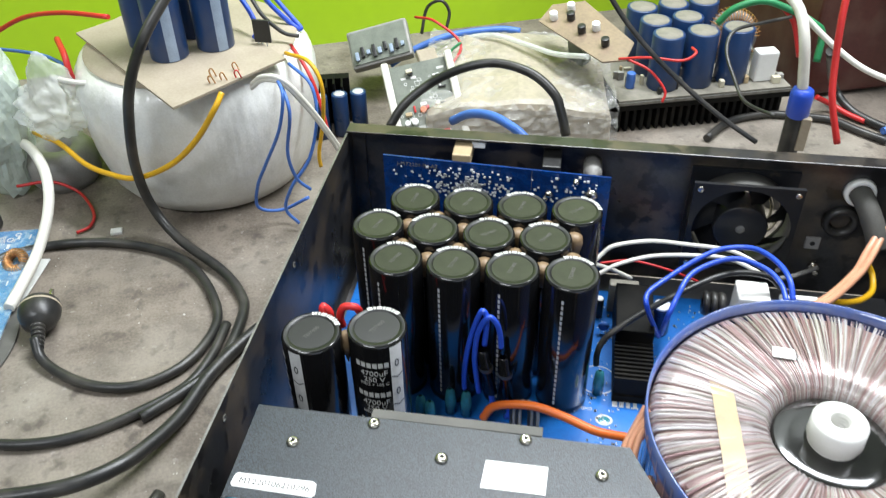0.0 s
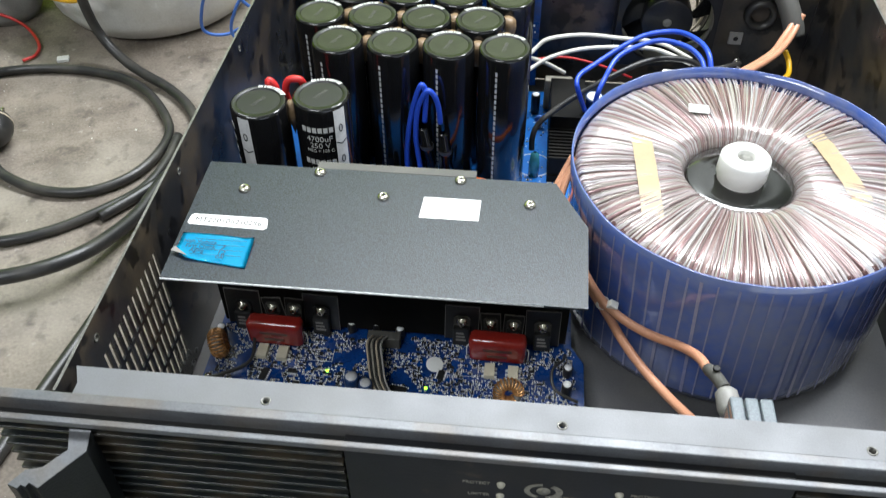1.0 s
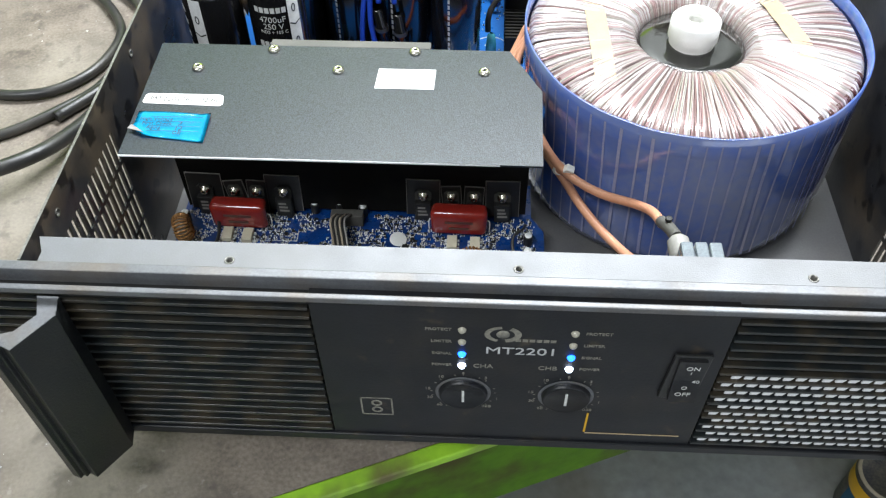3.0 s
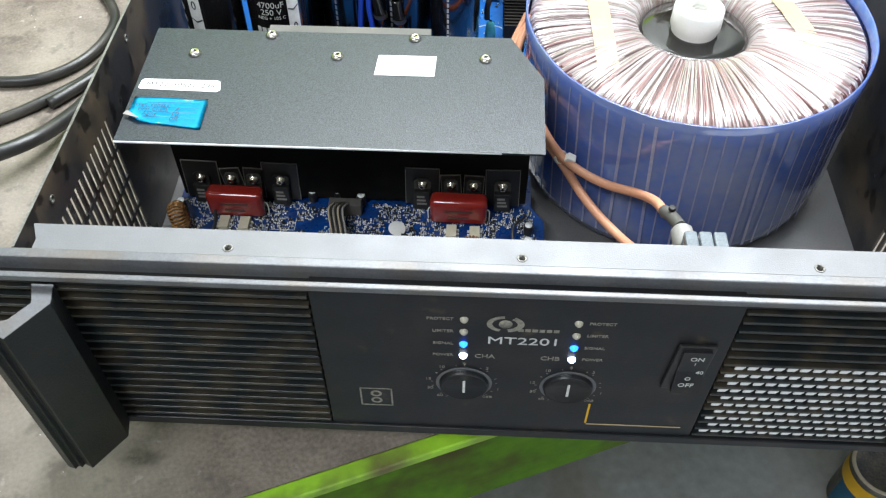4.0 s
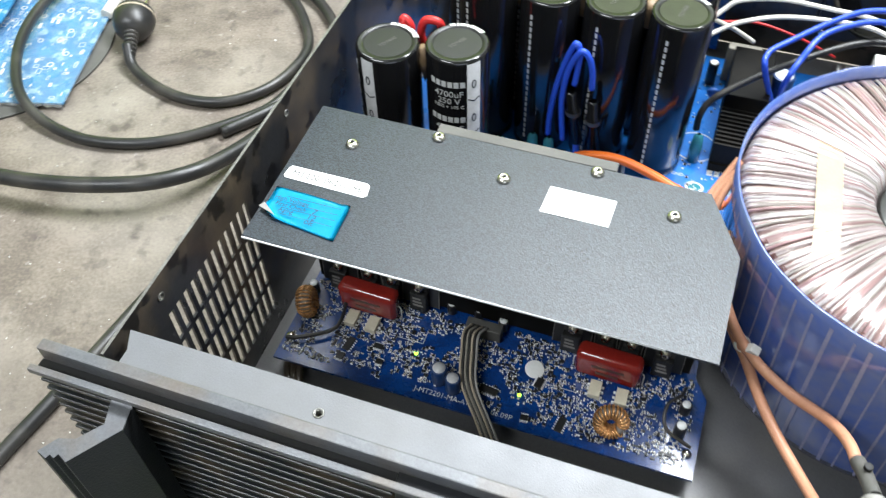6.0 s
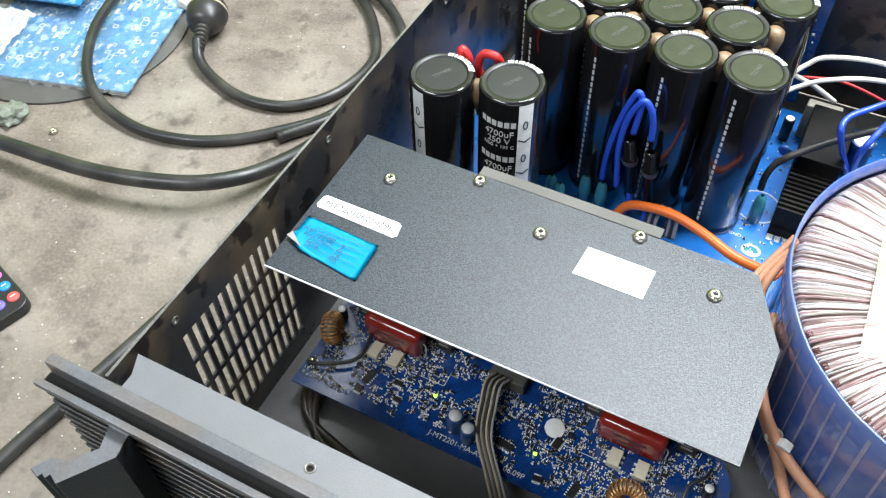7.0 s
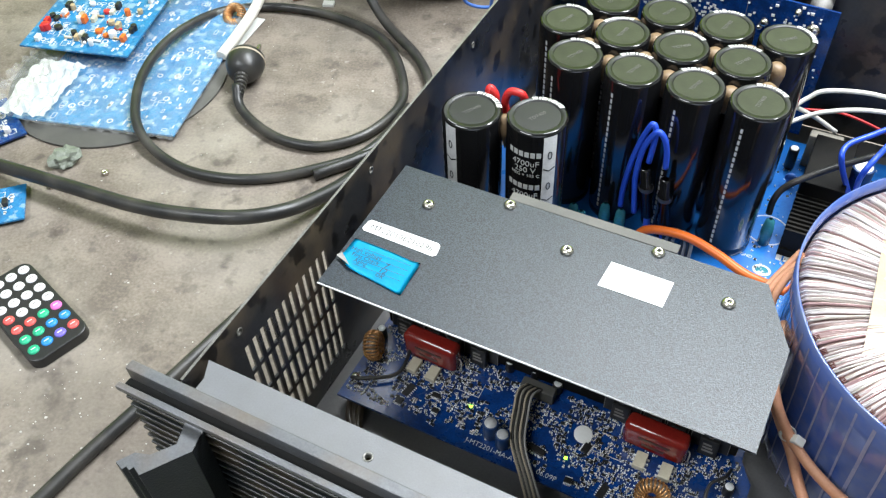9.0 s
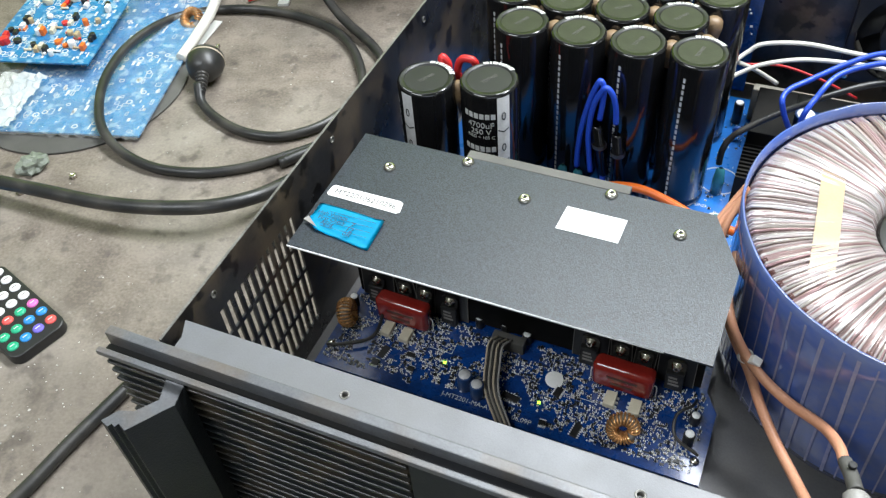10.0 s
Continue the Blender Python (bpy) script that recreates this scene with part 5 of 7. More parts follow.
def inline_joint(x, y, z0, z1, dx):
    t = thing("inline_connector", "dark clear sleeved wire joint", "connector", "wire joints")
    m = Matrix.Translation((x, y, 0)) @ Matrix(((1, 0, dx, -dx * z1), (0, 1, 0, 0), (0, 0, 1, 0), (0, 0, 0, 1)))
    part("sleeve", spin([(0.0022, z1), (0.0034, z1 - 0.001), (0.0034, z1 - 0.012), (0.0046, z1 - 0.013), (0.0046, z1 - 0.017), (0.0036, z1 - 0.018), (0.0040, z0), (0.0028, z0)], 18, m=m), SLEEVE, t)
    part("collar", spin([(0.0047, z1 - 0.0135), (0.0050, z1 - 0.015), (0.0047, z1 - 0.0165)], 18, m=m), RUBBER, t)
    part("tail", tube([(x + dx * (z0 - z1), y, z0 + 0.002), (x + dx * (z0 - z1) + 0.001, y - 0.002, (z0 + PSU) / 2), (x + dx * (z0 - z1) - 0.001, y + 0.002, PSU + 0.001)], 0.0022, 8, 5), WIRE_BLUE, t, "blue wire end")


inline_joint(-0.0905, 0.2855, 0.062, 0.100, -0.18)
inline_joint(-0.0765, 0.2835, 0.058, 0.098, -0.12)
loop = thing("foil_loop", "grey braided loop at the capacitor base", "wire")
for k in range(4):
    part("turn", tube([(-0.069 + 0.002 * k, 0.2785 - 0.001 * k, PSU + 0.003), (-0.069 + 0.002 * k, 0.280, PSU + 0.018), (-0.064 + 0.002 * k, 0.281, PSU + 0.024), (-0.058 + 0.002 * k, 0.280, PSU + 0.018), (-0.057 + 0.002 * k, 0.278, PSU + 0.003)], 0.0012, 8, 6), GREY if k % 2 else RUBBER, loop)

# ---- breaker tail behind the front plate ----
tail = thing("breaker_terminal", "grey crimp and clear terminal housing behind the front plate", "terminal")
HOUSING = paint("grey_glassy_plastic", (0.20, 0.23, 0.25), (0.11, 0.13, 0.15), rough=0.2, scale=90, coat=0.5)
part("housing", box(0.0785, 0.0990, 0.0380, 0.0545, 0.095, 0.1290, 0.0015), HOUSING, tail, "grey glassy terminal housing")
for k in range(3):
    part("rib", box(0.0788 + 0.0068 * k, 0.0848 + 0.0068 * k, 0.0374, 0.0551, 0.127, 0.1325, 0.0010), HOUSING, tail)
part("clamp", can(0.0018, 0, 0.002, 0.0003, 12, m=pose(0.0780, 0.0780, 0.1215)), DARKHOLE, tail)
part("crimp", tube([(0.0768, 0.0850, 0.1130), (0.0785, 0.076, 0.1185), (0.0805, 0.066, 0.1225)], 0.0032, 12, 6), MAT, tail, "grey crimped cable end")
part("boot", spin([(0.003, 0.0), (0.0052, 0.002), (0.0058, 0.010), (0.0050, 0.013), (0, 0.013)], 16, m=pose(0.0805, 0.067, 0.1225, 110, 0, 10)), GREY, tail, "grey rubber boot")
tie = thing("cable_tie", "white cable tie round the salmon wires", "cable tie")
part("band", spin([(0.0034, -0.0012), (0.0040, -0.0012), (0.0040, 0.0012), (0.0034, 0.0012), (0.0034, -0.0012)], 24, m=pose(0.0285, 0.1415, 0.094, 40, 40)), NYLON, tie)
part("head", box(-0.0026, 0.0026, -0.0022, 0.0022, -0.0022, 0.0022, 0.0005, m=pose(0.0335, 0.137, 0.0975, 20, 30)), NYLON, tie)
tie = thing("cable_tie", "white cable tie round the wires behind the transformer", "cable tie")
part("band", box(0.094, 0.118, 0.339, 0.343, 0.118, 0.122, 0.001, m=Matrix.Translation((0.004, 0, 0.0))), NYLON, tie)


def wire(name, label, category, points, r, mat, part_name="wire"):
    t = thing(name, label, category)
    part(part_name, tube(points, r, 10 if r > 0.002 else 7, 7), mat, t)
    return t



wire("mains_cable", "black mains cable looped on the bench", "cable", [(-0.456, 0.331, 0.018), (-0.446, 0.318, 0.008), (-0.421, 0.306, 0.005), (-0.390, 0.299, 0.005), (-0.360, 0.304, 0.005), (-0.338, 0.322, 0.005), (-0.326, 0.347, 0.005), (-0.324, 0.380, 0.004), (-0.335, 0.406, 0.005), (-0.362, 0.439, 0.005), (-0.395, 0.461, 0.005), (-0.435, 0.470, 0.005), (-0.473, 0.470, 0.005), (-0.513, 0.460, 0.005), (-0.550, 0.437, 0.005), (-0.557, 0.396, 0.013), (-0.556, 0.354, 0.016), (-0.544, 0.312, 0.016), (-0.525, 0.279, 0.015), (-0.504, 0.256, 0.012), (-0.476, 0.242, 0.007), (-0.440, 0.236, 0.005), (-0.403, 0.242, 0.005), (-0.373, 0.258, 0.004), (-0.345, 0.281, 0.005), (-0.321, 0.310, 0.005), (-0.314, 0.344, 0.005), (-0.315, 0.380, 0.005)], 0.0042, RUBBER, "cable")
wire("appliance_cable", "thick black cable running under the case", "cable", [(-0.647, 0.167, 0.012), (-0.573, 0.170, 0.014), (-0.495, 0.173, 0.018), (-0.441, 0.176, 0.020), (-0.398, 0.183, 0.022), (-0.357, 0.198, 0.022), (-0.334, 0.220, 0.018), (-0.322, 0.247, 0.012), (-0.313, 0.280, 0.007), (-0.307, 0.323, 0.006), (-0.290, 0.369, 0.006), (-0.265, 0.414, 0.006)], 0.0056, RUBBER, "cable")
wire("thin_cable", "black cable along the case side", "cable", [(-0.342, -0.047, 0.005), (-0.338, -0.026, 0.005), (-0.334, 0.005, 0.005), (-0.328, 0.039, 0.005), (-0.321, 0.081, 0.005), (-0.315, 0.122, 0.005), (-0.309, 0.160, 0.005), (-0.302, 0.213, 0.005)], 0.0046, RUBBER, "cable")
wire("rising_cable", "black cable rising over the white transformer", "cable", [(-0.343, 0.274, 0.005), (-0.320, 0.306, 0.005), (-0.304, 0.338, 0.005), (-0.305, 0.391, 0.005), (-0.316, 0.418, 0.005), (-0.344, 0.446, 0.006), (-0.393, 0.475, 0.012), (-0.421, 0.490, 0.035), (-0.424, 0.485, 0.081), (-0.414, 0.478, 0.132), (-0.402, 0.475, 0.171), (-0.385, 0.480, 0.207), (-0.369, 0.500, 0.234), (-0.354, 0.520, 0.254)], 0.0046, RUBBER, "cable")
wire("yellow_wire", "yellow wire hanging from the white transformer", "wire", [(-0.336, 0.500, 0.155), (-0.341, 0.490, 0.144), (-0.363, 0.488, 0.113), (-0.392, 0.488, 0.086), (-0.431, 0.492, 0.066), (-0.463, 0.500, 0.063), (-0.490, 0.510, 0.065), (-0.524, 0.530, 0.072), (-0.570, 0.560, 0.063)], 0.0026, WIRE_YELLOW, "wire")
wire("blue_wire", "light blue wire hanging from the white transformer", "wire", [(-0.298, 0.530, 0.155), (-0.285, 0.505, 0.153), (-0.293, 0.505, 0.119), (-0.312, 0.510, 0.080), (-0.326, 0.515, 0.051), (-0.331, 0.520, 0.023), (-0.312, 0.530, 0.015), (-0.284, 0.530, 0.032)], 0.0016, WIRE_SKY, "wire")
wire("blue_wire", "light blue wire hanging from the white transformer", "wire", [(-0.295, 0.530, 0.152), (-0.283, 0.510, 0.134), (-0.292, 0.515, 0.090), (-0.289, 0.520, 0.060), (-0.279, 0.525, 0.045)], 0.0016, WIRE_SKY, "wire")
wire("blue_wire", "light blue wire hanging from the white transformer", "wire", [(-0.300, 0.570, 0.149), (-0.275, 0.550, 0.140), (-0.270, 0.540, 0.112), (-0.278, 0.530, 0.076), (-0.295, 0.520, 0.050), (-0.304, 0.520, 0.024), (-0.293, 0.520, 0.008)], 0.0016, WIRE_SKY, "wire")
wire("white_wire", "white wire bent over the white transformer rim", "wire", [(-0.325, 0.540, 0.143), (-0.310, 0.530, 0.156), (-0.291, 0.525, 0.157), (-0.275, 0.530, 0.134), (-0.263, 0.540, 0.104), (-0.255, 0.550, 0.077)], 0.0022, WIRE_WHITE, "wire")
wire("white_wire", "white wire bent over the white transformer rim", "wire", [(-0.326, 0.540, 0.139), (-0.310, 0.530, 0.153), (-0.291, 0.525, 0.153), (-0.275, 0.530, 0.130), (-0.263, 0.540, 0.100), (-0.255, 0.550, 0.072)], 0.0022, WIRE_WHITE, "wire")
wire("orange_wire", "orange yellow wire beside the white transformer", "wire", [(-0.313, 0.600, 0.144), (-0.285, 0.580, 0.147), (-0.272, 0.570, 0.130), (-0.274, 0.570, 0.095), (-0.282, 0.570, 0.057), (-0.282, 0.570, 0.041)], 0.002, WIRE_YELLOW, "wire")
wire("red_wire", "red wire beside the white transformer", "wire", [(-0.314, 0.620, 0.143), (-0.293, 0.600, 0.125), (-0.282, 0.590, 0.101), (-0.274, 0.580, 0.074)], 0.0018, WIRE_RED, "wire")
wire("red_wire", "red wire against the green wall", "wire", [(-0.709, 0.720, 0.083), (-0.643, 0.700, 0.118), (-0.574, 0.670, 0.140), (-0.506, 0.640, 0.152)], 0.0026, WIRE_RED, "wire")
wire("blue_wire", "blue wire against the green wall", "wire", [(-0.666, 0.660, 0.100), (-0.597, 0.620, 0.119), (-0.559, 0.600, 0.126), (-0.520, 0.570, 0.134)], 0.0018, WIRE_SKY, "wire")
wire("white_wire", "white wire on the transformer edge", "wire", [(-0.525, 0.550, 0.131), (-0.490, 0.540, 0.133), (-0.471, 0.550, 0.132), (-0.466, 0.570, 0.130)], 0.0026, WIRE_WHITE, "wire")
wire("red_wire", "thick red wire end at the transformer", "wire", [(-0.541, 0.600, 0.145), (-0.518, 0.570, 0.146), (-0.511, 0.560, 0.134), (-0.510, 0.560, 0.119)], 0.003, WIRE_RED, "wire")
wire("white_cable", "thick white cable hanging to the bench", "cable", [(-0.595, 0.560, 0.052), (-0.556, 0.530, 0.063), (-0.527, 0.500, 0.056), (-0.513, 0.470, 0.040), (-0.510, 0.436, 0.020), (-0.507, 0.399, 0.012), (-0.505, 0.370, 0.008)], 0.005, WIRE_WHITE, "wire")
wire("red_wire", "thin red wire lying on the bench", "wire", [(-0.584, 0.526, 0.020), (-0.554, 0.538, 0.020), (-0.527, 0.538, 0.010), (-0.502, 0.516, 0.004), (-0.495, 0.495, 0.003), (-0.503, 0.483, 0.003)], 0.0016, WIRE_RED, "wire")
wire("blue_wire", "bright blue wire above the tan board", "wire", [(-0.367, 0.640, 0.182), (-0.354, 0.630, 0.170), (-0.345, 0.620, 0.158), (-0.345, 0.610, 0.153)], 0.0024, WIRE_BLUE, "wire")
wire("blue_wire", "bright blue wire above the tan board", "wire", [(-0.350, 0.660, 0.172), (-0.338, 0.660, 0.158), (-0.323, 0.660, 0.144), (-0.316, 0.660, 0.142), (-0.333, 0.670, 0.155), (-0.349, 0.680, 0.167)], 0.0024, WIRE_BLUE, "wire")
wire("black_wire", "black wire above the tan board", "wire", [(-0.352, 0.630, 0.187), (-0.337, 0.620, 0.170), (-0.320, 0.620, 0.155), (-0.305, 0.620, 0.152)], 0.002, RUBBER, "wire")
wire("black_cable", "black cable arching behind the case", "cable", [(-0.194, 0.500, 0.133), (-0.183, 0.510, 0.149), (-0.163, 0.520, 0.164), (-0.135, 0.520, 0.180), (-0.108, 0.520, 0.186), (-0.080, 0.510, 0.184), (-0.061, 0.500, 0.173), (-0.054, 0.495, 0.159), (-0.049, 0.490, 0.142)], 0.0038, RUBBER, "wire")
wire("blue_cable", "blue cable behind the case", "cable", [(-0.151, 0.560, 0.107), (-0.134, 0.550, 0.121), (-0.112, 0.530, 0.132), (-0.091, 0.510, 0.133), (-0.079, 0.500, 0.128)], 0.004, WIRE_SKY, "wire")
wire("blue_cable", "blue cable over the bagged board", "cable", [(-0.261, 0.800, 0.036), (-0.231, 0.820, 0.050), (-0.193, 0.840, 0.059), (-0.141, 0.860, 0.060), (-0.114, 0.860, 0.059)], 0.004, WIRE_SKY, "wire")
wire("thin_cable", "thin black cable rising from the case back", "cable", [(-0.030, 0.500, 0.259), (-0.012, 0.495, 0.236), (0.011, 0.490, 0.213), (0.039, 0.485, 0.190), (0.066, 0.480, 0.171), (0.092, 0.475, 0.156)], 0.002, RUBBER, "wire")
wire("red_wire", "red wire between the boards", "wire", [(-0.237, 0.840, 0.079), (-0.210, 0.820, 0.084), (-0.177, 0.800, 0.066), (-0.189, 0.770, 0.045), (-0.188, 0.720, 0.033)], 0.0016, WIRE_RED, "wire")
wire("green_wire", "green wire between the boards", "wire", [(-0.177, 0.800, 0.069), (-0.189, 0.790, 0.059), (-0.191, 0.760, 0.043), (-0.182, 0.720, 0.030)], 0.0016, WIRE_GREEN, "wire")
wire("black_wire", "black wire loop over the grey board", "wire", [(-0.234, 0.860, 0.049), (-0.228, 0.870, 0.078), (-0.211, 0.870, 0.088), (-0.201, 0.870, 0.075), (-0.203, 0.860, 0.058)], 0.002, RUBBER, "wire")
wire("white_tape", "white flat band over the bagged board", "wire", [(-0.195, 0.850, 0.047), (-0.145, 0.830, 0.066), (-0.103, 0.800, 0.071), (-0.070, 0.770, 0.076), (-0.034, 0.740, 0.089)], 0.003, MILKY, "wire")
wire("white_cable", "thick white cable to a blue plug", "cable", [(0.129, 0.660, 0.202), (0.141, 0.640, 0.191), (0.148, 0.625, 0.167), (0.1555, 0.621, 0.124)], 0.0048, WIRE_WHITE, "wire")
wire("red_wire", "thick red wire rising behind the case", "wire", [(0.169, 0.620, 0.220), (0.168, 0.610, 0.195), (0.170, 0.600, 0.159), (0.173, 0.590, 0.133), (0.184, 0.580, 0.098)], 0.003, WIRE_RED, "wire")
wire("white_wire", "white wire with a red line", "wire", [(0.137, 0.700, 0.184), (0.165, 0.700, 0.158), (0.194, 0.690, 0.136), (0.221, 0.680, 0.121), (0.251, 0.670, 0.113)], 0.003, WIRE_WHITE, "wire")
wire("green_wire", "green wire over the power module", "wire", [(0.094, 0.760, 0.124), (0.108, 0.760, 0.141), (0.134, 0.760, 0.150), (0.162, 0.760, 0.142), (0.184, 0.750, 0.134), (0.195, 0.750, 0.123), (0.194, 0.740, 0.097)], 0.0036, WIRE_GREEN, "wire")
wire("red_wire", "red wire over the power module", "wire", [(0.125, 0.780, 0.148), (0.153, 0.770, 0.142), (0.168, 0.760, 0.129), (0.179, 0.750, 0.097)], 0.003, WIRE_RED, "wire")
wire("red_wire", "thin red wire round a capacitor", "wire", [(-0.004, 0.700, 0.108), (0.025, 0.690, 0.116), (0.055, 0.685, 0.117), (0.068, 0.690, 0.123), (0.065, 0.700, 0.124)], 0.0014, WIRE_RED, "wire")
wire("red_wire", "thin red wire on the power module", "wire", [(0.005, 0.700, 0.108), (0.027, 0.690, 0.102), (0.043, 0.680, 0.087), (0.042, 0.675, 0.076)], 0.0014, WIRE_RED, "wire")
wire("grey_wire", "thin dark wire round a capacitor", "wire", [(0.162, 0.750, 0.139), (0.132, 0.730, 0.140), (0.103, 0.710, 0.139), (0.096, 0.690, 0.127), (0.103, 0.660, 0.113), (0.111, 0.630, 0.106), (0.132, 0.600, 0.110)], 0.0018, RUBBER, "wire")
wire("black_cable", "black cable lying behind the case", "cable", [(0.101, 0.732, 0.005), (0.129, 0.772, 0.005), (0.168, 0.793, 0.005), (0.204, 0.794, 0.005), (0.240, 0.790, 0.005), (0.266, 0.769, 0.005), (0.291, 0.751, 0.005)], 0.0042, RUBBER, "cable")
wire("dark_cable", "dark cable on the bench beside the box", "cable", [(0.193, 0.700, 0.128), (0.243, 0.825, 0.030), (0.261, 0.812, 0.010), (0.282, 0.790, 0.006), (0.311, 0.764, 0.006)], 0.0046, RUBBER, "cable")
wire("blue_cable", "blue cable on the bench behind the case", "cable", [(0.291, 0.772, 0.005), (0.319, 0.789, 0.005), (0.350, 0.803, 0.005)], 0.004, WIRE_SKY, "cable")
wire("red_wire", "red wire lying behind the case", "wire", [(0.225, 0.813, 0.020), (0.244, 0.816, 0.010), (0.260, 0.804, 0.006), (0.276, 0.791, 0.005)], 0.003, WIRE_RED, "wire")
wire("white_wire", "white wire inside the case", "wire", [(-0.022, 0.392, 0.093), (-0.015, 0.400, 0.097), (-0.006, 0.405, 0.102), (0.019, 0.415, 0.101), (0.047, 0.420, 0.097), (0.081, 0.420, 0.094), (0.106, 0.410, 0.087)], 0.0016, WIRE_WHITE, "wire")
wire("white_wire", "white wire inside the case", "wire", [(-0.021, 0.385, 0.085), (-0.015, 0.390, 0.087), (-0.002, 0.395, 0.093), (0.022, 0.405, 0.095), (0.053, 0.410, 0.095), (0.079, 0.410, 0.094), (0.104, 0.400, 0.089)], 0.0016, WIRE_WHITE, "wire")
wire("white_wire", "white wire inside the case", "wire", [(-0.020, 0.395, 0.091), (-0.006, 0.400, 0.083), (0.009, 0.405, 0.072)], 0.0016, WIRE_WHITE, "wire")
wire("red_wire", "thin red wire inside the case", "wire", [(-0.015, 0.410, 0.080), (0.009, 0.420, 0.077), (0.038, 0.420, 0.071), (0.064, 0.420, 0.061)], 0.001, WIRE_RED, "wire")
wire("blue_wire", "thick blue wire over the supply board", "wire", [(0.032, 0.373, 0.045), (0.017, 0.345, 0.095), (0.016, 0.352, 0.104), (0.028, 0.365, 0.107), (0.048, 0.380, 0.114), (0.066, 0.388, 0.120), (0.086, 0.385, 0.125), (0.097, 0.365, 0.131), (0.102, 0.345, 0.133), (0.104, 0.332, 0.126)], 0.0019, WIRE_BLUE, "wire")
wire("blue_wire", "thick blue wire over the supply board", "wire", [(0.034, 0.376, 0.045), (0.029, 0.335, 0.097), (0.035, 0.345, 0.111), (0.043, 0.360, 0.117), (0.058, 0.370, 0.121), (0.074, 0.372, 0.125), (0.090, 0.360, 0.128), (0.098, 0.345, 0.128), (0.100, 0.332, 0.125)], 0.0019, WIRE_BLUE, "wire")
wire("black_wire", "black wire with a ring terminal sleeve", "wire", [(-0.014, 0.330, 0.052), (-0.014, 0.332, 0.062), (-0.011, 0.336, 0.070), (-0.003, 0.340, 0.078), (0.018, 0.353, 0.088), (0.041, 0.365, 0.097), (0.065, 0.379, 0.102), (0.083, 0.386, 0.102), (0.102, 0.389, 0.098), (0.112, 0.387, 0.090)], 0.0022, RUBBER, "wire")
wire("salmon_wire", "salmon primary wire from the back wall gland", "wire", [(0.182, 0.435, 0.115), (0.180, 0.430, 0.111), (0.171, 0.415, 0.106), (0.158, 0.390, 0.108), (0.132, 0.350, 0.119), (0.112, 0.325, 0.127)], 0.0024, WIRE_PINK, "wire")
wire("salmon_wire", "salmon primary wire from the back wall gland", "wire", [(0.187, 0.435, 0.116), (0.184, 0.430, 0.111), (0.176, 0.415, 0.106), (0.162, 0.390, 0.108), (0.136, 0.350, 0.119), (0.117, 0.325, 0.128)], 0.0024, WIRE_PINK, "wire")
wire("earth_wire", "yellow and green earth wire", "wire", [(0.177, 0.420, 0.093), (0.181, 0.415, 0.086), (0.178, 0.400, 0.083), (0.162, 0.380, 0.090), (0.139, 0.360, 0.104), (0.127, 0.350, 0.113)], 0.0022, WIRE_YELLOW, "wire")
wire("earth_wire", "grey earth wire with a ring lug", "wire", [(0.155, 0.452, 0.060), (0.142, 0.440, 0.064), (0.131, 0.430, 0.067), (0.119, 0.420, 0.072)], 0.0018, GREY, "wire")
wire("blue_wire", "blue wire looping before the tall capacitors", "wire", [(-0.102, 0.286, 0.062), (-0.102, 0.286, 0.077), (-0.100, 0.286, 0.098), (-0.096, 0.286, 0.119), (-0.091, 0.286, 0.134), (-0.088, 0.286, 0.130), (-0.088, 0.286, 0.119), (-0.089, 0.286, 0.105)], 0.0019, WIRE_BLUE, "wire")
wire("blue_wire", "blue wire looping before the tall capacitors", "wire", [(-0.092, 0.284, 0.062), (-0.094, 0.284, 0.080), (-0.095, 0.284, 0.095), (-0.093, 0.284, 0.117), (-0.087, 0.284, 0.131), (-0.082, 0.284, 0.128), (-0.079, 0.284, 0.118), (-0.078, 0.284, 0.106)], 0.0019, WIRE_BLUE, "wire")
wire("orange_wire", "orange wire over the supply board", "wire", [(-0.088, 0.276, 0.045), (-0.082, 0.278, 0.055), (-0.070, 0.276, 0.062), (-0.053, 0.273, 0.066), (-0.034, 0.267, 0.066), (-0.014, 0.260, 0.064), (0.005, 0.261, 0.060), (0.013, 0.260, 0.060)], 0.003, WIRE_ORANGE, "wire")
wire("red_wire", "red wire loop over the capacitor tops", "wire", [(-0.173, 0.262, 0.119), (-0.181, 0.262, 0.130), (-0.181, 0.262, 0.143), (-0.185, 0.262, 0.148), (-0.185, 0.260, 0.143)], 0.0024, WIRE_RED, "wire")
wire("red_wire", "red wire loop over the capacitor tops", "wire", [(-0.174, 0.262, 0.133), (-0.175, 0.262, 0.141), (-0.172, 0.262, 0.149), (-0.165, 0.262, 0.150), (-0.163, 0.264, 0.145)], 0.0024, WIRE_RED, "wire")
wire("salmon_wire", "salmon wire beside the transformer", "wire", [(0.012, 0.190, 0.114), (0.013, 0.165, 0.110), (0.019, 0.148, 0.106), (0.029, 0.140, 0.096), (0.040, 0.130, 0.094), (0.053, 0.120, 0.095), (0.068, 0.108, 0.101), (0.074, 0.094, 0.110), (0.077, 0.083, 0.113)], 0.0026, WIRE_PINK, "wire")
wire("salmon_wire", "salmon wire beside the transformer", "wire", [(0.010, 0.180, 0.113), (0.013, 0.160, 0.106), (0.023, 0.145, 0.098), (0.032, 0.138, 0.088), (0.041, 0.122, 0.084), (0.051, 0.105, 0.083), (0.062, 0.085, 0.087), (0.071, 0.060, 0.101)], 0.0026, WIRE_PINK, "wire")

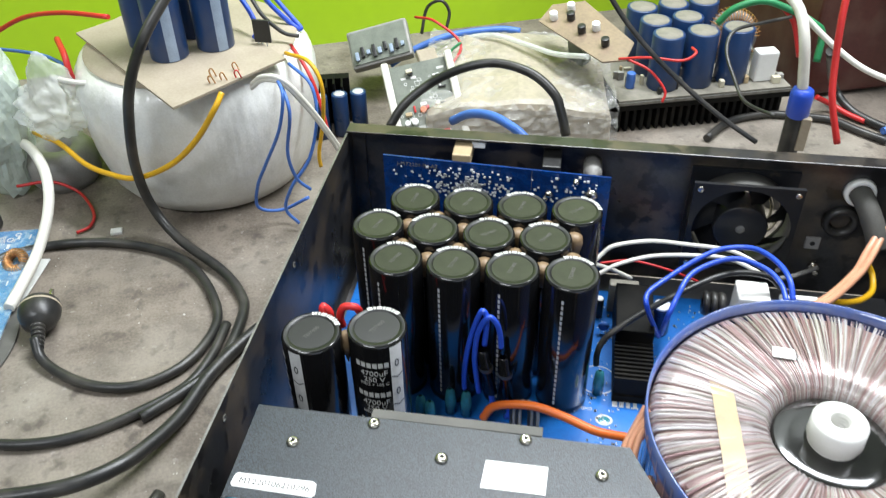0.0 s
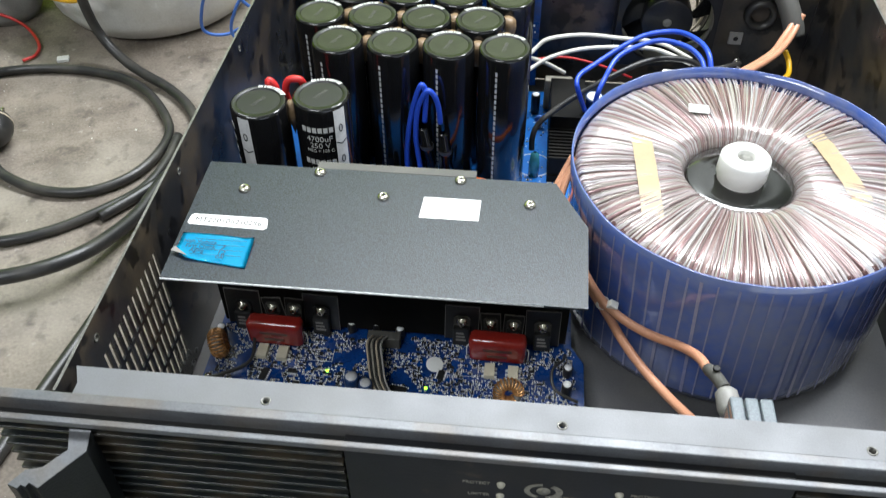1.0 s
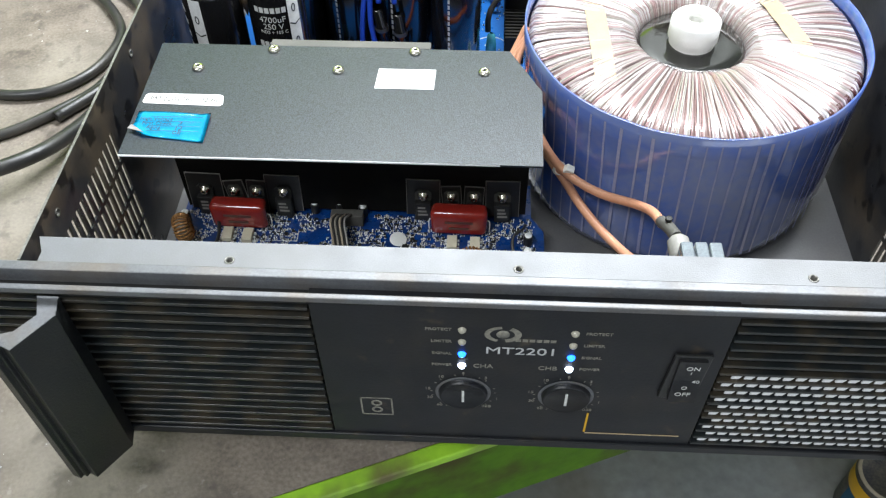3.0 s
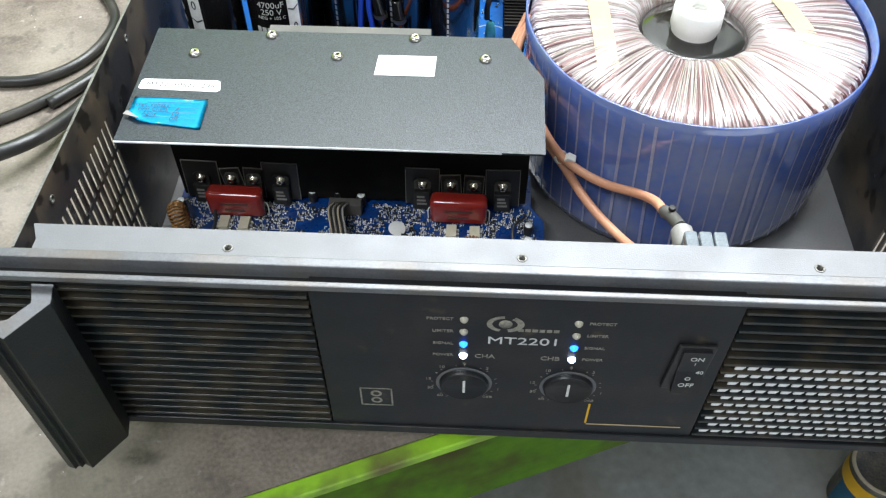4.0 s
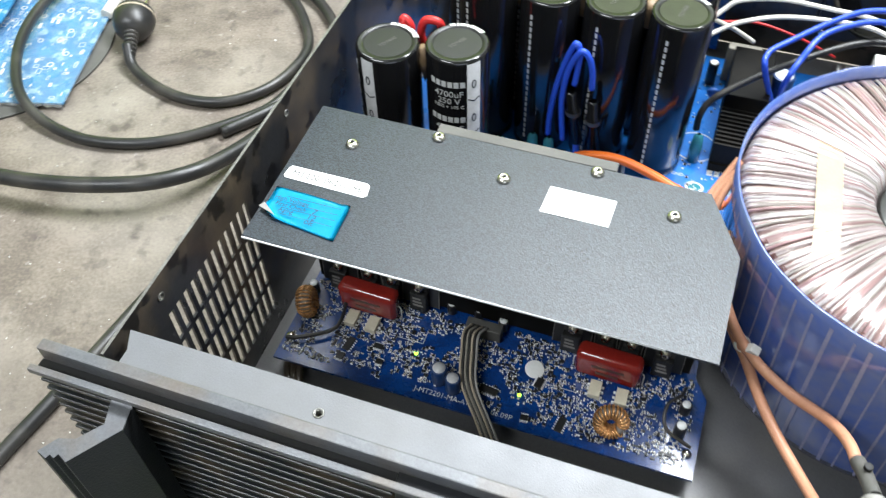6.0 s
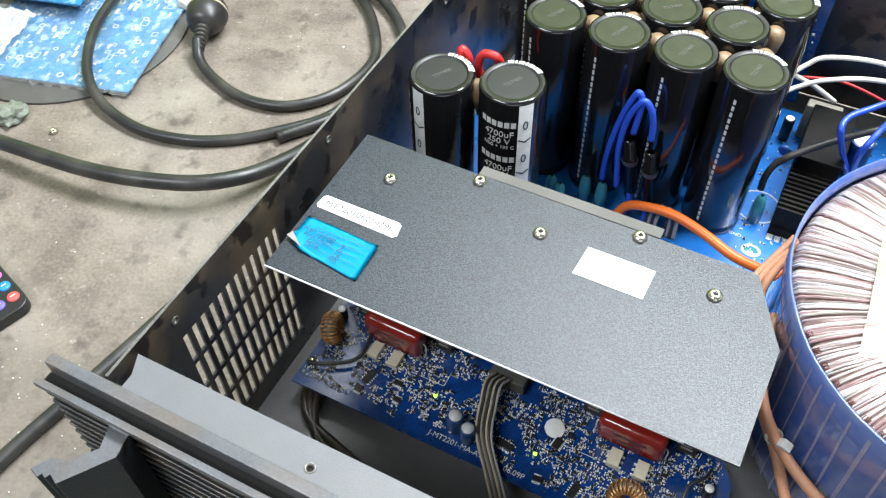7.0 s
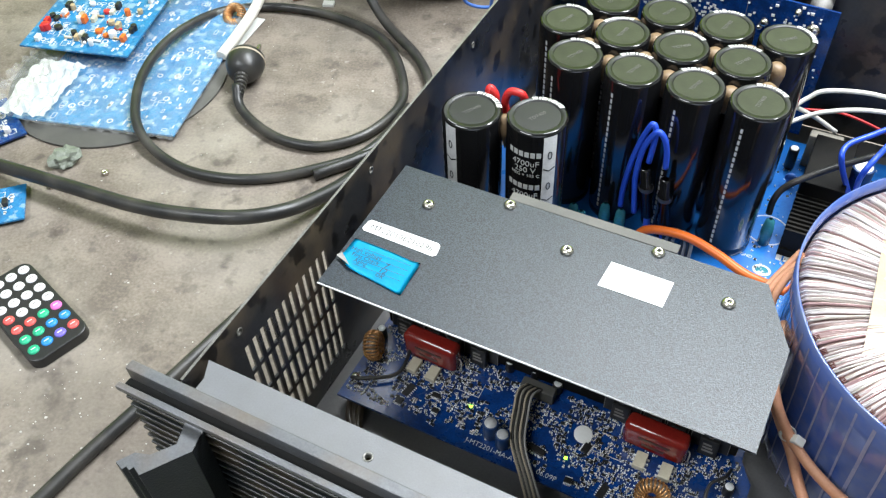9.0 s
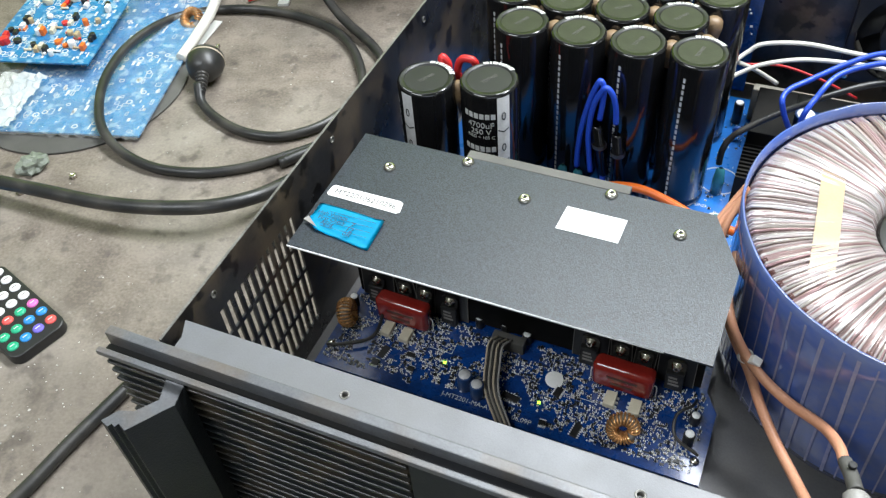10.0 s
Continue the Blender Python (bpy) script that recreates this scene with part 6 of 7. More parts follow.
for o in (0.0, 0.0036, 0.0066):
    wire("salmon_wire", "salmon wire bound to the transformer side", "wire", [(0.0150 - o, 0.2180 + o, 0.1310), (0.0075 - o, 0.2120, 0.1275 - o), (0.0040 - o, 0.2040, 0.1230 - o), (0.0030 - o, 0.1960, 0.1175 - o), (0.0060 - o, 0.1860, 0.1130 - o), (0.0100 - o, 0.1760, 0.1090 - o)], 0.0020, WIRE_PINK, "wire")

# ---- bench things: plug, remote control, boards, bits ----
plug = thing("mains_plug", "black moulded mains plug lying on the bench", "plug", m=pose(-0.464, 0.351, 0.017, 0, 0, 25) @ pose(0, 0, 0, 0, -8) @ Matrix.Scale(0.88, 4))


def mains_plug():
    part("body", spin([(0, 0.019), (0.014, 0.019), (0.0185, 0.016), (0.0195, 0.010), (0.0190, 0.002), (0.015, -0.008), (0.009, -0.013), (0, -0.013)], 32, m=pose(0, 0.004, 0, -90) @ Matrix.Diagonal((1, 0.92, 1, 1))), RUBBER, plug)
    part("band", spin([(0.0196, 0.0085), (0.0198, 0.0098), (0.0196, 0.0112)], 32, m=pose(0, 0.004, 0, -90) @ Matrix.Diagonal((1, 0.92, 1, 1))), CARD, plug, "tan dusty band")
    for s in (-1, 1):
        part("pin", can(0.0023, 0, 0.018, 0.0006, 14, m=pose(s * 0.0095, 0.022, 0, -90)), CHROME, plug)
    for k in range(6):
        part("collar", spin([(0.004, -0.0015), (0.0068 - 0.0004 * k, -0.0012), (0.0068 - 0.0004 * k, 0.0012), (0.004, 0.0015)], 18, m=pose(0, -0.011 - 0.0042 * k, -0.001 * k, -90)), RUBBER, plug)


mains_plug()

REMOTE = pose(-0.4455, 0.0735, 0, 0, 0, -17.5)
remote = thing("remote_control", "small black remote control with coloured round buttons", "remote control", m=REMOTE)


def remote_control():
    pts = []
    for cx, cy, a0 in ((0.037, 0.013, 0), (-0.037, 0.013, 90), (-0.037, -0.013, 180), (0.037, -0.013, 270)):
        pts += [(cx + 0.008 * math.cos(math.radians(a0 + 15 * k)), cy + 0.008 * math.sin(math.radians(a0 + 15 * k))) for k in range(7)]
    part("case", prism(pts, 0.0, 0.0085, bevel=0.001), CHIP, remote)
    tones = {"w": (0.8, 0.8, 0.8), "r": (0.75, 0.10, 0.09), "g": (0.02, 0.42, 0.22), "b": (0.02, 0.25, 0.65), "p": (0.75, 0.16, 0.5), "v": (0.18, 0.14, 0.6)}
    mats = {k: paint("button_" + {"w": "white", "r": "red", "g": "green", "b": "blue", "p": "pink", "v": "violet"}[k], c, rough=0.45, scale=200) for k, c in tones.items()}
    rows = ("wwww", "wwww", "wwww", "rwww", "rrgp", "ggbb", "gbvr")
    for i, row in enumerate(rows):
        for j, k in enumerate(row):
            x, y = -0.037 + 0.0118 * i, -0.0145 + 0.0097 * j
            b = part("button", spin([(0, 0.0099), (0.0028, 0.0098), (0.0038, 0.0092), (0.0040, 0.0084)], 20, m=Matrix.Translation((x, y, 0))), mats[k], remote)
            part("mark", box(x - 0.0004, x + 0.0004, y - 0.0017, y + 0.0017, 0.0098, 0.01005), PRINT if k != "w" else GREY, b)


remote_control()


def loose_board(name, label, m, lx, ly, mat, thick=0.0016, prints=60, seed=1, parts=0):
    """A loose circuit board with printed outlines and, where it is filled, many parts."""
    t = thing(name, label, "circuit board", m=m)
    part("board", box(0, lx, 0, ly, 0, thick), mat, t)
    rng = random.Random(seed)
    own = bmesh.new()
    for i in range(prints):
        x, y = rng.uniform(0.004, lx - 0.010), rng.uniform(0.004, ly - 0.010)
        a, b = rng.uniform(0.002, 0.008), rng.uniform(0.0015, 0.006)
        k = rng.random()
        if k < 0.4:
            box(x, x + a, y, y + b * 0.5, thick, thick + 0.0001, bm=own)
        elif k < 0.7:
            for u0, u1, v0, v1 in ((0, a, 0, 0.0005), (0, a, b, b + 0.0005), (0, 0.0005, 0, b), (a, a + 0.0005, 0, b)):
                box(x + u0, x + u1, y + v0, y + v1, thick, thick + 0.0001, bm=own)
        else:
            spin([(b * 0.35, thick), (b * 0.35, thick + 0.0001), (b * 0.55, thick + 0.0001), (b * 0.55, thick)], 14, bm=own, m=Matrix.Translation((min(x + b, lx - b), min(y + b, ly - b), 0)))
    part("print", own, PRINT, t)["kind"] = "stuff"
    tones = (WIRE_ORANGE, PAPER, CHIP, IVORY, PAPER, TAPE, CHIP, WIRE_RED)
    for i in range(parts):
        x, y = rng.uniform(0.008, lx - 0.008), rng.uniform(0.008, ly - 0.008)
        mat2 = tones[i % len(tones)]
        if i % 3 == 0:
            part("film_block", box(x - 0.0035, x + 0.0035, y - 0.002, y + 0.002, thick, thick + rng.uniform(0.003, 0.007), 0.0006), mat2, t)
        elif i % 3 == 1:
            part("small_can", can(rng.uniform(0.0022, 0.0038), thick, thick + rng.uniform(0.003, 0.007), 0.0004, 14, m=Matrix.Translation((x, y, 0))), mat2, t)
        else:
            part("resistor", spin([(0, -0.0038), (0.0011, -0.0036), (0.0013, -0.0028), (0.0010, 0), (0.0013, 0.0028), (0.0011, 0.0036), (0, 0.0038)], 10, m=pose(x, y, thick + 0.0014, 90 if i % 2 else 0, 0 if i % 2 else 90)), mat2, t)
    return t


ob = part("round_mat", can(0.098, 0.0, 0.0022, 0.0006, 72, m=pose(-0.578, 0.314, 0)), MAT)
tagged(ob, "dark round rubber mat on the bench", "mat")
loose_board("bagged_board", "blue printed circuit board in a clear plastic bag", pose(-0.475, 0.264, 0.0045, 0, 0, 105.0), 0.225, 0.150, PCB3, prints=260, seed=7)
bag = thing("plastic_bag", "crumpled clear plastic bag round the blue board", "plastic bag", m=pose(-0.470, 0.258, 0.0066, 0, 0, 105.0))


def sheet(lx, ly, nx, ny, lift, seed, corner=0.0):
    own = bmesh.new()
    g = [[own.verts.new((lx * i / nx, ly * j / ny, lift * (0.5 + noise.noise((i * 0.55 + seed, j * 0.55, seed))) + corner * max(0, j / ny - 0.72) * (1 - i / nx) * (1 + noise.noise((i * 1.3, j * 1.1, seed + 4))))) for j in range(ny + 1)] for i in range(nx + 1)]
    for i in range(nx):
        for j in range(ny):
            own.faces.new((g[i][j], g[i + 1][j], g[i + 1][j + 1], g[i][j + 1]))
    return own


part("film", sheet(0.23, 0.175, 60, 46, 0.0040, 3, 0.05), clear("bag_film", (0.85, 0.87, 0.85), 0.10, 0.11, 1.0, 120), bag)
part("folded_end", sheet(0.075, 0.045, 16, 12, 0.006, 9), MILKY, bag, "white folded bag end").matrix_basis = pose(0.004, 0.118, 0.004)
loose_board("loaded_board", "bright blue circuit board loaded with orange and white parts", pose(-0.570, 0.322, 0.018, 2, 0, 107.0), 0.118, 0.104, PCB3, prints=190, seed=3, parts=72)
loose_board("loose_board", "blue circuit board with solder points", pose(-0.594, 0.216, 0.003, 0, 0, 152.0), 0.06, 0.04, PCB, prints=60, seed=21, parts=6)
loose_board("loose_board", "small blue circuit board with a chip", pose(-0.520, 0.140, 0.003, 0, 0, 133.0), 0.040, 0.05, PCB3, prints=30, seed=22, parts=9)
strip = part("metal_strip", box(0, 0.066, -0.0045, 0.0045, 0, 0.0012, 0.0003, m=pose(-0.507, 0.378, 0.0005, 0, 0, 96)), PAPER)
tagged(strip, "bright white metal strip on the bench", "strip")
choke(-0.532, 0.428, 0.0095, pose(0, 0, 0, 40), 0.008, 0.0036, 24)
for x, y, r in ((-0.501, 0.208, 0.0028), (-0.530, 0.178, 0.003)):
    own = part("brass_bit", spin([(r * 0.5, 0.0), (r, 0.0), (r, r), (r * 0.5, r * 1.2), (r * 0.5, 0)], 14, m=pose(x, y, 0.0)), CHROME)
    tagged(own, "tiny brass bit lying on the bench", "bit", "brass bits")
own = bmesh.new()
bmesh.ops.create_icosphere(own, subdivisions=3, radius=0.012)
for v in own.verts:
    v.co *= 1 + 0.5 * noise.noise(v.co * 160)
    v.co.z = max(v.co.z * 0.6, -0.004)
bmesh.ops.translate(own, vec=(-0.541, 0.207, 0.004), verts=own.verts)
tagged(part("clay_lump", own, GREYBOARD), "grey crumbled lump on the bench", "lump")

# specks and flakes scattered on the bench
rng = random.Random(77)
own = bmesh.new()
for i in range(420):
    x, y = rng.uniform(-0.62, -0.225), rng.uniform(-0.06, 0.5)
    if i < 230:
        x, y = rng.gauss(-0.38, 0.06), rng.gauss(0.01, 0.05)
        if x > -0.232:
            continue
    if y < -0.026 + (x + 0.123) * 0.414 + 0.016:
        continue
    r = rng.uniform(0.0002, 0.0008) * (1.5 if rng.random() < 0.08 else 1)
    pts = [(r * rng.uniform(0.5, 1.2) * math.cos(a), r * rng.uniform(0.5, 1.2) * math.sin(a)) for a in (1.2566 * k for k in range(5))]
    prism(pts, 0, rng.uniform(0.0001, 0.0005), bm=own, m=pose(x, y, 0.0001, 0, 0, rng.uniform(0, 360)))
tagged(part("flakes", own, paint("paint_flakes", (0.52, 0.50, 0.46), (0.3, 0.28, 0.25), rough=0.6, scale=200, island=0.6)), "pale flakes and crumbs scattered on the bench", "flakes", kind="stuff")

# ---- white transformer with the tan board and blue capacitors ----
white = thing("white_transformer", "large toroidal transformer wrapped in white film", "transformer", m=pose(-0.414, 0.622, 0))


def white_transformer():
    R = 0.116
    own = spin([(0.03, 0.0), (R - 0.034, 0.001), (R - 0.022, 0.005), (R - 0.011, 0.022), (R - 0.004, 0.050), (R, 0.085), (R, 0.112), (R - 0.003, 0.126), (R - 0.009, 0.136), (R - 0.018, 0.142), (0.05, 0.1455), (0.03, 0.140)], 420)
    for v in own.verts:
        a = math.atan2(v.co.y, v.co.x)
        saw = (a * 62 / (2 * math.pi) + 0.6 * math.sin(a * 7) + 6 * v.co.z) % 1.0
        k = 0.994 + 0.006 * saw * (0.3 if v.co.z < 0.01 or v.co.z > 0.142 else 1) + 0.008 * noise.noise((3 * math.cos(a), 3 * math.sin(a), v.co.z * 20))
        v.co.x *= k
        v.co.y *= k
    part("wrapping", own, WRAP, white)
    part("top_disc", spin([(0.0, 0.1465), (0.075, 0.1470), (0.098, 0.1445), (0.101, 0.142)], 64), CARD, white, "tan dusty card disc")


white_transformer()
tan = thing("tan_board", "tan unetched board lying on the white transformer", "board", m=Matrix.Translation((0, 0, 0.1472)))
part("board", prism([(-0.372, 0.480), (-0.306, 0.580), (-0.455, 0.708), (-0.524, 0.607)], 0, 0.0022), CARD, tan)
for k, (x, y) in enumerate(((-0.357, 0.525), (-0.349, 0.532), (-0.338, 0.538), (-0.345, 0.552), (-0.361, 0.538))):
    part("wire_stub", tube([(x, y, 0.002), (x, y - 0.002, 0.008), (x + 0.003, y - 0.002, 0.010), (x + 0.005, y, 0.002)], 0.0007, 6, 5), WIRE_RED if k == 2 else COPPER, tan)
part("regulator", box(-0.343, -0.327, 0.604, 0.607, 0.004, 0.026, 0.0006, m=pose(0, 0, 0)), CHIP, tan, "black regulator standing up")
for k in range(3):
    part("regulator_leg", box(-0.340 + 0.004 * k, -0.3392 + 0.004 * k, 0.605, 0.606, 0.0, 0.005), SOLDER, tan)


def blue_can(x, y, z, r, h, label, stripe, group, top=DUSTTOP):
    t = thing("blue_capacitor", label, "capacitor", group, m=pose(x, y, z, 0, 0, 0))
    part("sleeve", can(r, 0, h, 0.0012, 40), CAPBLUE, t)
    part("top", spin([(0, h + 0.0003), (r - 0.003, h + 0.0003), (r - 0.0025, h - 0.0003)], 32), top, t, "dusty top")
    if stripe:
        part("stripe", spin([(r + 0.0002, 0.001), (r + 0.0002, h - 0.002)], 6, m=pose(0, 0, 0, 0, 0, stripe), arc=0.55), CAPSTRIPE, t, "pale blue stripe")


for x, y, s in ((-0.4130, 0.572, 292), (-0.3785, 0.598, 300), (-0.4440, 0.594, 300), (-0.4085, 0.622, 300)):
    blue_can(x, y, 0.1494, 0.0172, 0.105, "tall blue capacitor standing on the tan board", s, "capacitors on the tan board")

bag = thing("plastic_bag", "crumpled milky plastic bag beside the white transformer", "plastic bag")
own = bmesh.new()
bmesh.ops.create_icosphere(own, subdivisions=5, radius=1)
for v in own.verts:
    d = 1 + 0.35 * noise.noise(v.co * 2.3) + 0.14 * noise.noise(v.co * 6) + 0.05 * noise.noise(v.co * 14)
    tip = max(0.0, v.co.z) ** 6
    v.co = Vector((-0.530 + 0.036 * d * v.co.x + 0.004 * tip, 0.548 + 0.022 * d * v.co.y, 0.098 + 0.027 * d * v.co.z + 0.030 * tip))
for f in own.faces:
    f.smooth = True
part("film", own, clear("thin_bag", (0.80, 0.83, 0.80), 0.22, 0.38, 1.0, 80), bag)
own = bmesh.new()
bmesh.ops.create_icosphere(own, subdivisions=4, radius=1)
for v in own.verts:
    d = 1 + 0.3 * noise.noise(v.co * 2) + 0.1 * noise.noise(v.co * 7)
    v.co = Vector((-0.600 + 0.030 * d * v.co.x, 0.55 + 0.03 * d * v.co.y, max(0.0, 0.09 + 0.092 * d * v.co.z)))
bag = thing("plastic_bag", "greenish crumpled plastic bag standing on the bench", "plastic bag")
part("film", own, clear("greenish_bag", (0.55, 0.62, 0.56), 0.25, 0.8, 1.0, 70), bag)
tor = thing("small_transformer", "small white wrapped toroidal transformer on the bench", "transformer", m=pose(-0.560, 0.575, 0.0))
part("body", spin([(0.012, 0.0), (0.030, 0.0), (0.036, 0.010), (0.036, 0.030), (0.030, 0.040), (0.014, 0.040), (0.012, 0.0)], 40), GREY, tor)
tag = part("wire_tag", box(-0.0055, 0.0055, -0.004, 0.004, 0, 0.003, 0.0004, m=pose(-0.467, 0.492, 0.0, 0, 0, 20)), PAPER)
tagged(tag, "small white connector at the end of a red wire", "connector")
part_box = thing("brown_coil_block", "dark reddish coil block at the bench side", "coil", m=pose(-0.600, 0.470, 0.0, 0, 0, 15))
part("core", box(-0.022, 0.022, -0.016, 0.016, 0, 0.034, 0.003), CHIP, part_box)
for k in range(8):
    part("turn", box(-0.018 + 0.0046 * k, -0.0148 + 0.0046 * k, -0.018, 0.018, 0.004, 0.036, 0.0015), MAHOGANY, part_box)

# ---- clutter behind the amplifier ----
lean = loose_board("leaning_board", "green and white dusty circuit board leaning behind the case", pose(-0.218, 0.655, 0.010, 44, 6, 4) @ pose(0, 0, 0, 0, 0, 20), 0.066, 0.092, GREYBOARD, prints=40, seed=31, parts=26)
for s in (0, 1):
    part("plastic_rail", box(-0.004 + 0.069 * s, 0.004 + 0.069 * s, -0.004, 0.096, 0.0017, 0.010, 0.002), WIRE_WHITE, lean, "white plastic edge rail")
grey = thing("display_module", "grey module with a wired blue board", "module", m=pose(-0.296, 0.775, 0.034, 42, -14, 12) @ Matrix.Scale(0.84, 4))
part("case", box(0, 0.085, 0, 0.055, 0, 0.018, 0.003), GREY, grey)
part("board", box(0.004, 0.081, 0.004, 0.050, 0.018, 0.020), GREYBOARD, grey, "grey circuit board")
for k in range(9):
    part("block", box(0.008 + 0.008 * k, 0.013 + 0.008 * k, 0.008 + 0.003 * (k % 3), 0.02 + 0.006 * (k % 2), 0.020, 0.025, 0.0008), CHIP if k % 2 else CAPSTRIPE, grey)
part("foot", box(0.005, 0.08, 0.03, 0.045, -0.055, 0.0), GREY, grey)
for k, (x, y) in enumerate(((-0.316, 0.690), (-0.296, 0.699), (-0.277, 0.707))):
    blue_can(x, y, 0.0, 0.0088, 0.050, "small blue capacitor with a silver top", 0, "small blue capacitors", SILVER)
fins = thing("heat_sink", "black finned heat sink standing on the bench", "heat sink", m=pose(-0.335, 0.715, 0, 0, 0, 15))
part("base", box(0, 0.045, 0, 0.012, 0, 0.055), SINK, fins)
for k in range(5):
    part("fin", box(0.002 + 0.0085 * k, 0.004 + 0.0085 * k, -0.02, 0, 0, 0.055 + 0.004 * (k % 2)), SINK, fins)
small = thing("beige_block", "small beige coil block on the boards", "block", m=pose(-0.206, 0.720, 0.060, 30, 0, 30))
part("block", box(0, 0.022, 0, 0.034, 0, 0.010, 0.002), CARD, small)
part("foot", box(0.004, 0.018, 0.004, 0.028, -0.05, 0), GREYBOARD, small)

wrapped_board = thing("bagged_module", "flat greyish module wrapped in clear shiny film", "module", m=pose(-0.197, 0.672, 0.0, 0, 0, 6))
own = box(0, 0.195, 0, 0.175, 0.004, 0.046, 0.008)
bmesh.ops.subdivide_edges(own, edges=own.edges, cuts=5, use_grid_fill=True)
for v in own.verts:
    v.co.z += 0.006 * noise.noise(v.co * 30) + 0.016 * math.sin(math.pi * min(max(v.co.x / 0.195, 0), 1)) * (v.co.z > 0.02)
part("body", own, paint("tan_grey_pack", (0.42, 0.36, 0.28), (0.28, 0.25, 0.20), rough=0.5, scale=25, fine=200), wrapped_board)
part("film", sheet(0.205, 0.185, 44, 40, 0.010, 5), FOIL, wrapped_board, "crinkled clear film").matrix_basis = pose(-0.005, -0.005, 0.052)
front = sheet(0.205, 0.05, 44, 12, 0.008, 8)
part("film", front, FOIL, wrapped_board, "crinkled clear film").matrix_basis = pose(-0.005, -0.006, 0.004, 82)

module = thing("power_module", "dusty power board with blue capacitors on a black heat sink", "module", m=pose(0.0035, 0.738, 0, 0, 0, 17.5))


def power_module():
    W, D = 0.198, 0.125
    part("sink_base", box(0, W, 0, D, 0.027, 0.035), SINK, module)
    for k in range(22):
        part("sink_fin", box(0.002 + 0.0088 * k, 0.0055 + 0.0088 * k, 0.002, D - 0.002, 0.0, 0.027), SINK, module)
    part("edge", box(0, W, -0.002, 0.0, 0.0345, 0.0375), BARE, module, "bright metal edge")
    part("board", box(0.001, W - 0.001, 0.001, D - 0.001, 0.037, 0.039), DUSTTOP, module, "dusty circuit board")
    rng = random.Random(9)
    for k in range(40):
        x, y = rng.uniform(0.006, W - 0.008), rng.uniform(0.006, D - 0.01)
        part("part_block", box(x, x + rng.uniform(0.003, 0.009), y, y + rng.uniform(0.003, 0.007), 0.039, 0.039 + rng.uniform(0.003, 0.012), 0.0006), (CHIP, CHIP, GREY, IVORY, TAPE, SOLDER)[k % 6], module)
    part("trimmer", can(0.005, 0.039, 0.057, 0.001, 18, m=Matrix.Translation((0.022, 0.03, 0))), WIRE_SKY, module, "light blue trimmer")
    part("white_block", box(W - 0.038, W - 0.014, 0.016, 0.032, 0.039, 0.074, 0.002), PAPER, module, "white plastic block")


power_module()
MOD = pose(0.0035, 0.738, 0, 0, 0, 17.5)
for x, y in ((0.058, 0.028), (0.097, 0.029), (0.137, 0.030), (0.056, 0.064), (0.094, 0.067), (0.053, 0.101), (0.091, 0.104), (0.128, 0.106)):
    p = MOD @ Vector((x, y, 0.039))
    blue_can(p.x, p.y, p.z, 0.0172, 0.062, "blue capacitor with a dusty top on the power module", 0, "power module capacitors")
coil = MOD @ Vector((0.158, 0.084, 0.065))
choke(coil.x, coil.y, coil.z, pose(0, 0, 0, 70, 0, 10), 0.021, 0.011, 40)

beige = thing("beige_board", "tan circuit board with black parts lying on top", "circuit board", m=pose(-0.090, 0.800, 0.098, 16, 4, -38))
part("board", prism([(0, 0), (0.10, -0.012), (0.118, 0.004), (0.108, 0.030), (0.02, 0.055), (-0.006, 0.03)], 0, 0.0018), paint("brown_board", (0.30, 0.22, 0.15), (0.20, 0.145, 0.10), rough=0.4, scale=30, fine=300, coat=0.2), beige)
for k, (x, y) in enumerate(((0.012, 0.012), (0.028, 0.022), (0.018, 0.034), (0.052, 0.012), (0.062, 0.024), (0.086, 0.01))):
    part("small_can", can(0.0045, 0.0018, 0.011, 0.0006, 16, m=Matrix.Translation((x, y, 0))), CHIP if k % 2 else SOLDER, beige)
part("prop", box(0.03, 0.05, 0.012, 0.026, -0.048, 0.0), GREYBOARD, beige)

speakon = thing("blue_plug", "black round plug with a blue collar standing behind the case", "plug", m=pose(0.1560, 0.6215, 0.0) @ Matrix.Diagonal((0.9, 0.9, 0.98, 1)))
part("body", can(0.0098, 0.0, 0.106, 0.002, 28), RUBBER, speakon)
part("latch", box(0.004, 0.0135, -0.0110, -0.004, 0.070, 0.104, 0.001), CARD, speakon)
part("collar", spin([(0.0098, 0.102), (0.0112, 0.104), (0.0112, 0.125), (0.0100, 0.129), (0.0060, 0.131), (0.0, 0.131)], 28), WIRE_BLUE, speakon, "bright blue collar")

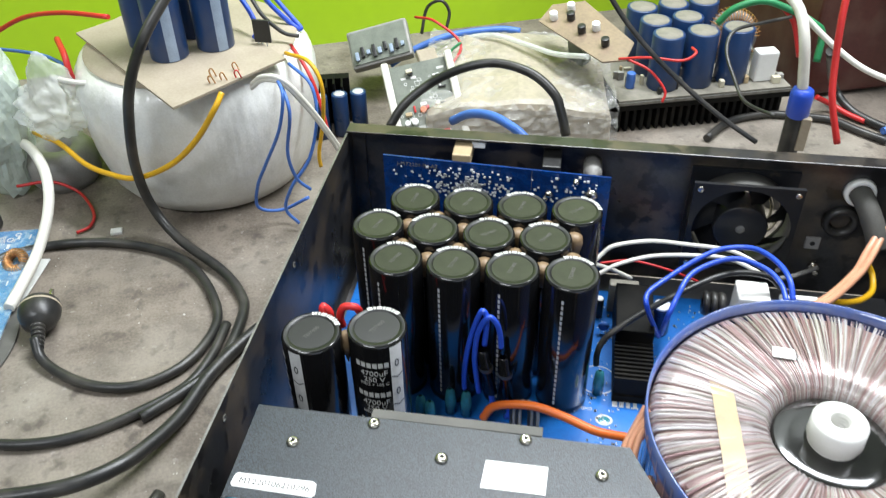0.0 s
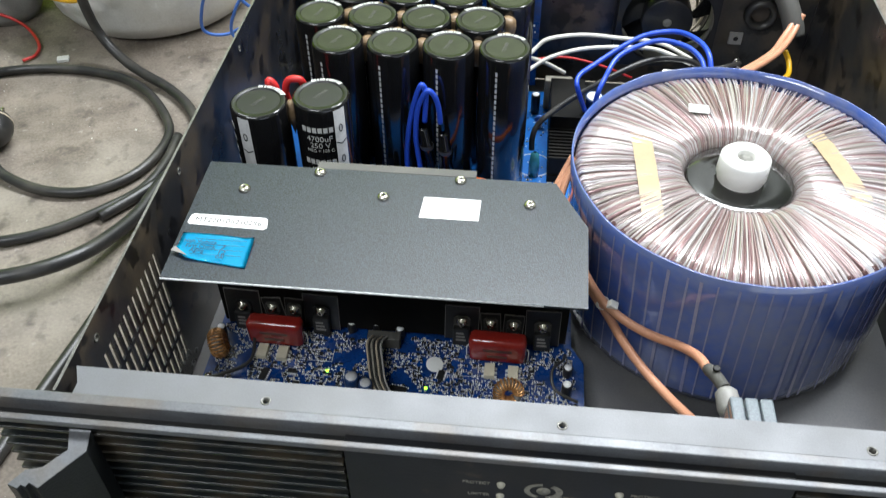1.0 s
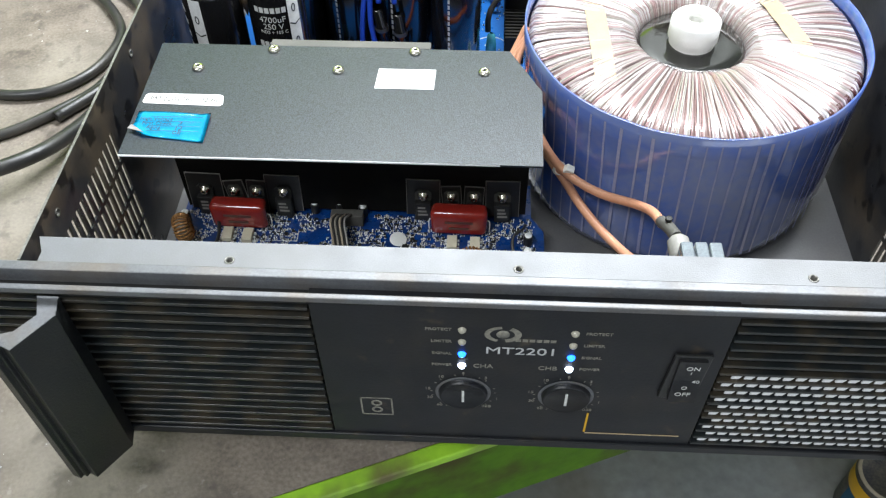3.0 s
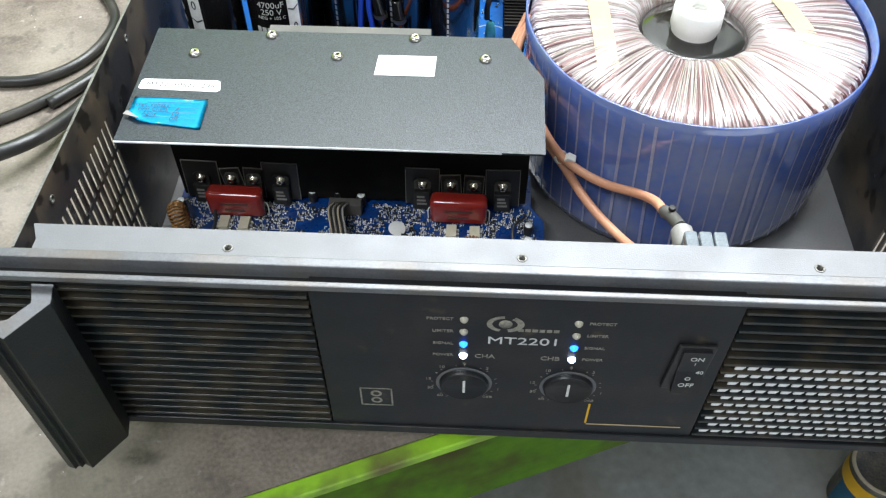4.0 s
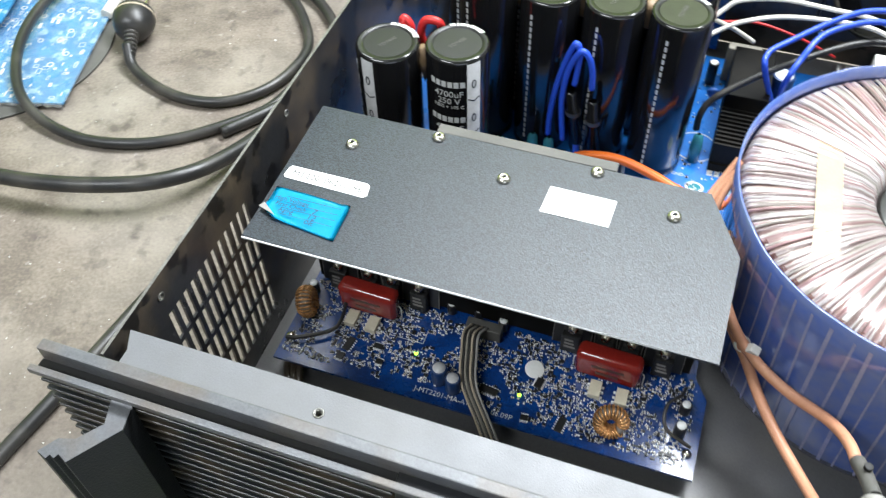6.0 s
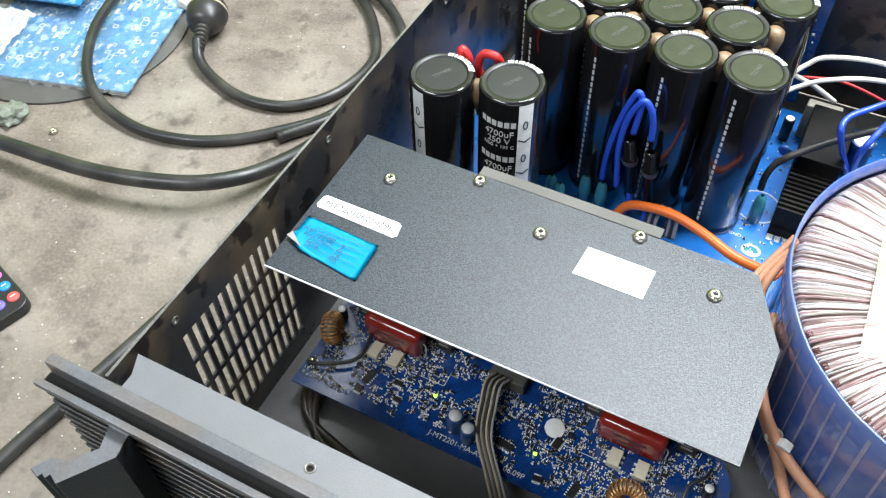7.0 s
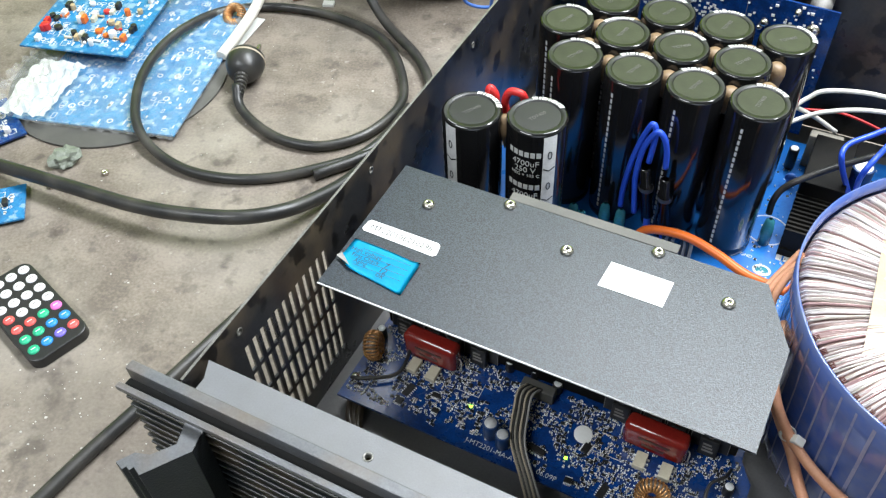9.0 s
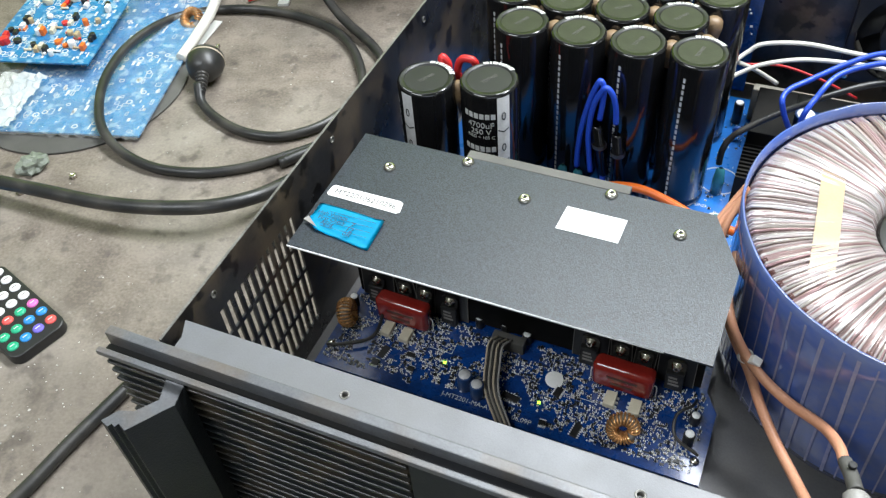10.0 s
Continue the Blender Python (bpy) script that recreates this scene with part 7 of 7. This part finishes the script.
speaker = thing("speaker_box", "dark red wooden speaker box with a round driver", "speaker", m=pose(0.215, 0.842, 0.0, 0, 0, 19))
part("cabinet", box(0, 0.42, 0, 0.26, 0.004, 0.56, 0.004), MAHOGANY, speaker)
part("driver_ring", spin([(0.070, 0.0), (0.088, 0.0), (0.086, 0.006), (0.074, 0.008), (0.070, 0.0)], 48, m=pose(0.160, -0.0005, 0.140, 90)), CHIP, speaker, "black driver ring")
part("driver_cone", spin([(0, -0.020), (0.02, -0.016), (0.03, -0.022), (0.068, 0.002), (0.072, 0.003)], 48, m=pose(0.160, -0.001, 0.140, 90) @ Matrix.Translation((0, 0, 0.024))), DARKHOLE, speaker, "black driver cone")
for k in range(8):
    a = 2 * math.pi * k / 8 + 0.2
    part("screw", can(0.003, 0.006, 0.0085, 0.0006, 12, m=pose(0.160, 0, 0.140, 90) @ Matrix.Translation((0.080 * math.cos(a), 0.080 * math.sin(a), 0))), CHROME, speaker)
part("foot", box(0.01, 0.41, 0.01, 0.25, 0, 0.004), RUBBER, speaker)

# ---- on the floor: a paint tin beside the bench ----
tin = thing("paint_tin", "dirty dark tin with a yellow band on the floor", "tin", m=pose(0.562, 0.345, -0.78))
part("body", spin([(0, 0.0), (0.042, 0.0), (0.044, 0.003), (0.044, 0.105), (0.042, 0.109), (0.039, 0.109), (0.037, 0.107), (0, 0.107)], 40), paint("dirty_tin", (0.16, 0.14, 0.12), (0.05, 0.05, 0.06), rough=0.45, metal=0.4, scale=40, fine=300), tin)
part("rim", spin([(0.0442, 0.1085), (0.0452, 0.1100), (0.0440, 0.1115), (0.0395, 0.1105)], 40), CARD, tin, "crusted beige rim")
part("band", spin([(0.0445, 0.070), (0.0445, 0.098)], 40), WIRE_YELLOW, tin, "yellow band")
part("label", spin([(0.0446, 0.020), (0.0446, 0.066)], 12, m=pose(0, 0, 0, 0, 0, 235), arc=1.3), PAPER, tin, "white paper label")
part("red_mark", spin([(0.0448, 0.040), (0.0448, 0.066)], 6, m=pose(0, 0, 0, 0, 0, 222), arc=0.45), WIRE_RED, tin)
part("dark_mark", spin([(0.0447, 0.010), (0.0447, 0.070)], 6, m=pose(0, 0, 0, 0, 0, 180), arc=0.7), INK, tin)
